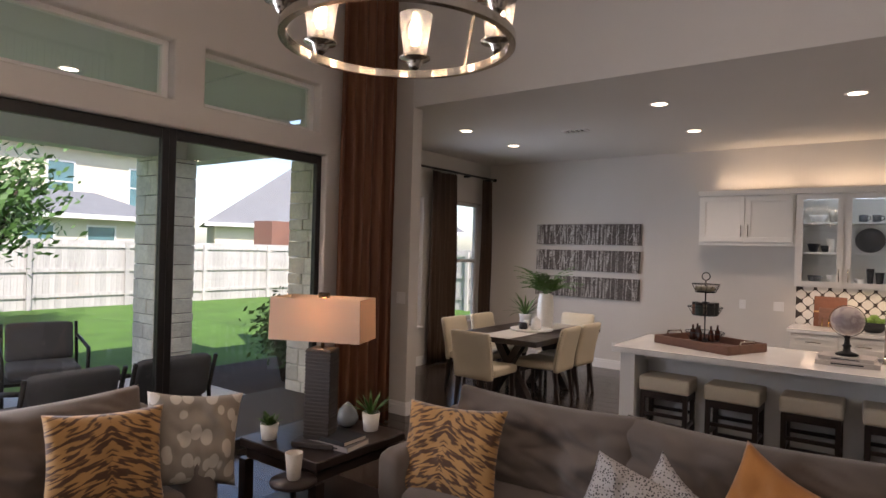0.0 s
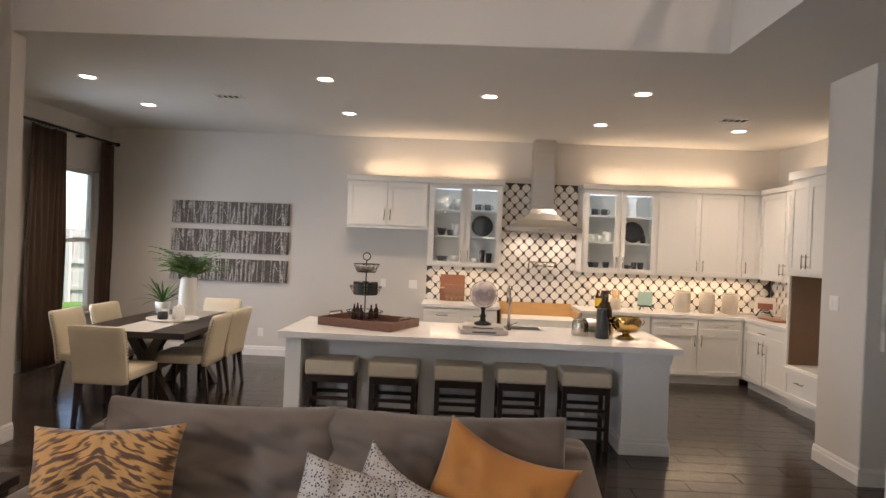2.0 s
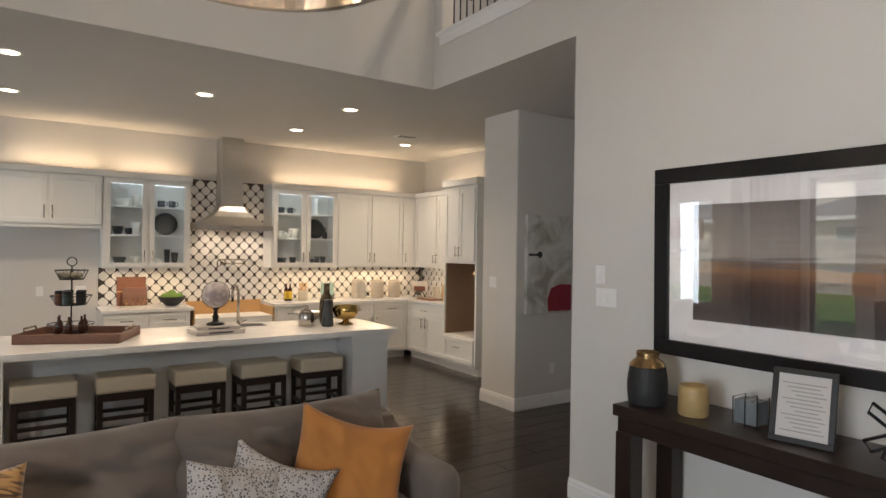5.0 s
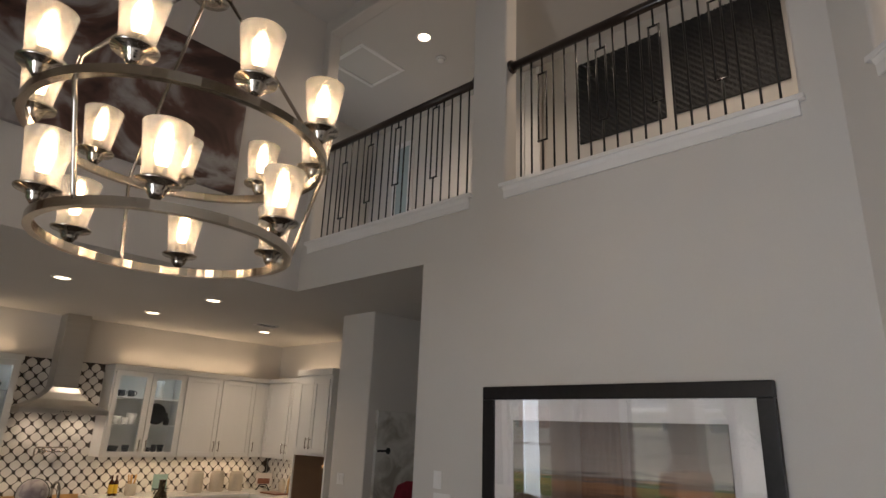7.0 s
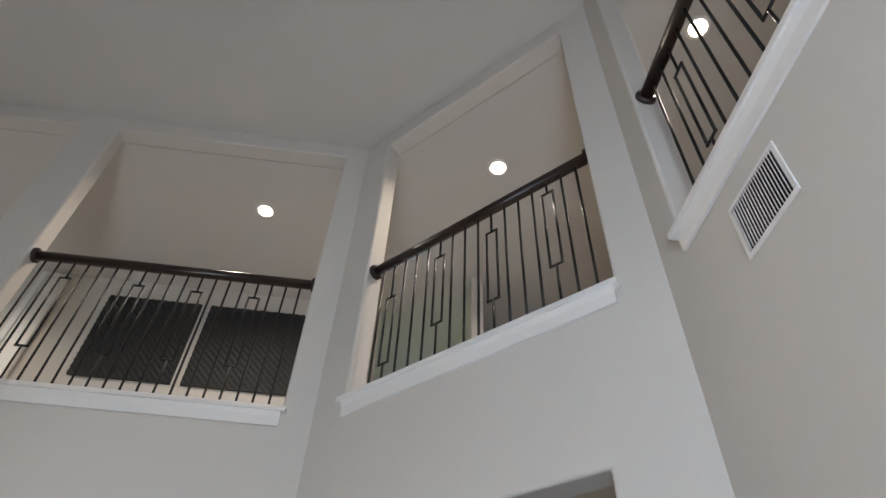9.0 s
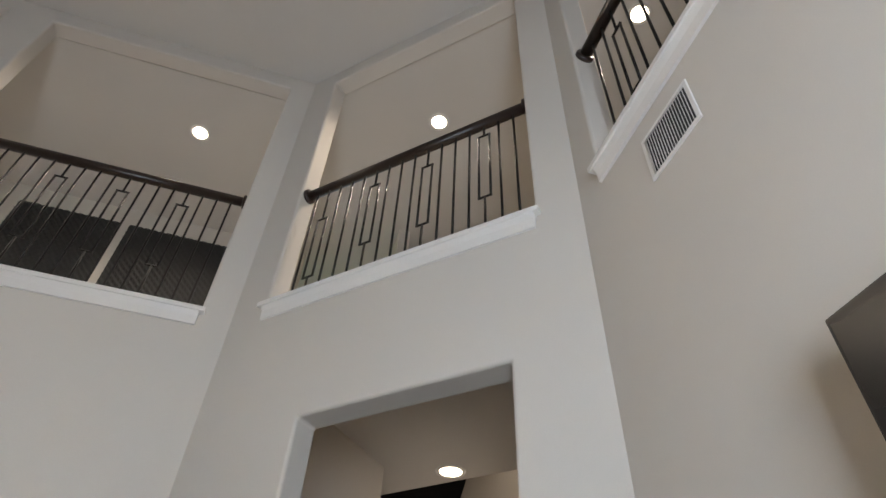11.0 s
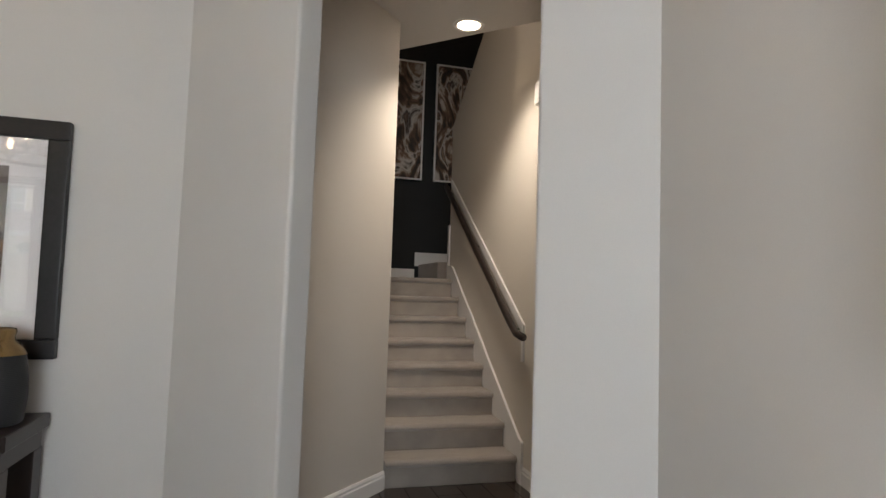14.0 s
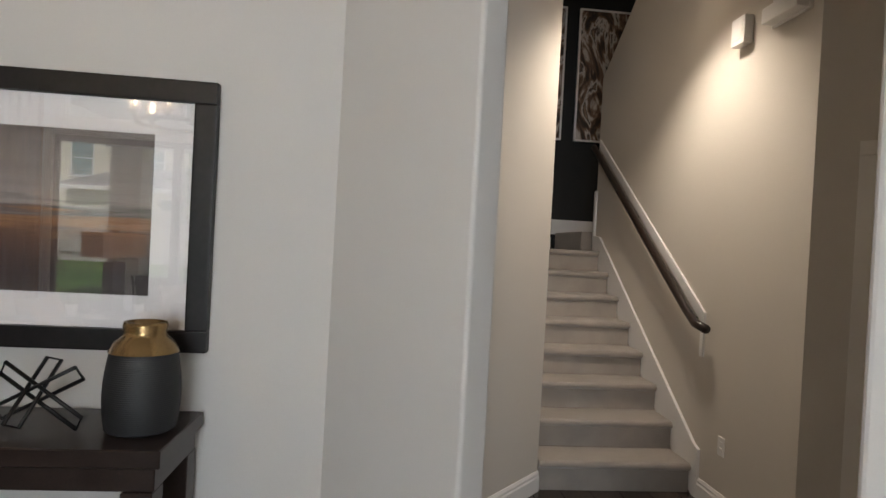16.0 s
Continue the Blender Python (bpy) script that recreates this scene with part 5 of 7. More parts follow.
part("foot", lathe(bmesh.new(), [(0.075, 0), (0.075, 0.01), (0.03, 0.03), (0.03, 0.05)], 24), BRASS, gb)
for s in (-1, 1):
    part("ring", tube(bmesh.new(), [(s * 0.135 + 0.025 * math.cos(a) * s, 0.0, 0.15 + 0.025 * math.sin(a)) for a in [2 * math.pi * k / 14 for k in range(14)]], 0.004, 5, True), BRASS, gb)
solid("mixing_bowl", lathe(bmesh.new(), [(0.05, 0), (0.06, 0.004), (0.13, 0.06), (0.16, 0.10), (0.158, 0.10), (0.125, 0.062), (0.055, 0.012), (0.002, 0.01)], 28, (2.22, 5.72, 0.901), False), STEEL, "stainless steel mixing bowl on the island", "bowl")

moved(before, 0.072, 0.025)

before = set(scene.objects.keys())
# things on the back worktops
STONEW = surface("stoneware", (0.45, 0.40, 0.33), 0.6, grain=60, vary=0.12, bump=0.1)
for x, r, h in ((3.98, 0.105, 0.29), (4.31, 0.10, 0.28), (4.62, 0.10, 0.275)):
    c = thing("canister", "stoneware kitchen canister with a flat lid", "canister", (x, 8.26, 0.90), 0, "canisters on the worktop")
    part("jar", lathe(bmesh.new(), [(r * 0.96, 0), (r, 0.01), (r, h - 0.03), (r * 0.9, h - 0.01)], 24), STONEW, c)
    part("lid", lathe(bmesh.new(), [(r * 0.84, h - 0.01), (r * 0.86, h + 0.006), (r * 0.3, h + 0.012), (0.02, h + 0.03), (0.002, h + 0.032)], 24), STONEW, c)
DARKOAK = surface("cutting_board_oak", (0.17, 0.06, 0.03), 0.5, grain=24, vary=0.3, bump=0.05, stretch=(1, 1, 8))
cb = thing("cutting_board", "mahogany cutting board leaning on the splashback", "cutting board", (0.86, 8.46, 0.90), 0)
cb.matrix_basis = pose(0.86, 8.41, 0.901, -9)
part("board", blk(-0.17, 0.17, 0, 0.025, 0, 0.37, 0.01, 2), DARKOAK, cb)
part("inlay", blk(-0.171, 0.171, -0.001, 0.026, 0.17, 0.19), RAW, cb, "light maple strip")
cb2 = thing("cutting_board", "smaller brown cutting board in a brass wire rack", "cutting board", (0.88, 8.34, 0.901))
cb2.matrix_basis = pose(0.89, 8.32, 0.901, -12)
part("board", blk(-0.14, 0.14, 0, 0.02, 0.01, 0.24, 0.01, 2), TRAYWOOD, cb2)
for k in range(4):
    part("rack_wire", tube(bmesh.new(), [(-0.1 + 0.065 * k, -0.04, 0.004), (-0.1 + 0.065 * k, -0.02, 0.10), (-0.1 + 0.065 * k, 0.0, 0.004)], 0.004, 5), BRASS, cb2)
bb = thing("fruit_bowl", "wide black bowl filled with green moss balls", "bowl", (1.30, 8.22, 0.90))
part("bowl", lathe(bmesh.new(), [(0.06, 0), (0.075, 0.006), (0.15, 0.075), (0.175, 0.12), (0.17, 0.12), (0.14, 0.08), (0.06, 0.02), (0.002, 0.02)], 28, close=False), MATTEBLACK, bb)
MOSS = surface("moss", (0.14, 0.24, 0.045), 0.9, grain=90, vary=0.45, bump=0.8, depth=0.01)
for k in range(7):
    a = 2 * math.pi * k / 6
    bm = bmesh.new()
    bmesh.ops.create_icosphere(bm, subdivisions=2, radius=0.055)
    for v in bm.verts:
        v.co *= 1 + 0.13 * noise.noise(v.co * 30 + Vector((k, 0, 0)))
    o = part("moss_ball", bm, MOSS, bb, "", True)
    o.matrix_basis = pose(0.085 * math.cos(a) if k < 6 else 0, 0.085 * math.sin(a) if k < 6 else 0, 0.11 if k < 6 else 0.15)
YEL = surface("yellow_label", (0.62, 0.40, 0.03), 0.4, grain=40, vary=0.1)
for x in (2.84, 2.90):
    o = thing("oil_bottle", "olive oil bottle with a yellow label", "bottle", (x, 8.28, 0.90), 0, "oil bottles")
    part("bottle", lathe(bmesh.new(), [(0.03, 0), (0.03, 0.16), (0.012, 0.20), (0.012, 0.25)], 14), BOTTLE, o)
    part("label", lathe(bmesh.new(), [(0.0305, 0.03), (0.0305, 0.14)], 14, close=False), YEL, o, "yellow paper label")
cr = thing("utensil_crock", "cream crock filled with wooden utensils", "crock", (3.08, 8.24, 0.90))
part("crock", lathe(bmesh.new(), [(0.065, 0), (0.07, 0.01), (0.075, 0.15), (0.07, 0.15), (0.06, 0.02), (0.002, 0.015)], 20, close=False), STONEW, cr)
for k in range(5):
    a = 1.3 * k
    part("utensil", tube(bmesh.new(), [(0.02 * math.cos(a), 0.02 * math.sin(a), 0.02), (0.05 * math.cos(a), 0.05 * math.sin(a), 0.26)], 0.009, 6), RAW, cr, "wooden spoon")
AQUA = surface("aqua_glaze", (0.30, 0.45, 0.42), 0.3, grain=30, vary=0.12)
cs = thing("cookbook_stand", "aqua plate on a black iron easel", "plate stand", (3.50, 8.33, 0.90))
part("plate", blk(-0.10, 0.10, 0, 0.012, 0.04, 0.25, 0.005, 2), AQUA, cs)
part("easel", tube(bmesh.new(), [(-0.09, -0.06, 0.0), (-0.05, -0.02, 0.06), (0.05, -0.02, 0.06), (0.09, -0.06, 0.0)], 0.008, 6), IRON, cs)
part("easel_hook", tube(bmesh.new(), [(-0.11, -0.05, 0.07), (-0.05, -0.02, 0.05), (0.05, -0.02, 0.05), (0.11, -0.05, 0.07)], 0.008, 6), IRON, cs)
cs2 = thing("plate_stand", "small framed print on a black iron easel", "plate stand", (5.06, 8.20, 0.90), -35)
part("plate", blk(-0.12, 0.12, 0, 0.012, 0.06, 0.25, 0.005, 2), BOOKW, cs2)
part("print", blk(-0.09, 0.09, -0.002, 0.0, 0.09, 0.17), DARKOAK, cs2, "brown printed motif")
part("easel", tube(bmesh.new(), [(-0.10, -0.07, 0.0), (-0.05, -0.02, 0.08), (0.05, -0.02, 0.08), (0.10, -0.07, 0.0)], 0.010, 6), IRON, cs2)
for k, (x, y, h, mt) in enumerate(((5.08, 7.72, 0.20, STONEW), (5.12, 7.55, 0.24, RAW), (5.05, 7.40, 0.16, DARKOAK), (5.14, 7.25, 0.22, CERAMIC))):
    solid("kitchen_jar", lathe(bmesh.new(), [(0.045, 0), (0.05, 0.01), (0.052, h * 0.75), (0.03, h * 0.9), (0.032, h)], 18, (x, y, 0.90)), mt, "small kitchen jar on the side worktop", "jar", group="jars on the side worktop")
tb = solid("serving_board", blk(4.78, 5.0, 7.42, 7.82, 0.901, 0.92, 0.006, 2), DARKOAK, "dark wooden serving board lying on the worktop", "board")

# dishes in the glass cabinets
DARKCUP = surface("navy_stoneware", (0.020, 0.024, 0.030), 0.35, grain=40, vary=0.2)


def mug(x, y, z, mt):
    m = thing("mug", "dark stoneware mug on a cabinet shelf", "mug", (x, y, z), 0, "mugs in the cabinets")
    part("cup", lathe(bmesh.new(), [(0.035, 0), (0.042, 0.01), (0.045, 0.085), (0.041, 0.085), (0.036, 0.012), (0.002, 0.01)], 18, close=False), mt, m)
    part("handle", tube(bmesh.new(), [(0.043, 0, 0.07), (0.07, 0, 0.065), (0.072, 0, 0.035), (0.042, 0, 0.02)], 0.006, 6), mt, m)


def dish(x, y, z, r, h, mt, label, name="bowl"):
    solid(name, lathe(bmesh.new(), [(r * 0.5, 0), (r * 0.6, 0.004), (r, h), (r * 0.95, h), (r * 0.55, 0.01), (0.002, 0.008)], 20, (x, y, z), False), mt, label, name)


SH = [UZ + 0.0185, UZ + (UT - UZ) * 0.36 + 0.0205, UZ + (UT - UZ) * 0.68 + 0.0205]
for x0 in (1.0, 3.07):
    mug(x0 + (0.17 if x0 < 2 else -0.31), 8.30, SH[2], DARKCUP)
    mug(x0 + (0.30 if x0 < 2 else -0.18), 8.30, SH[2], DARKCUP)
    for k, (dx, lev, r, h, mt) in enumerate(((-0.32, 1, 0.07, 0.10, DARKCUP), (-0.20, 1, 0.055, 0.08, DARKCUP), (-0.12, 1, 0.07, 0.16, CERAMIC), (-0.30, 0, 0.08, 0.12, GREYV), (-0.13, 0, 0.05, 0.13, CERAMIC), (-0.28, 2, 0.10, 0.09, CERAMIC), (-0.12, 2, 0.06, 0.14, STONEW),
                                        (0.16, 0, 0.06, 0.10, CERAMIC), (0.25, 0, 0.04, 0.22, MATTEBLACK), (0.34, 0, 0.045, 0.18, MATTEBLACK))):
        if x0 > 2:
            if lev == 2:
                continue
            dx, mt, h = dx, (CERAMIC if lev == 1 else DARKCUP), min(h, 0.14)
        dish(x0 + dx, 8.31, SH[lev], r, h, mt, "stacked stoneware bowl in the lit cabinet")
    o = solid("plate", lathe(bmesh.new(), [(0.002, 0.012), (0.09, 0.012), (0.145, 0.0), (0.148, 0.006), (0.09, 0.02), (0.002, 0.02)], 28, close=False), MATTEBLACK, "large black plate standing in the cabinet", "plate")
    o.matrix_basis = pose(x0 + 0.24, 8.40, SH[1] + 0.148, 80)
solid("vase", lathe(bmesh.new(), [(0.05, 0), (0.055, 0.02), (0.04, 0.16), (0.06, 0.24)], 18, (3.27, 8.31, SH[2])), CERAMIC, "pale flared vase in the lit cabinet", "vase")
solid("oil_bottle", lathe(bmesh.new(), [(0.035, 0), (0.038, 0.08), (0.012, 0.12), (0.012, 0.17)], 16, (3.42, 8.28, SH[1])), MATTEBLACK, "black round bottle in the lit cabinet", "bottle")
moved(before, 0.07, -0.10)


# ---- living room ----
def pillow_mesh(w, h, t, puff=0.5, pinch=0.06, n=22, seed=0, wrinkle=0.008, sag=0.0):
    """A stuffed cushion standing in x and z, thick along y, with drawn-in sides and creases."""
    bm = bmesh.new()
    sides = []
    for s in (-1, 1):
        g = []
        for j in range(n + 1):
            v = -1 + 2 * j / n
            row = []
            for i in range(n + 1):
                u = -1 + 2 * i / n
                ex = (1 - abs(u) ** 3.2) ** puff * (1 - abs(v) ** 3.2) ** puff
                x = u * w / 2 * (1 - pinch * (1 - v * v))
                z = v * h / 2 * (1 - pinch * (1 - u * u)) - sag * (1 - u * u) * (v + 1) / 2
                nz = noise.noise(Vector((u * 2.2 + seed, v * 2.2, s * 3.0))) + 0.5 * noise.noise(Vector((u * 5 + seed, v * 3.2, s * 5.0))) + 0.55 * (0.5 - abs(noise.noise(Vector((u * 3.1 + v * 2.2 + seed, v * 1.4 - u, s * 7.0)))) * 2.2)
                y = s * (t / 2 * ex) + wrinkle * nz * ex * 2
                if i in (0, n) or j in (0, n):
                    if s == 1:
                        row.append(sides[0][j][i])
                        continue
                    y = 0.004 * noise.noise(Vector((u * 4 + seed, v * 4, 9)))
                row.append(bm.verts.new((x, y, z)))
            g.append(row)
        sides.append(g)
    for k, g in enumerate(sides):
        for j in range(n):
            for i in range(n):
                f = (g[j][i], g[j][i + 1], g[j + 1][i + 1], g[j + 1][i])
                bm.faces.new(f if k == 0 else f[::-1])
    return bm


def soft_block(x0, x1, y0, y1, z0, z1, r=0.05, seed=0, amp=0.01, cuts=9):
    """A padded block: rounded, subdivided and gently uneven."""
    bm = bmesh.new()
    bmesh.ops.create_cube(bm, size=1.0)
    bmesh.ops.subdivide_edges(bm, edges=bm.edges[:], cuts=cuts, use_grid_fill=True)
    c = Vector(((x0 + x1) / 2, (y0 + y1) / 2, (z0 + z1) / 2))
    d = Vector((x1 - x0, y1 - y0, z1 - z0))
    for v in bm.verts:
        q = Vector(((v.co.x) * d.x, v.co.y * d.y, v.co.z * d.z))
        inner = Vector([max(-(d[k] / 2 - r), min(d[k] / 2 - r, q[k])) for k in range(3)])
        off = q - inner
        if off.length > 1e-6:
            q = inner + off.normalized() * r
        nn = noise.noise((q + c) * 3.2 + Vector((seed, 0, 0))) + 0.4 * noise.noise((q + c) * 9 + Vector((seed, 3, 0)))
        v.co = c + q + q.normalized() * amp * nn
    return bm


def sofa(at, turn, length, label, cushions):
    """A sofa that faces -y, with its back along +y."""
    s = thing("sofa", label, "sofa", at, turn, "grey sofas")
    h = length / 2
    part("base", soft_block(-h, h, -0.42, 0.42, 0.10, 0.28, 0.03, 1, 0.004), SOFA, s, "", True)
    part("back_frame", soft_block(-h + 0.02, h - 0.02, 0.20, 0.46, 0.28, 0.71, 0.06, 2, 0.006), SOFA, s, "", True)
    for sx in (-1, 1):
        bm = soft_block(-0.09, 0.09, -0.44, 0.40, 0.26, 0.58, 0.07, 3 + sx, 0.006)
        for v in bm.verts:
            if v.co.z > 0.4:
                v.co.z += 0.16 * max(0.0, (v.co.y + 0.05) / 0.45) ** 1.3
        o = part("arm", bm, SOFA, s, "", True)
        o.matrix_basis = pose(sx * (h - 0.09), 0, 0)
    n = cushions
    w = (length - 0.38) / n
    for k in range(n):
        x = -h + 0.19 + w * (k + 0.5)
        o = part("seat_cushion", soft_block(-w / 2 + 0.004, w / 2 - 0.004, -0.46, 0.24, 0.26, 0.41, 0.06, 5 + k, 0.012), SOFA, s, "", True)
        o.matrix_basis = pose(x, 0, 0)
        o = part("back_cushion", pillow_mesh(w + 0.10, 0.53, 0.30, 0.30, 0.02, 48, 11 + 3 * k, 0.023, 0.02), SOFA, s, "slumped grey back cushion", True)
        o.matrix_basis = pose(x, 0.17, 0.60, -13)
    for sx in (-1, 1):
        for sy in (-1, 1):
            part("foot", blk(sx * (h - 0.1) - 0.03, sx * (h - 0.1) + 0.03, sy * 0.34 - 0.03, sy * 0.34 + 0.03, 0, 0.10), ESPRESSO, s)
    return s


sofa((0.44, 2.60, 0), 0, 2.52, "grey upholstered two-cushion sofa facing the living room", 2)
sofa((-1.86, 0.35, 0), 90, 2.50, "grey upholstered sofa along the glass doors", 2)


def stripes(name):
    """Tiger stripes that fan out to both sides of a middle line."""
    m, n, l, b = nodes_of(name)
    tc, sep, ab, com = n.new("ShaderNodeTexCoord"), n.new("ShaderNodeSeparateXYZ"), n.new("ShaderNodeMath"), n.new("ShaderNodeCombineXYZ")
    ab.operation = "ABSOLUTE"
    l.new(tc.outputs["Object"], sep.inputs[0])
    l.new(sep.outputs[0], ab.inputs[0])
    ma = n.new("ShaderNodeMath")
    ma.operation = "MULTIPLY_ADD"
    ma.inputs[1].default_value = 0.45
    l.new(ab.outputs[0], ma.inputs[0])
    l.new(sep.outputs[2], ma.inputs[2])
    mu = n.new("ShaderNodeMath")
    mu.operation = "MULTIPLY"
    mu.inputs[1].default_value = 0.26
    l.new(ab.outputs[0], mu.inputs[0])
    l.new(mu.outputs[0], com.inputs[0])
    l.new(ma.outputs[0], com.inputs[2])
    t = n.new("ShaderNodeTexNoise")
    t.inputs["Scale"].default_value, t.inputs["Detail"].default_value, t.inputs["Distortion"].default_value = 50, 1.2, 0.5
    l.new(com.outputs[0], t.inputs["Vector"])
    r = n.new("ShaderNodeValToRGB")
    e = r.color_ramp.elements
    e[0].position, e[0].color = 0.44, (0.075, 0.032, 0.013, 1)
    e[1].position, e[1].color = 0.52, (0.39, 0.21, 0.07, 1)
    l.new(t.outputs[0], r.inputs[0])
    l.new(r.outputs[0], b.inputs["Base Color"])
    b.inputs["Roughness"].default_value = 0.85
    b.inputs["Sheen Weight"].default_value = 0.3
    return m


def spots(name, scale, lo, hi, ground, mark, stretch=(1, 1, 1), inside=True):
    m, n, l, b = nodes_of(name)
    tc, mp, t, r = n.new("ShaderNodeTexCoord"), n.new("ShaderNodeMapping"), n.new("ShaderNodeTexVoronoi"), n.new("ShaderNodeValToRGB")
    mp.inputs["Scale"].default_value = stretch
    mp.inputs["Rotation"].default_value = (0, radians(25), 0)
    t.inputs["Scale"].default_value = scale
    l.new(tc.outputs["Object"], mp.inputs[0])
    l.new(mp.outputs[0], t.inputs["Vector"])
    e = r.color_ramp.elements
    e[0].position, e[0].color = lo, (*mark, 1)
    e[1].position, e[1].color = hi, (*ground, 1)
    l.new(t.outputs["Distance"], r.inputs[0])
    l.new(r.outputs[0], b.inputs["Base Color"])
    b.inputs["Roughness"].default_value = 0.85
    return m


TIGER = stripes("tiger_fabric")
OVALS = spots("oval_fabric", 13, 0.44, 0.49, (0.235, 0.205, 0.17), (0.47, 0.43, 0.37), (1.15, 1, 0.8))
LEOPARD = spots("leopard_fabric", 85, 0.30, 0.42, (0.42, 0.39, 0.37), (0.05, 0.043, 0.045))


def throw_pillow(at, turn, w, h, mt, label, seed, spin=0.0, tilt=-14.0, t=0.17, pinch=0.09, sag=0.0):
    o = solid("throw_pillow", pillow_mesh(w, h, t, 0.50, pinch, 32, seed, 0.012, sag), mt, label, "pillow", group="throw pillows", smooth=True)
    o.matrix_basis = pose(*at, 0, 0, turn) @ pose(0, 0, 0, tilt, 0, 0) @ pose(0, 0, 0, 0, spin, 0)
    return o


throw_pillow((-0.44, 2.36, 0.59), 3, 0.64, 0.52, TIGER, "rust and black tiger-striped pillow on the sofa", 1, -3, -20)
throw_pillow((1.19, 2.44, 0.585), -10, 0.60, 0.54, RUST, "burnt orange velvet pillow leaning on the sofa arm", 2, 17, -22, 0.18, 0.10, 0.035)
throw_pillow((0.60, 2.30, 0.54), 14, 0.48, 0.42, LEOPARD, "grey leopard-spotted pillow on the sofa seat", 3, 18, -28, 0.15)
throw_pillow((0.78, 2.37, 0.53), -14, 0.50, 0.44, LEOPARD, "grey leopard-spotted pillow against the sofa back", 4, 22, -24, 0.15, 0.13, 0.03)
throw_pillow((-1.56, 1.04, 0.63), 84, 0.56, 0.50, TIGER, "rust and black tiger-striped pillow by the glass doors", 5, 4, -16)
throw_pillow((-1.54, 1.48, 0.64), 66, 0.50, 0.50, OVALS, "taupe pillow with cream oval pattern", 6, 6, -14)

# end table in the corner between the sofas
et = thing("end_table", "dark espresso square corner table", "side table", (-1.28, 2.20, 0))
part("tabletop", blk(-0.34, 0.34, -0.36, 0.38, 0.50, 0.55, 0.005, 1), ESPRESSO, et)
part("apron", blk(-0.31, 0.31, -0.33, 0.35, 0.43, 0.4995), ESPRESSO, et)
for sx in (-1, 1):
    for y in (-0.33, 0.35):
        part("leg", blk(sx * 0.31 - 0.03, sx * 0.31 + 0.03, y - 0.03, y + 0.03, 0.0, 0.4295), ESPRESSO, et)
part("shelf", blk(-0.28, 0.28, -0.30, 0.32, 0.14, 0.165), ESPRESSO, et)
SHADEFAB = None
m_, n_, l_, b_ = nodes_of("linen_shade")
b_.inputs["Base Color"].default_value = (0.70, 0.56, 0.43, 1)
b_.inputs["Roughness"].default_value = 0.9
tl_ = n_.new("ShaderNodeBsdfTranslucent")
tl_.inputs[0].default_value = (0.76, 0.57, 0.40, 1)
mx_ = n_.new("ShaderNodeMixShader")
mx_.inputs[0].default_value = 0.45
w_ = n_.new("ShaderNodeTexNoise")
w_.inputs["Scale"].default_value = 350
bp_ = n_.new("ShaderNodeBump")
bp_.inputs["Strength"].default_value = 0.2
l_.new(w_.outputs[0], bp_.inputs["Height"])
l_.new(bp_.outputs[0], b_.inputs["Normal"])
l_.new(b_.outputs[0], mx_.inputs[1])
l_.new(tl_.outputs[0], mx_.inputs[2])
l_.new(mx_.outputs[0], n_["Material Output"].inputs["Surface"])
SHADEFAB = m_
LAMPBASE = surface("dark_ribbed_wood", (0.040, 0.030, 0.025), 0.5, grain=50, vary=0.4, bump=0.3, stretch=(1, 1, 12))
tl = thing("table_lamp", "tall dark wood table lamp with rectangular linen shade, lit", "lamp", (-1.19, 2.09, 0.55), -66)
part("base", blk(-0.12, 0.12, -0.13, 0.13, 0.0, 0.03, 0.004, 1), LAMPBASE, tl)
bm = blk(-0.064, 0.064, -0.076, 0.076, 0.03, 0.56, 0.004, 1)
for k in range(24):
    z = 0.045 + k * 0.0215
    part("rib", blk(-0.068, 0.068, -0.080, 0.080, z, z + 0.013, 0.002, 1), LAMPBASE, tl)
part("body", bm, LAMPBASE, tl, "ribbed dark wood column")
part("neck", tube(bmesh.new(), [(0, 0, 0.56), (0, 0, 0.72)], 0.012, 10), BRONZE, tl)
bm = bmesh.new()
A, B, Z0, Z1 = 0.14, 0.28, 0.615, 0.86
rows = [[bm.verts.new(q) for q in ((-a, -b, z), (a, -b, z), (a, b, z), (-a, b, z))] for a, b, z in ((A, B, Z0), (A * 0.97, B * 0.98, Z1), (A * 0.97 - 0.004, B * 0.98 - 0.004, Z1), (A - 0.004, B - 0.004, Z0))]
for r0, r1 in zip(rows, rows[1:] + rows[:1]):
    for i in range(4):
        bm.faces.new((r0[i], r0[(i + 1) % 4], r1[(i + 1) % 4], r1[i]))
bmesh.ops.recalc_face_normals(bm, faces=bm.faces)
part("shade", bm, SHADEFAB, tl, "tan linen rectangular shade")
part("finial", blk(-0.022, 0.022, -0.03, 0.03, 0.855, 0.888, 0.006, 1), BRONZE, tl)
part("bulb", lathe(bmesh.new(), [(0.01, 0.70), (0.03, 0.74), (0.03, 0.78), (0.005, 0.81)], 14), glow("lamp_bulb", (1, 0.62, 0.32), 9), tl, "glowing bulb")
lamp("table_lamp_light", "POINT", pose(-1.19, 2.09, 1.31), 5, (1.0, 0.66, 0.38), radius=0.04)
book((-1.08, 2.14, 0.551), 8, 0.28, 0.21, 0.03, BOOKG, "dark hardback book on the corner table")
book((-1.08, 2.14, 0.582), 3, 0.25, 0.19, 0.026, LABELS[0], "black hardback book stacked on another")


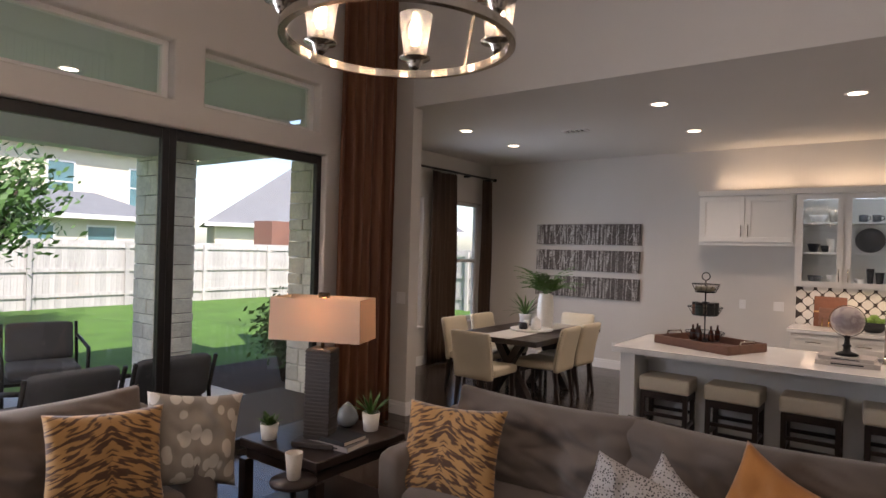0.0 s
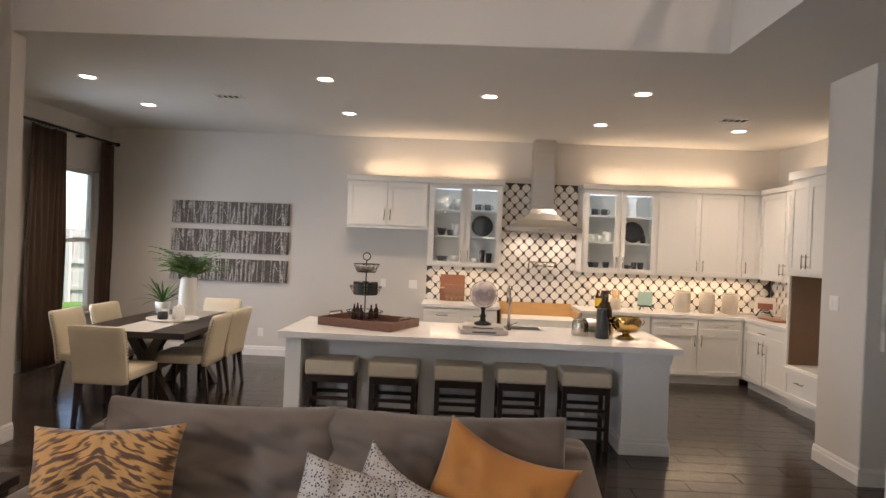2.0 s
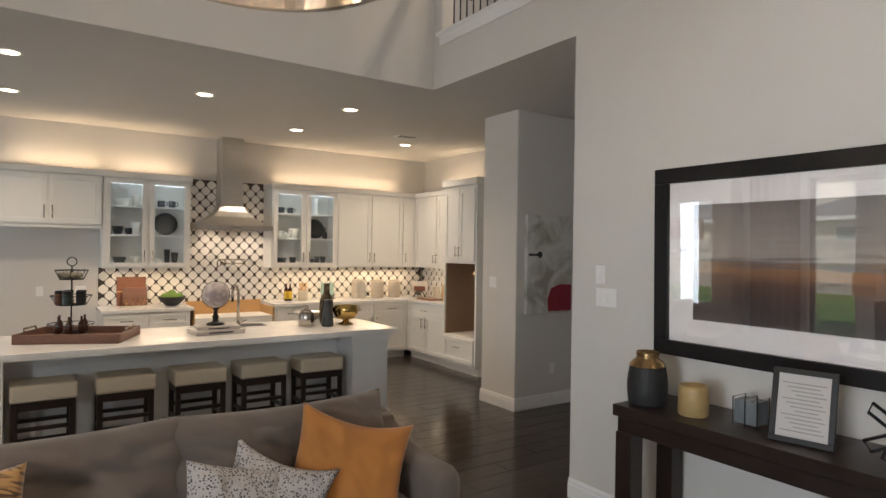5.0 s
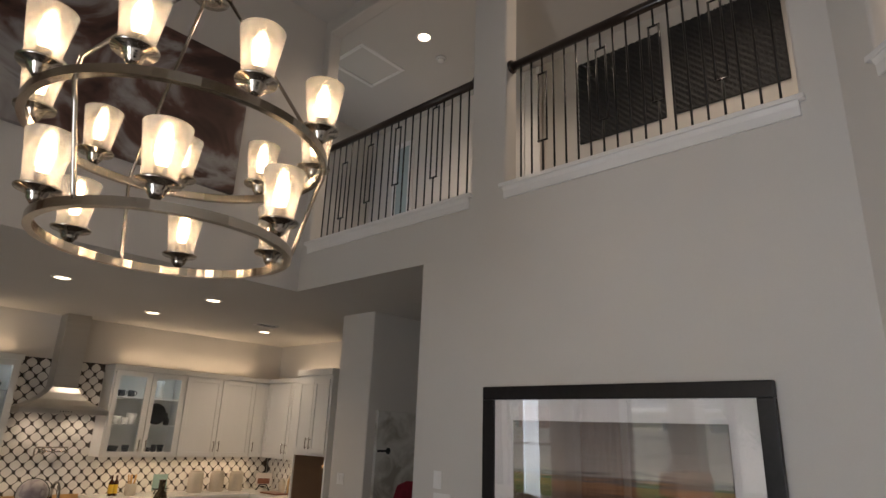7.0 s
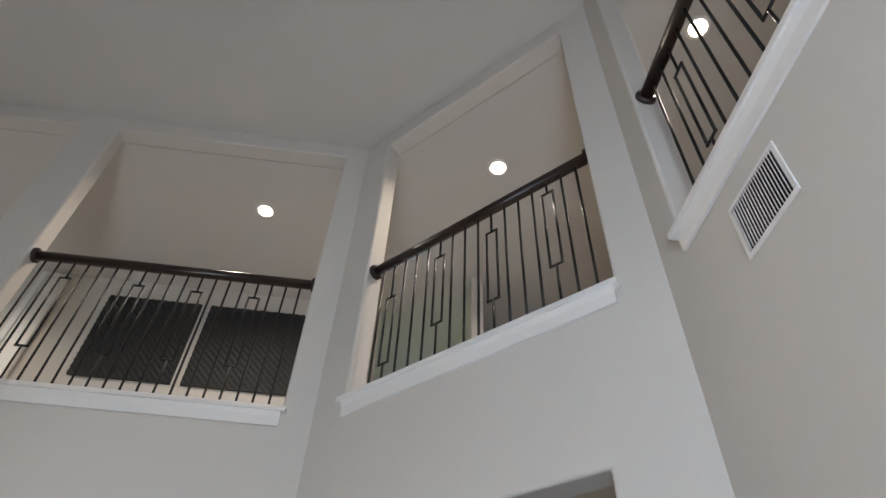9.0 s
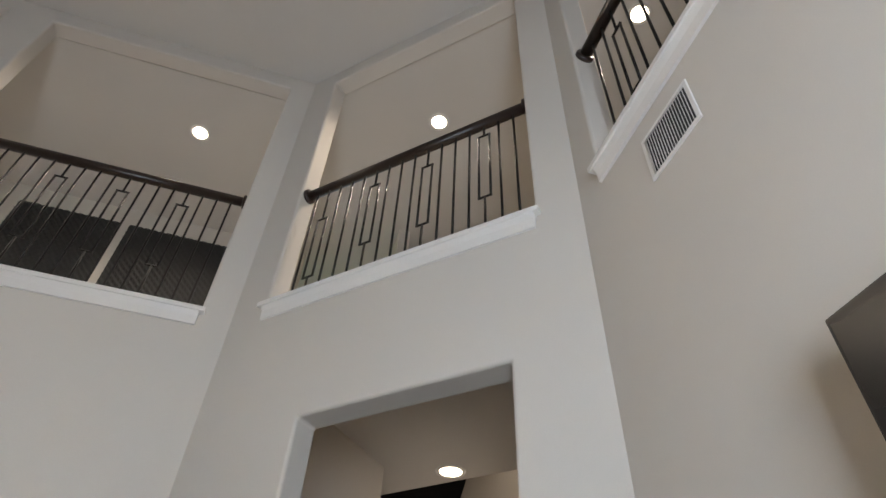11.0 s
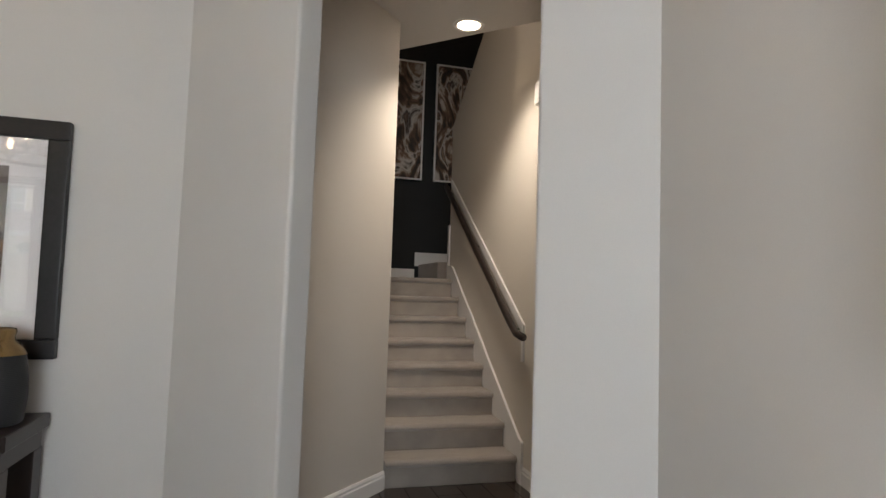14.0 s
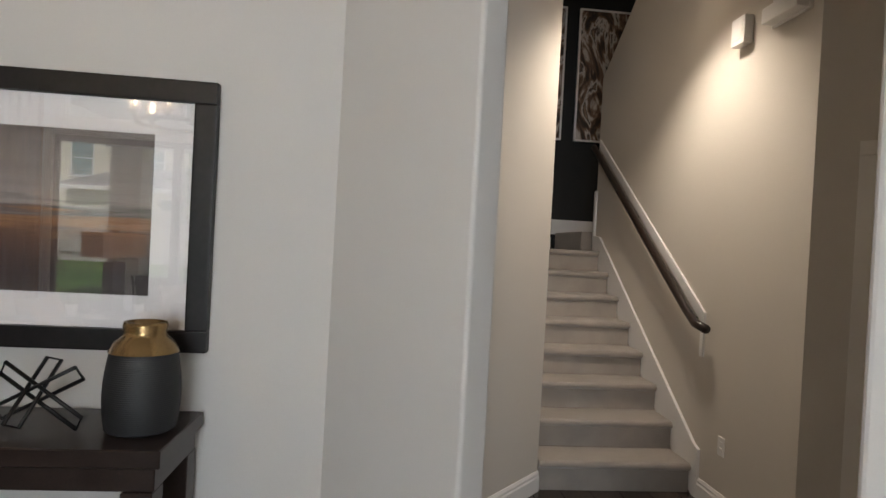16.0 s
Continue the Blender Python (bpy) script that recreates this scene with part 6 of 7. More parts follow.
def succulent(at, r, h, leaves, length, width, pot_mt, label, droop=0.3, pot_r=0.055, pot_h=0.10):
    p = thing("potted_plant", label, "plant", at, 0)
    part("pot", lathe(bmesh.new(), [(pot_r * 0.72, 0), (pot_r * 0.8, 0.004), (pot_r, pot_h), (pot_r * 0.93, pot_h), (pot_r * 0.88, pot_h * 0.8), (0.002, pot_h * 0.8)], 22, close=False), pot_mt, p)
    rnd = random.Random(int(1000 * at[0]))
    bm = bmesh.new()
    for k in range(leaves):
        a = k * 2.4 + rnd.uniform(-0.2, 0.2)
        lift = 0.35 + 0.6 * (k / leaves) + rnd.uniform(-0.1, 0.1)
        L = length * rnd.uniform(0.75, 1.1)
        side = Vector((-math.sin(a), math.cos(a), 0))
        prev = None
        for i in range(6):
            t = i / 5
            rr = L * t * math.cos(lift * 1.35) + 0.004
            zz = pot_h * 0.85 + L * (t * math.sin(lift * 1.35) - droop * t * t * (1 - lift * 0.6))
            ww = width * (0.55 + 0.9 * t) * (1 - t ** 2.2) + 0.0006
            c = Vector((rr * math.cos(a), rr * math.sin(a), zz))
            cur = [bm.verts.new(c - side * ww), bm.verts.new(c + Vector((0, 0, -ww * 0.35))), bm.verts.new(c + side * ww)]
            if prev:
                bm.faces.new((prev[0], prev[1], cur[1], cur[0]))
                bm.faces.new((prev[1], prev[2], cur[2], cur[1]))
            prev = cur
    part("leaves", bm, FOLIAGE, p, "pointed green leaves", True)
    return p


succulent((-1.46, 1.93, 0.551), 0.05, 0.1, 26, 0.10, 0.014, CERAMIC, "small leafy succulent in a cream pot", 0.2, 0.055, 0.095)
succulent((-1.13, 2.46, 0.551), 0.05, 0.1, 26, 0.19, 0.011, CERAMIC, "spiky green succulent in a white pot", 0.25, 0.058, 0.115)
GREYGLASS = surface("smoked_glass", (0.16, 0.18, 0.19), 0.12, grain=12, vary=0.3, bump=0.2, spec=0.8)
solid("ornament", lathe(bmesh.new(), [(0.03, 0), (0.06, 0.02), (0.075, 0.06), (0.055, 0.11), (0.02, 0.15), (0.004, 0.16)], 20, (-1.30, 2.42, 0.551)), GREYGLASS, "smoky glass teardrop ornament on the corner table", "ornament")
pt = thing("pedestal_table", "small drink table beside the sofa arm", "side table", (-0.98, 1.72, 0))
part("base", lathe(bmesh.new(), [(0.13, 0), (0.13, 0.015), (0.02, 0.03), (0.016, 0.47)], 22), IRON, pt)
part("tabletop", lathe(bmesh.new(), [(0.002, 0.47), (0.12, 0.47), (0.122, 0.482), (0.12, 0.49), (0.002, 0.49)], 26), ESPRESSO, pt)
solid("cup_vase", lathe(bmesh.new(), [(0.03, 0), (0.034, 0.01), (0.047, 0.14), (0.043, 0.14), (0.028, 0.02), (0.002, 0.015)], 22, (-0.98, 1.72, 0.491), False), STONEW, "tapered taupe ceramic tumbler", "tumbler")

# framed landscape over the console
PAPER = surface("mat_board", (0.52, 0.49, 0.47), 0.8, grain=150, vary=0.02, bump=0.03)
DUNE = None
m_, n_, l_, b_ = nodes_of("landscape_print")
tc_, sp_, t_, mp_, ad_, r_ = n_.new("ShaderNodeTexCoord"), n_.new("ShaderNodeSeparateXYZ"), n_.new("ShaderNodeTexNoise"), n_.new("ShaderNodeMapping"), n_.new("ShaderNodeMath"), n_.new("ShaderNodeValToRGB")
mp_.inputs["Scale"].default_value = (1, 1.2, 26)
t_.inputs["Scale"].default_value, t_.inputs["Detail"].default_value = 2.2, 5
ad_.operation = "MULTIPLY_ADD"
ad_.inputs[1].default_value = 0.16
l_.new(tc_.outputs["Object"], mp_.inputs[0])
l_.new(tc_.outputs["Object"], sp_.inputs[0])
l_.new(mp_.outputs[0], t_.inputs["Vector"])
l_.new(t_.outputs[0], ad_.inputs[0])
l_.new(sp_.outputs[2], ad_.inputs[2])
mr_ = n_.new("ShaderNodeMapRange")
mr_.inputs[1].default_value, mr_.inputs[2].default_value = 0.20, 0.95
l_.new(ad_.outputs[0], mr_.inputs[0])
l_.new(mr_.outputs[0], r_.inputs[0])
els = r_.color_ramp.elements
for _ in range(6):
    els.new(0.5)
for e, (at, c) in zip(els, ((0.0, (0.055, 0.042, 0.038)), (0.22, (0.020, 0.013, 0.012)), (0.42, (0.060, 0.026, 0.014)), (0.50, (0.19, 0.085, 0.03)), (0.55, (0.06, 0.05, 0.048)), (0.60, (0.22, 0.185, 0.16)), (0.74, (0.17, 0.14, 0.12)), (1.0, (0.105, 0.088, 0.078)))):
    e.position, e.color = at, (*c, 1)
l_.new(r_.outputs[0], b_.inputs["Base Color"])
b_.inputs["Roughness"].default_value = 0.7
DUNE = m_
AY0, AY1, AZ0, AZ1 = 0.11, 1.91, 1.10, 2.16
fa = thing("framed_picture", "large brown landscape print in a wide black frame behind glass", "picture", (EX - 0.002, (AY0 + AY1) / 2, AZ0))
fa.matrix_basis = pose(EX - 0.022, (AY0 + AY1) / 2, AZ0, 0, -0.8, 0.7)
H, V, FW = (AY1 - AY0) / 2, AZ1 - AZ0, 0.085
for nm, b in (("frame_rail", (-0.035, 0.015, -H, H, V - FW, V)), ("frame_rail", (-0.035, 0.015, -H, H, 0, FW)), ("frame_stile", (-0.035, 0.015, -H, -H + FW, FW, V - FW)), ("frame_stile", (-0.035, 0.015, H - FW, H, FW, V - FW))):
    part(nm, blk(*b, bevel=0.008, seg=2), BLACKWOOD, fa)
part("mat", blk(-0.004, 0.0, -H + FW, H - FW, FW, V - FW), PAPER, fa, "off-white mat board")
part("print", blk(-0.008, -0.0045, -H + FW + 0.15, H - FW - 0.15, FW + 0.13, V - FW - 0.13), DUNE, fa, "blurred brown landscape print")
p = part("glazing", blk(-0.018, -0.014, -H + FW - 0.003, H - FW + 0.003, FW - 0.003, V - FW + 0.003), PICTUREGLASS, fa, "reflective picture glass")
p.visible_shadow = False

# console under it
cn = thing("console_table", "long espresso wood console table", "console table", (2.67, 0.98, 0))
part("tabletop", blk(-0.23, 0.23, -0.87, 0.87, 0.81, 0.87, 0.004, 1), ESPRESSO, cn)
part("apron", blk(-0.21, 0.21, -0.85, 0.85, 0.73, 0.8095, 0.003, 1), ESPRESSO, cn)
for sx in (-1, 1):
    for sy in (-1, 1):
        part("leg", blk(sx * 0.175 - 0.05, sx * 0.175 + 0.05, sy * 0.80 - 0.05, sy * 0.80 + 0.05, 0.0, 0.7295, 0.003, 1), ESPRESSO, cn)


def banded_vase(at, r, h):
    v = thing("vase", "matte black ribbed vase with antique gold neck", "vase", at, 0, "console vases")
    prof = [(r * 0.80, 0), (r * 0.86, 0.004)]
    k = 0
    z = 0.01
    while z < h * 0.70:
        u = z / (h * 0.7)
        rr = r * (0.88 + 0.13 * math.sin(math.pi * min(1, u * 0.9 + 0.08)))
        prof += [(rr, z), (rr + 0.0015, z + 0.003), (rr, z + 0.006)]
        z += 0.007
    part("body", lathe(bmesh.new(), prof + [(r * 0.93, h * 0.72)], 36), MATTEBLACK, v)
    part("neck", lathe(bmesh.new(), [(r * 0.93, h * 0.721), (r * 0.80, h * 0.80), (r * 0.58, h * 0.86), (r * 0.55, h * 0.90), (r * 0.59, h * 0.955), (r * 0.56, h * 0.99), (r * 0.5, h * 0.99), (r * 0.5, h * 0.9), (0.002, h * 0.88)], 36, close=False), BRONZE_GOLD, v, "antique gold glazed neck")
    return v


BRONZE_GOLD = surface("antique_gold_glaze", (0.34, 0.22, 0.10), 0.24, metal=0.9, grain=14, vary=0.4, bump=0.06)
banded_vase((2.66, 0.255, 0.87), 0.125, 0.385)
banded_vase((2.60, 1.75, 0.87), 0.103, 0.285)
CANDLE = surface("ochre_glass", (0.42, 0.29, 0.13), 0.4, grain=20, vary=0.2, bump=0.05)
solid("candle_jar", lathe(bmesh.new(), [(0.068, 0), (0.074, 0.008), (0.072, 0.13), (0.067, 0.15), (0.060, 0.15), (0.06, 0.12), (0.002, 0.12)], 26, (2.62, 1.49, 0.87), False), CANDLE, "ochre ribbed candle jar on the console", "candle")
cb_ = thing("coaster_box", "smoked glass box in a dark wire holder", "box", (2.70, 1.24, 0.87), 0)
part("box", blk(-0.05, 0.05, -0.055, 0.055, 0.01, 0.12), GREYGLASS, cb_)
for y in (-0.058, 0.0, 0.058):
    part("wire", tube(bmesh.new(), [(-0.055, y, 0.0), (-0.055, y, 0.13), (0.055, y, 0.13), (0.055, y, 0.0)], 0.003, 5), IRON, cb_)
pf2 = thing("photo_frame", "small black tabletop frame with a printed notice", "frame", (2.58, 0.96, 0.87))
pf2.matrix_basis = pose(2.58, 0.96, 0.87, 0, 14, 12)
for b in ((-0.008, 0.008, -0.125, 0.125, 0.295, 0.32), (-0.008, 0.008, -0.125, 0.125, 0.0, 0.025), (-0.008, 0.008, -0.125, -0.10, 0.025, 0.295), (-0.008, 0.008, 0.10, 0.125, 0.025, 0.295)):
    part("frame", blk(*b, bevel=0.002, seg=1), BLACKWOOD, pf2)
part("sheet", blk(-0.003, 0.003, -0.10, 0.10, 0.025, 0.295), PAPER, pf2, "white printed sheet")
INK = surface("grey_ink", (0.30, 0.29, 0.29), 0.8, grain=50, vary=0.1)
for k in range(13):
    part("text_line", blk(-0.0042, -0.003, -0.085 + 0.012 * (k % 3), 0.085 - 0.018 * ((k * 7) % 4), 0.05 + k * 0.017, 0.055 + k * 0.017), INK, pf2, "unreadable grey line of print")
part("strut", blk(0.008, 0.014, -0.02, 0.02, 0.0, 0.2), BLACKWOOD, pf2)
jk = thing("sculpture", "black metal open-bar jack sculpture", "sculpture", (2.66, 0.60, 0.87))


def open_bar(p, q, w):
    """A long flat loop of square bar between two points."""
    p, q = Vector(p), Vector(q)
    d = (q - p).normalized()
    s = d.cross(Vector((1, 0, 0.2))).normalized() * w
    return tube(bmesh.new(), [p + s, q + s, q - s, p - s], 0.0075, 5, True)


part("bar", open_bar((-0.05, -0.16, 0.03), (0.05, 0.15, 0.19), 0.024), IRON, jk)
part("bar", open_bar((0.05, 0.16, 0.03), (-0.04, -0.15, 0.20), 0.024), IRON, jk)
part("bar", open_bar((-0.10, 0.03, 0.03), (0.09, 0.0, 0.22), 0.024), IRON, jk)

# television
tv = thing("television", "large black wall-mounted television on a tilting bracket", "television", (-0.34, SY + 0.03, 1.34))
part("bezel", blk(-0.81, 0.81, 0.04, 0.075, 0, 0.87, 0.006, 2), BLACKFRAME, tv)
part("screen", blk(-0.80, 0.80, 0.075, 0.078, 0.012, 0.858), SCREEN, tv, "glossy dark screen")
part("bracket", blk(-0.2, 0.2, -0.029, 0.04, 0.25, 0.6), IRON, tv)

# large canvas on the header wall
BIGART = streaks("large_abstract", [(0.36, (0.045, 0.022, 0.018)), (0.46, (0.13, 0.065, 0.05)), (0.53, (0.30, 0.27, 0.26)), (0.60, (0.40, 0.38, 0.37)), (0.68, (0.09, 0.045, 0.035))], 0.75, (1.0, 1, 1.5), distortion=2.2, detail=9, bump=0.05)
ba = thing("large_painting", "huge maroon and grey abstract canvas high on the wall", "painting", (1.0, NY, 3.92))
part("canvas", blk(-1.08, 1.08, -0.06, -0.002, 0, 1.36, 0.006, 1), BIGART, ba)


# ---- dining room ----
BIRCH = None
m_, n_, l_, b_ = nodes_of("birch_print")
tc_, mp_, t_, r_ = n_.new("ShaderNodeTexCoord"), n_.new("ShaderNodeMapping"), n_.new("ShaderNodeTexNoise"), n_.new("ShaderNodeValToRGB")
mp_.inputs["Scale"].default_value = (1, 1, 0.07)
t_.inputs["Scale"].default_value, t_.inputs["Detail"].default_value, t_.inputs["Distortion"].default_value = 17, 1.0, 0.15
l_.new(tc_.outputs["Object"], mp_.inputs[0])
l_.new(mp_.outputs[0], t_.inputs["Vector"])
els = r_.color_ramp.elements
for _ in range(3):
    els.new(0.5)
for e, (at, c) in zip(els, ((0.0, (0.075, 0.058, 0.048)), (0.46, (0.10, 0.082, 0.07)), (0.50, (0.28, 0.25, 0.23)), (0.56, (0.50, 0.47, 0.44)), (0.62, (0.10, 0.08, 0.07)))):
    e.position, e.color = at, (*c, 1)
l_.new(t_.outputs[0], r_.inputs[0])
sp_ = n_.new("ShaderNodeTexNoise")
mp2_ = n_.new("ShaderNodeMapping")
mp2_.inputs["Scale"].default_value = (14, 14, 40)
l_.new(tc_.outputs["Object"], mp2_.inputs[0])
l_.new(mp2_.outputs[0], sp_.inputs["Vector"])
sp_.inputs["Scale"].default_value = 2.0
rr_ = n_.new("ShaderNodeValToRGB")
rr_.color_ramp.elements[0].position, rr_.color_ramp.elements[0].color = 0.40, (0.35, 0.32, 0.30, 1)
rr_.color_ramp.elements[1].position, rr_.color_ramp.elements[1].color = 0.50, (1, 1, 1, 1)
l_.new(sp_.outputs[0], rr_.inputs[0])
mm_ = n_.new("ShaderNodeMix")
mm_.data_type, mm_.blend_type = "RGBA", "MULTIPLY"
mm_.inputs[0].default_value = 1.0
l_.new(r_.outputs[0], mm_.inputs[6])
l_.new(rr_.outputs[0], mm_.inputs[7])
l_.new(mm_.outputs[2], b_.inputs["Base Color"])
b_.inputs["Roughness"].default_value = 0.6
BIRCH = m_
BRANCH = surface("pale_paint_branch", (0.46, 0.43, 0.40), 0.6, grain=40, vary=0.15)
rnd = random.Random(4)
for z0, z1 in ((1.845, 2.157), (1.441, 1.759), (1.037, 1.352)):
    pn = thing("birch_painting", "long birch-forest print on a wrapped canvas", "painting", (-2.25, BY, z0), 0, "birch panels")
    part("canvas", blk(-0.835, 0.835, -0.045, -0.002, 0, z1 - z0, 0.004, 1), BIRCH, pn)
    for k in range(13):
        x = rnd.uniform(-0.76, 0.76)
        s = rnd.choice((-1, 1))
        h = z1 - z0
        zz = rnd.uniform(0.25, 0.75) * h
        part("painted_branch", tube(bmesh.new(), [(x, -0.0455, zz), (x + s * 0.03, -0.0455, zz + 0.04), (x + s * 0.055, -0.0455, min(h - 0.02, zz + 0.11))], 0.0035, 4), BRANCH, pn)

before = set(scene.objects.keys())
dt = thing("dining_table", "dark espresso wood trestle dining table", "dining table", (-2.06, 6.05, 0))
part("tabletop", blk(-0.53, 0.53, -0.88, 0.88, 0.70, 0.76, 0.006, 1), ESPRESSO, dt)
for y in (-0.5, 0.5):
    bm = bmesh.new()
    for s in (-1, 1):
        prism_pts = [(s * 0.30, 0.0), (s * 0.20, 0.0), (-s * 0.22, 0.70), (-s * 0.12, 0.70)]
        rows = [[bm.verts.new((x, y + d, z)) for x, z in prism_pts] for d in (-0.05 + 0.003 * s, 0.05 + 0.003 * s)]
        for i in range(4):
            bm.faces.new((rows[0][i], rows[0][(i + 1) % 4], rows[1][(i + 1) % 4], rows[1][i]))
        bm.faces.new(rows[0])
        bm.faces.new(rows[1][::-1])
    bmesh.ops.recalc_face_normals(bm, faces=bm.faces)
    part("trestle", bm, ESPRESSO, dt)
part("stretcher", blk(-0.04, 0.04, -0.45, 0.45, 0.30, 0.38), ESPRESSO, dt)
LINEN = surface("linen", (0.55, 0.52, 0.48), 0.9, grain=300, vary=0.08, bump=0.2)
solid("table_runner", blk(-2.26, -1.86, 5.17, 6.93, 0.7605, 0.7625), LINEN, "off-white linen runner along the table", "table runner")

dc = thing("dining_chair", "cream leather dining chair with nailhead trim and dark legs", "chair", (0, 0, 0), 0, "chairs round the table")
part("seat", soft_block(-0.24, 0.24, -0.24, 0.26, 0.38, 0.48, 0.035, 2, 0.004), LEATHER, dc, "cream leather seat", True)
bm = soft_block(-0.24, 0.24, -0.30, -0.225, 0.36, 0.87, 0.03, 4, 0.003)
for v in bm.verts:
    v.co.y -= 0.09 * max(0, (v.co.z - 0.42) / 0.45) ** 1.3
part("backrest", bm, LEATHER, dc, "cream leather curved back", True)
for sx in (-1, 1):
    for y, rake in ((-0.24, -0.06), (0.21, 0.0)):
        bm = bmesh.new()
        rows = [[bm.verts.new((sx * 0.20 + a * s, y + dy + b * s, z)) for a, b in ((-1, -1), (1, -1), (1, 1), (-1, 1))] for z, s, dy in ((0.0, 0.014, rake), (0.40, 0.024, 0.0))]
        for i in range(4):
            bm.faces.new((rows[0][i], rows[0][(i + 1) % 4], rows[1][(i + 1) % 4], rows[1][i]))
        bm.faces.new(rows[0][::-1])
        bm.faces.new(rows[1])
        part("leg", bm, ESPRESSO, dc)
NAIL = mesh_of("nailhead", lathe(bmesh.new(), [(0.007, 0), (0.005, 0.004), (0.001, 0.006)], 8), BRONZE)
for sx in (-1, 1):
    for k in range(15):
        z = 0.42 + k * 0.029
        y = -0.262 - 0.09 * max(0, (z - 0.42) / 0.45) ** 1.3
        share("nailhead", NAIL, dc, pose(sx * 0.240, y, z, 0, 90 * sx, 0))
first = True
for x, y, turn in ((-2.06, 5.06, 0), (-1.80, 5.86, 92), (-1.79, 6.42, 88), (-2.64, 5.72, -90), (-2.64, 6.36, -92), (-2.06, 7.08, 180)):
    m = pose(x, y, 0, 0, 0, turn)
    if first:
        dc.matrix_basis = m
        first = False
    else:
        copy_thing(dc, m)

# table setting
solid("round_tray", lathe(bmesh.new(), [(0.24, 0), (0.25, 0.004), (0.26, 0.022), (0.25, 0.022), (0.24, 0.01), (0.002, 0.009)], 36, (-2.04, 6.02, 0.7635), False), CERAMIC, "wide pale round tray on the table", "tray")
vz = thing("vase", "tall white ribbed ceramic vase with fern fronds", "vase", (-2.08, 6.46, 0.763))
prof = []
for k in range(46):
    u = k / 45
    r = 0.075 + 0.028 * math.sin(math.pi * u * 0.85 + 0.3) + 0.0025 * (k % 3 == 1)
    prof.append((r, 0.42 * u))
part("vase", lathe(bmesh.new(), prof + [(0.07, 0.42), (0.06, 0.36), (0.002, 0.34)], 30), CERAMIC, vz)
rnd = random.Random(9)
bm = bmesh.new()
for k in range(34):
    a = rnd.uniform(0, 2 * math.pi)
    L = rnd.uniform(0.30, 0.52)
    lift = rnd.uniform(0.55, 1.4)
    stem = []
    for i in range(9):
        t = i / 8
        stem.append(Vector((L * t * math.cos(a) * math.cos(lift * (1 - 0.5 * t)), L * t * math.sin(a) * math.cos(lift * (1 - 0.5 * t)), 0.40 + L * (t * math.sin(lift) * 1.45 - 0.55 * t * t))))
    tube(bm, stem, 0.002, 4)
    for i in range(2, 9):
        p = stem[i]
        d = (stem[i] - stem[i - 1]).normalized()
        side = d.cross(Vector((0, 0, 1))).normalized()
        for s in (-1, 1):
            ln = 0.13 * (1.15 - i / 9)
            tip = p + (side * s + d * 0.6) * ln + Vector((0, 0, -0.012))
            mid = p + (side * s + d * 0.2) * ln * 0.5
            w = d * 0.018
            bm.faces.new([bm.verts.new(q) for q in (p, mid - w, tip, mid + w)])
part("fern", bm, FOLIAGE, vz, "arching green fern fronds")
pl = succulent((-2.42, 6.56, 0.763), 0.05, 0.1, 26, 0.46, 0.014, CERAMIC, "spiky agave in a white pot on the table", 0.55, 0.085, 0.13)
jar = thing("storage_jar", "white lidded ceramic jar on the tray", "jar", (-1.98, 6.02, 0.774))
part("jar", lathe(bmesh.new(), [(0.055, 0), (0.06, 0.006), (0.06, 0.10), (0.05, 0.115)], 20), CERAMIC, jar)
part("lid", lathe(bmesh.new(), [(0.053, 0.115), (0.05, 0.13), (0.015, 0.14), (0.012, 0.16)], 20), CERAMIC, jar)
solid("candle_holder", lathe(bmesh.new(), [(0.045, 0), (0.05, 0.005), (0.05, 0.075), (0.045, 0.075), (0.045, 0.02), (0.002, 0.02)], 20, (-2.12, 5.96, 0.774), False), MATTEBLACK, "small black candle holder on the tray", "candle holder")
solid("candle", lathe(bmesh.new(), [(0.035, 0), (0.035, 0.085), (0.03, 0.09)], 18, (-2.16, 6.10, 0.774)), CERAMIC, "short white pillar candle on the tray", "candle")

moved(before, 0.06, 0.16)


# ---- outdoors ----
solid("ground", blk(-400, -4.34, -400, 400, -0.40, -0.10), GRASS, "sunlit green lawn", "lawn", "structure")
solid("ground_side", blk(-4.34, 400, 9.0, 400, -0.40, -0.10), GRASS, "green lawn", "lawn", "structure")
solid("ground_near", blk(-4.34, 400, -400, -5.3, -0.40, -0.10), GRASS, "green lawn", "lawn", "structure")
solid("patio", prism(bmesh.new(), [(-6.3, -5.2), (-2.94, -5.2), (-2.94, 4.35), (-4.34, 4.35), (-4.34, 3.9), (-6.3, 3.9)], -0.16, -0.02), CONCRETE, "pale concrete covered patio slab", "patio", "structure")
solid("flower_bed", blk(-6.3, -4.45, 3.95, 6.2, -0.10, -0.06, 0.02, 1), MULCH, "dark mulch flower bed", "flower bed", "structure")
solid("patio_ceiling", blk(-6.35, -2.935, -5.2, 4.35, 3.20, 3.35), PATIOCEIL, "painted panel patio ceiling", "ceiling", "structure")
solid("patio_beam", blk(-6.35, -6.05, -5.2, 4.35, 2.78, 3.199), PATIOCEIL, "painted patio beam", "beam", "structure")
solid("patio_beam", blk(-6.049, -4.34, 4.05, 4.35, 2.78, 3.199), PATIOCEIL, "painted patio end beam", "beam", "structure")
for y in (-2.6, -0.8, 1.0, 2.8):
    solid("patio_batten", blk(-6.04, -2.95, y - 0.02, y + 0.02, 3.185, 3.199), PATIOCEIL, "thin ceiling joint batten", "batten", "structure")
can_light(-4.3, 1.9, 3.199)
can_light(-4.3, -1.2, 3.199)


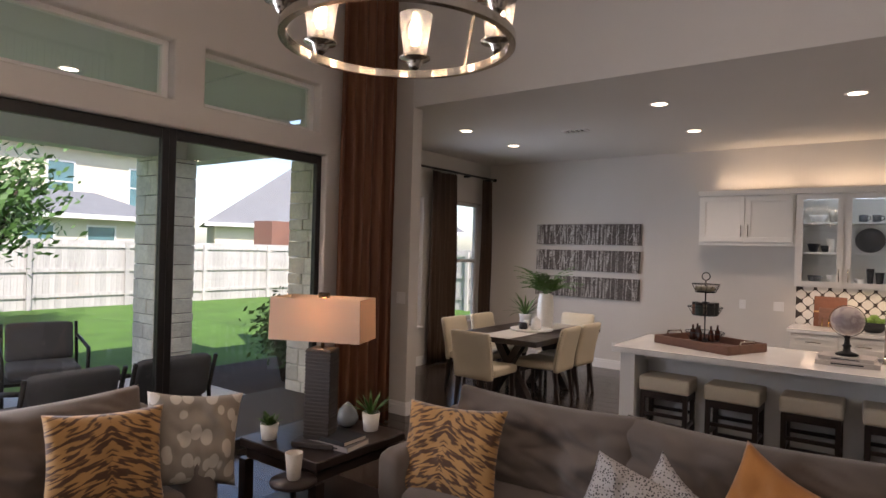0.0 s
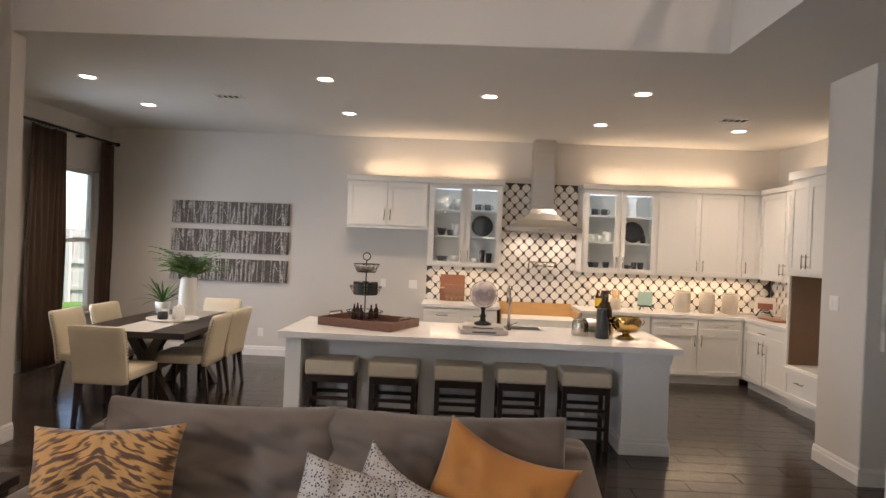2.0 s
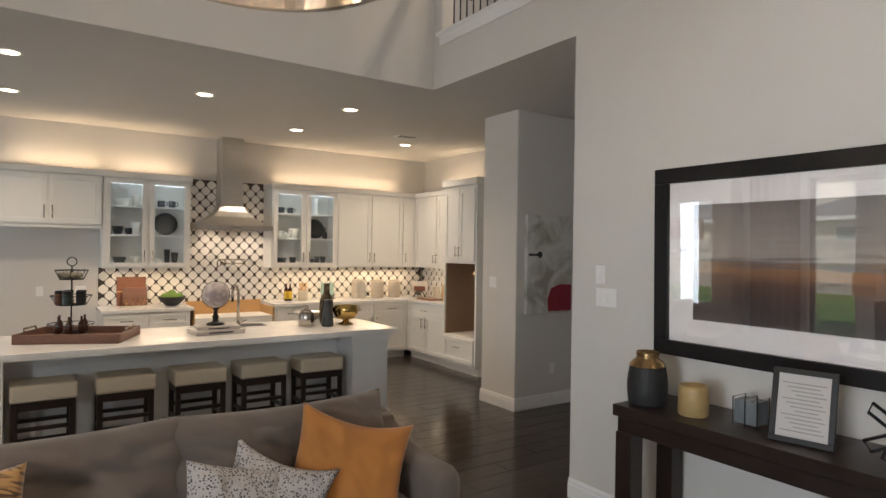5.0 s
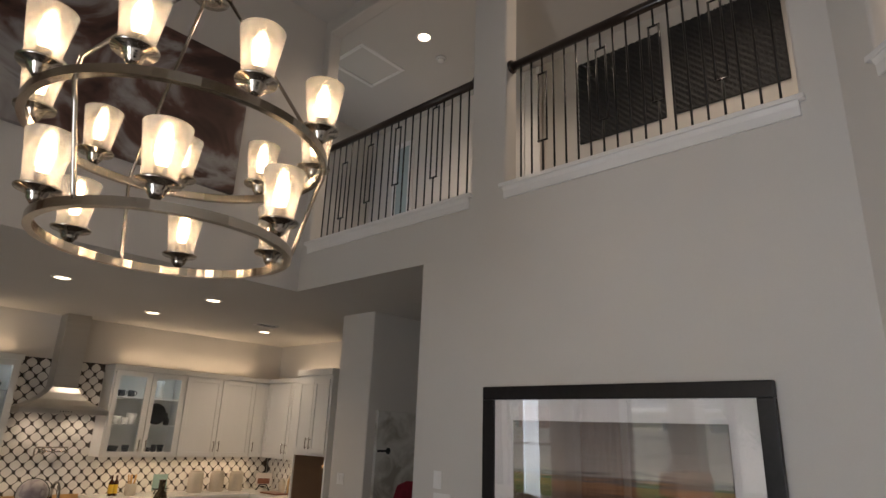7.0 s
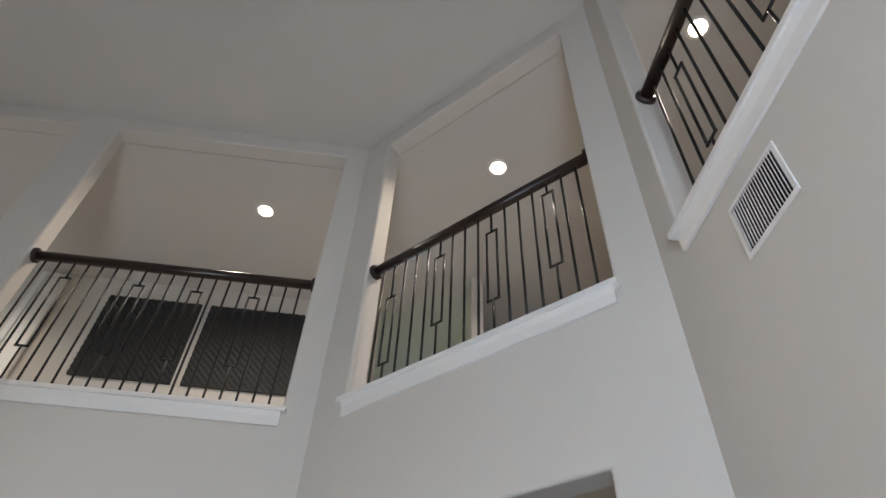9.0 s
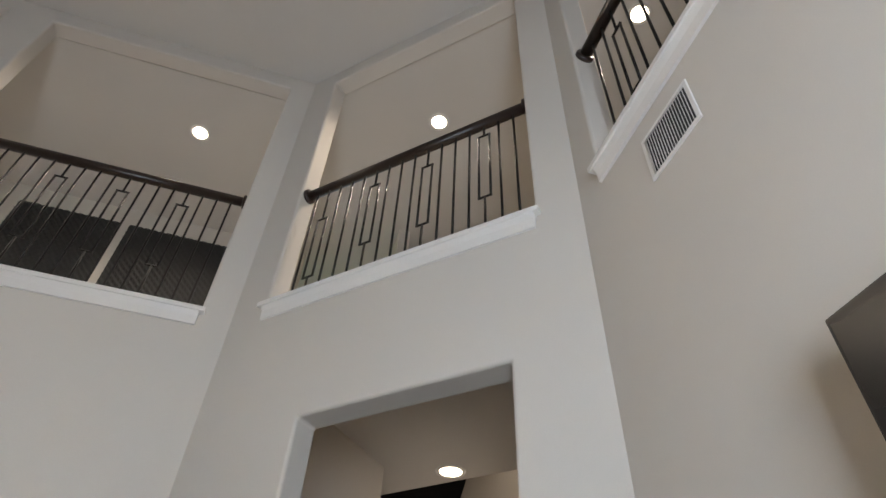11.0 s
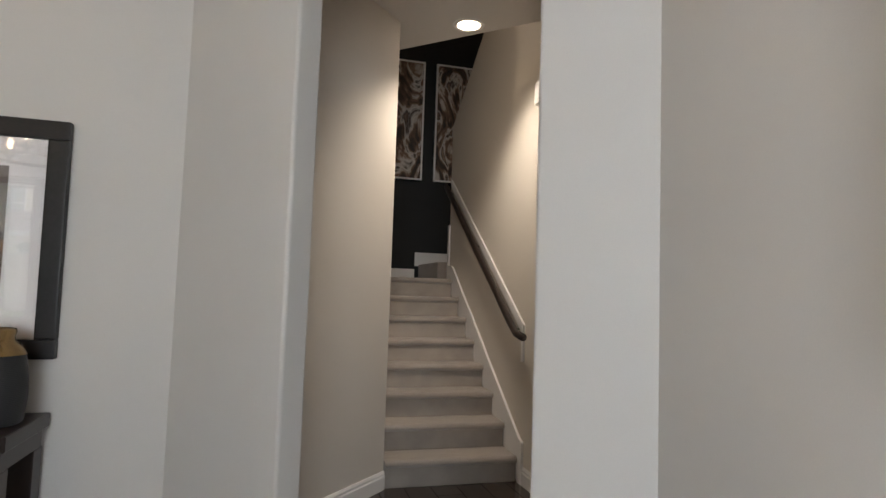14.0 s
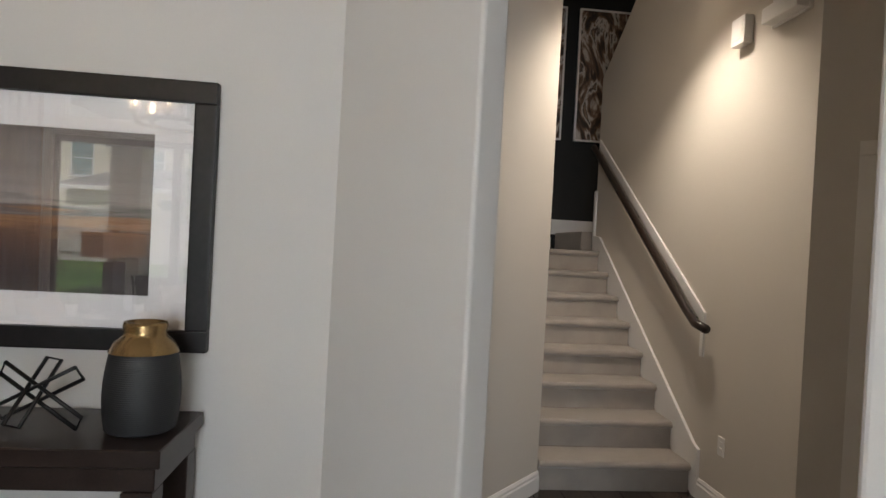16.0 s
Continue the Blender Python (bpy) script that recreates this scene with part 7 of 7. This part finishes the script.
def stone_pier(at, w, d, h):
    p = thing("stone_column", "pale limestone block patio column", "column", at)
    part("core", blk(-w / 2 + 0.02, w / 2 - 0.02, -d / 2 + 0.02, d / 2 - 0.02, 0, h), GROUT, p)
    rnd = random.Random(3)
    z = 0.0
    row = 0
    while z < h - 0.02:
        hh = min(rnd.choice((0.12, 0.19, 0.25)), h - z)
        cut = rnd.uniform(-0.3, 0.3) * w
        for x0, x1 in ((-w / 2, cut), (cut, w / 2)):
            jit = rnd.uniform(0, 0.012)
            part("stone", blk(x0 + 0.004, x1 - 0.004, -d / 2 - jit, d / 2 + jit, z + 0.004, z + hh - 0.004, 0.008, 1), STONE, p)
        z += hh
    return p


stone_pier((-6.10, 3.80, -0.02), 0.52, 0.52, 2.80)
# stone facing on the patio end wall
sf = thing("stone_facing", "pale limestone block facing on the patio end wall", "stone wall", (0, 0, -0.02))
rnd = random.Random(8)
z = 0.0
while z < 3.15:
    hh = min(rnd.choice((0.13, 0.19, 0.25)), 3.18 - z)
    x = -4.31
    while x < -3.0:
        ww = min(rnd.uniform(0.2, 0.42), -2.95 - x)
        yw = NY
        part("stone", blk(x + 0.004, x + ww - 0.004, yw - 0.035 - rnd.uniform(0, 0.014), yw - 0.002, z + 0.004, z + hh - 0.004, 0.007, 1), STONE, sf)
        x += ww
    z += hh
stone_pier((-6.18, -1.0, -0.02), 0.36, 0.36, 2.80)

# fence: posts, rails and boards
BOARD = mesh_of("board", blk(-0.068, 0.068, -0.009, 0.009, 0, 1.80, 0.003, 1), FENCE)


def fence(p0, p1, label, front_rails=False):
    p0, p1 = Vector(p0), Vector(p1)
    L = (p1 - p0).length
    f = thing("fence", label, "fence", (p0.x, p0.y, -0.10), math.degrees(math.atan2(p1.y - p0.y, p1.x - p0.x)), "garden fences")
    n = int(L / 0.14)
    for k in range(n):
        share("board", BOARD, f, pose(0.07 + k * 0.14, 0, 0, 0, 0, 0))
    s = -1 if front_rails else 1
    for z in (0.30, 0.95, 1.60):
        part("rail", blk(0, L, s * 0.01, s * 0.05, z, z + 0.09), FENCE, f)
    for k in range(int(L / 2.4) + 1):
        part("post", blk(k * 2.4 - 0.05, k * 2.4 + 0.05, s * 0.05, s * 0.13, 0, 1.75), FENCE, f)
    return f


fence((-15.8, -4.0), (-15.8, 14.6), "weathered cedar board fence at the back of the lawn", True)
fence((-15.8, 14.6), (-4.0, 14.6), "pale cedar board fence with rails along the side", True)

WINF = surface("teal_window_glass", (0.10, 0.20, 0.22), 0.1, grain=5, vary=0.3, bump=0)
BRICK = surface("red_brick_far", (0.24, 0.11, 0.08), 0.9, grain=30, vary=0.3, bump=0.3)


def house(at, turn, w, d, h, roof, label, windows, wall_mt=None, eave=0.5):
    hs = thing("house", label, "house", at, turn)
    part("wall", blk(-w / 2, w / 2, 0, d, 0, h), wall_mt or STUCCO, hs)
    bm = bmesh.new()
    a, e = w / 2 + eave, eave
    base = [bm.verts.new(q) for q in ((-a, -e, h), (a, -e, h), (a, d + e, h), (-a, d + e, h))]
    r = min(a, d / 2 + e)
    rid = [bm.verts.new((-a + r, d / 2, h + roof)), bm.verts.new((a - r + 0.01, d / 2, h + roof))]
    bm.faces.new(base[::-1])
    bm.faces.new((base[0], base[1], rid[1], rid[0]))
    bm.faces.new((base[1], base[2], rid[1]))
    bm.faces.new((base[2], base[3], rid[0], rid[1]))
    bm.faces.new((base[3], base[0], rid[0]))
    part("roof", bm, SHINGLE, hs, "grey shingle hip roof")
    part("fascia", blk(-a, a, -e - 0.02, -e, h - 0.16, h + 0.02), TRIM, hs)
    for x, z, ww, hh in windows:
        o = part("window", blk(x - ww / 2, x + ww / 2, -0.03, 0.01, z, z + hh), WINF, hs)
        for b in ((-ww / 2 - 0.06, -ww / 2, 0, hh), (ww / 2, ww / 2 + 0.06, 0, hh), (-ww / 2 - 0.06, ww / 2 + 0.06, hh, hh + 0.08), (-ww / 2 - 0.06, ww / 2 + 0.06, -0.08, 0), (-ww / 2, ww / 2, hh / 2 - 0.03, hh / 2 + 0.03)):
            part("frame", blk(x + b[0], x + b[1], -0.06, -0.031, z + b[2], z + b[3]), TRIM, o)
    return hs


# two-storey neighbour with a lower wing, and a second house to its side
house((-27, 8.0, -0.1), 90, 17, 9, 5.9, 2.4, "cream stucco two-storey neighbour house", [(-6.5, 3.4, 1.0, 1.7), (-4.9, 3.4, 1.0, 1.7), (2.6, 3.4, 1.0, 1.7), (6.0, 3.4, 1.0, 1.7)])
house((-23.4, 6.5, -0.1), 90, 13, 3.6, 2.75, 1.0, "cream stucco single-storey wing", [(-5.0, 0.9, 1.0, 1.4), (-3.0, 0.9, 1.0, 1.4), (-0.5, 0.4, 0.9, 2.0), (2.0, 0.9, 1.0, 1.4), (4.2, 0.9, 1.0, 1.4)])
house((-22.0, 22.5, -0.1), 60, 13, 10, 2.8, 4.0, "single-storey neighbour house with a large grey roof", [(-3.6, 0.9, 0.9, 1.4), (-1.6, 0.9, 0.9, 1.4), (1.2, 0.9, 1.0, 1.4)])
solid("brick_gable", blk(-20.4, -19.2, 15.6, 16.6, -0.1, 2.7), BRICK, "small red brick porch wall", "porch wall")


def leafy(name, at, trunk_h, spread, count, size, label, category, seed):
    """A trunk with limbs and a loose crown of single leaves."""
    rnd = random.Random(seed)
    t = thing(name, label, category, at)
    bm = bmesh.new()
    tips = []
    for k in range(7):
        a = k * 2.4
        top = Vector((spread * 0.6 * math.cos(a) * rnd.uniform(0.5, 1), spread * 0.6 * math.sin(a) * rnd.uniform(0.5, 1), trunk_h + spread * rnd.uniform(0.2, 1.0)))
        mid = Vector((top.x * 0.3, top.y * 0.3, trunk_h * 0.7))
        tube(bm, [(0, 0, 0), mid, top], 0.02 + 0.015 * spread / 2, 5)
        tips += [mid.lerp(top, f) for f in (0.5, 0.75, 1.0)]
    part("trunk", bm, MULCH, t)
    bm = bmesh.new()
    for k in range(count):
        c = rnd.choice(tips) + Vector([rnd.gauss(0, spread * 0.22) for _ in range(3)])
        n = Vector([rnd.uniform(-1, 1) for _ in range(3)]).normalized()
        u = n.orthogonal().normalized()
        v = n.cross(u)
        s = size * rnd.uniform(0.6, 1.3)
        bm.faces.new([bm.verts.new(c + q) for q in (-u * s, v * s * 0.45, u * s, -v * s * 0.45)])
    part("crown", bm, FOLIAGE, t, "loose green leaves")
    return t


leafy("shrub", (-4.82, 4.75, -0.06), 0.36, 0.55, 1700, 0.042, "small green shrub in the mulch bed", "shrub", 5)
leafy("tree", (-12.2, 3.5, -0.1), 2.0, 1.7, 2600, 0.09, "young leafy tree by the back fence", "tree", 8)
leafy("tree", (-12.5, -3.5, -0.1), 1.8, 2.0, 2600, 0.10, "leafy tree on the lawn", "tree", 12)


def patio_chair(at, turn, back=0.40):
    c = thing("patio_chair", "dark cushioned cast-metal patio armchair", "chair", at, turn, "patio chairs")
    CUSH = PATIOCUSH
    part("seat_cushion", soft_block(-0.30, 0.30, -0.30, 0.30, 0.36, 0.48, 0.04, 2, 0.006), CUSH, c, "", True)
    o = part("back_cushion", soft_block(-0.30, 0.30, -0.06, 0.06, 0.0, back, 0.045, 4, 0.008), CUSH, c, "", True)
    o.matrix_basis = pose(0, 0.30, 0.46, -14)
    for s in (-1, 1):
        part("arm", tube(bmesh.new(), [(s * 0.34, 0.34, 0.70), (s * 0.36, 0.1, 0.66), (s * 0.36, -0.25, 0.64), (s * 0.35, -0.32, 0.58), (s * 0.34, -0.28, 0.0)], 0.018, 8), IRON, c)
        part("back_leg", tube(bmesh.new(), [(s * 0.33, 0.42, 0.44 + back), (s * 0.33, 0.32, 0.5), (s * 0.33, 0.40, 0.0)], 0.018, 8), IRON, c)
    part("seat_frame", blk(-0.33, 0.33, -0.30, 0.32, 0.33, 0.36), IRON, c)
    return c


PATIOCUSH = surface("slate_outdoor_fabric", (0.055, 0.055, 0.065), 0.9, grain=200, vary=0.2, bump=0.2)
patio_chair((-5.3, 2.13, -0.02), 75)
patio_chair((-3.45, 1.50, -0.02), -88, 0.36)
patio_chair((-3.48, 2.28, -0.02), -92, 0.36)


# ---- chandelier ----
CX, CY, R1, R2, ZL, ZU = 0.262, 1.035, 0.350, 0.428, 2.35, 2.665
cd = thing("chandelier", "two-tier polished nickel ring chandelier with lit seeded glass shades", "chandelier", (CX, CY, ZL))


def hoop(r, z, h=0.026, t=0.011, seg=72):
    bm = bmesh.new()
    prof = [(r - t, z - h / 2), (r + t, z - h / 2), (r + t, z + h / 2), (r - t, z + h / 2)]
    rows = [[bm.verts.new((a * math.cos(2 * math.pi * i / seg), a * math.sin(2 * math.pi * i / seg), b)) for a, b in prof] for i in range(seg)]
    for i in range(seg):
        j = (i + 1) % seg
        for k in range(4):
            bm.faces.new((rows[i][k], rows[i][(k + 1) % 4], rows[j][(k + 1) % 4], rows[j][k]))
    bmesh.ops.recalc_face_normals(bm, faces=bm.faces)
    return bm


DZ = ZU - ZL
part("ring", hoop(R1, 0), CHROME, cd, "polished nickel lower ring")
part("ring", hoop(R2, DZ), CHROME, cd, "polished nickel upper ring")
HUBZ = DZ + 0.58
for k in range(3):
    a = 2 * math.pi * k / 3 + math.pi / 2
    c, s = math.cos(a), math.sin(a)
    part("strut", tube(bmesh.new(), [(0.05 * c, 0.05 * s, HUBZ), (R2 * c, R2 * s, DZ + 0.04), (R2 * 1.01 * c, R2 * 1.01 * s, DZ - 0.03), (R2 * 0.97 * c, R2 * 0.97 * s, DZ - 0.08), (R1 * 1.04 * c, R1 * 1.04 * s, 0.03), (R1 * c, R1 * s, -0.01)], 0.0065, 8), CHROME, cd)
part("hub", lathe(bmesh.new(), [(0.02, -0.03), (0.062, -0.022), (0.068, 0.0), (0.062, 0.03), (0.02, 0.04), (0.012, 0.07)], 24, (0, 0, HUBZ)), CHROME, cd)
bm = bmesh.new()
z = HUBZ + 0.07
k = 0
while z < TOP - ZL - 0.05:
    u, w = ((1, 0) if k % 2 else (0, 1))
    tube(bm, [(0.012 * math.cos(a) * u, 0.012 * math.cos(a) * w, z + 0.024 * math.sin(a)) for a in [2 * math.pi * i / 10 for i in range(10)]], 0.003, 5, True)
    z += 0.038
    k += 1
part("chain", bm, CHROME, cd)
part("ceiling_rose", lathe(bmesh.new(), [(0.08, TOP - ZL - 0.001), (0.08, TOP - ZL - 0.02), (0.02, TOP - ZL - 0.05)], 24), CHROME, cd)
prof = [(0.043, 0.0), (0.044, 0.03), (0.062, 0.155), (0.060, 0.155), (0.042, 0.03), (0.041, 0.002)]
SHADE = mesh_of("shade", lathe(bmesh.new(), prof, 26, close=False), SEEDED)
CUP = mesh_of("lamp_cup", lathe(bmesh.new(), [(0.012, -0.045), (0.016, -0.04), (0.024, -0.03), (0.024, -0.022), (0.030, -0.018), (0.030, -0.010), (0.056, -0.006), (0.058, 0.0), (0.02, 0.003), (0.018, 0.04), (0.002, 0.042)], 22), CHROME)
bulbp = lathe(bmesh.new(), [(0.008, 0.042), (0.014, 0.055), (0.017, 0.075), (0.015, 0.095), (0.006, 0.112), (0.001, 0.116)], 14)
BULBM = mesh_of("bulb", bulbp, BULB)
for count, r, z, off in ((6, R1, 0.062, 0.02), (9, R2, DZ + 0.062, 0.49)):
    for k in range(count):
        a = 2 * math.pi * k / count + off
        cup = share("lamp_cup", CUP, cd, pose(r * math.cos(a), r * math.sin(a), z))
        sh = share("shade", SHADE, cup, pose(0, 0, 0))
        sh["label"] = "tapered seeded glass shade"
        sh.visible_shadow = False
        bl = share("bulb", BULBM, cup, pose(0, 0, 0))
        bl["label"] = "glowing warm bulb"


# ---- floor planks ----
PL, PW = 1.20, 0.20
PLANK_ME = mesh_of("plank", blk(-PL / 2 + 0.0018, PL / 2 - 0.0018, -PW / 2 + 0.0018, PW / 2 - 0.0018, -0.0118, 0.0, 0.0015, 1), PLANK)
REST = bmesh.new()
count = 0
for row in range(-26, 44):
    y = row * PW + PW / 2
    shift = (row * 0.37) % 1.0 * PL
    for col in range(-5, 8):
        x = col * PL + shift
        edge = BX if y > NY else WX - 0.06
        if not (edge - PL / 2 < x - 0.02 and x < 7.6 and -2.8 < y < 8.4):
            continue
        near = (-2.5 < x < 4.9 and 3.2 < y < 8.1 and not (-0.3 < x < 2.4 and 5.3 < y < 5.8)) or (3.0 < x < 4.8 and -2.8 < y < -1.2) or (-1.6 < x < 0.2 and 1.2 < y < 3.2)
        if near and count < 298 and x - PL / 2 > edge:
            share("plank", PLANK_ME, floor, pose(x, y, 0))
            count += 1
        else:
            a, b = PL / 2 - 0.0018, PW / 2 - 0.0018
            q = [REST.verts.new((max(x + i * a, edge), y + j * b, z)) for z in (-0.0118, 0.0) for i, j in ((-1, -1), (1, -1), (1, 1), (-1, 1))]
            REST.faces.new(q[4:])
            for i in range(4):
                REST.faces.new((q[i], q[(i + 1) % 4], q[4 + (i + 1) % 4], q[4 + i]))
o = part("planks", REST, PLANK, floor)
o["kind"] = "stuff"
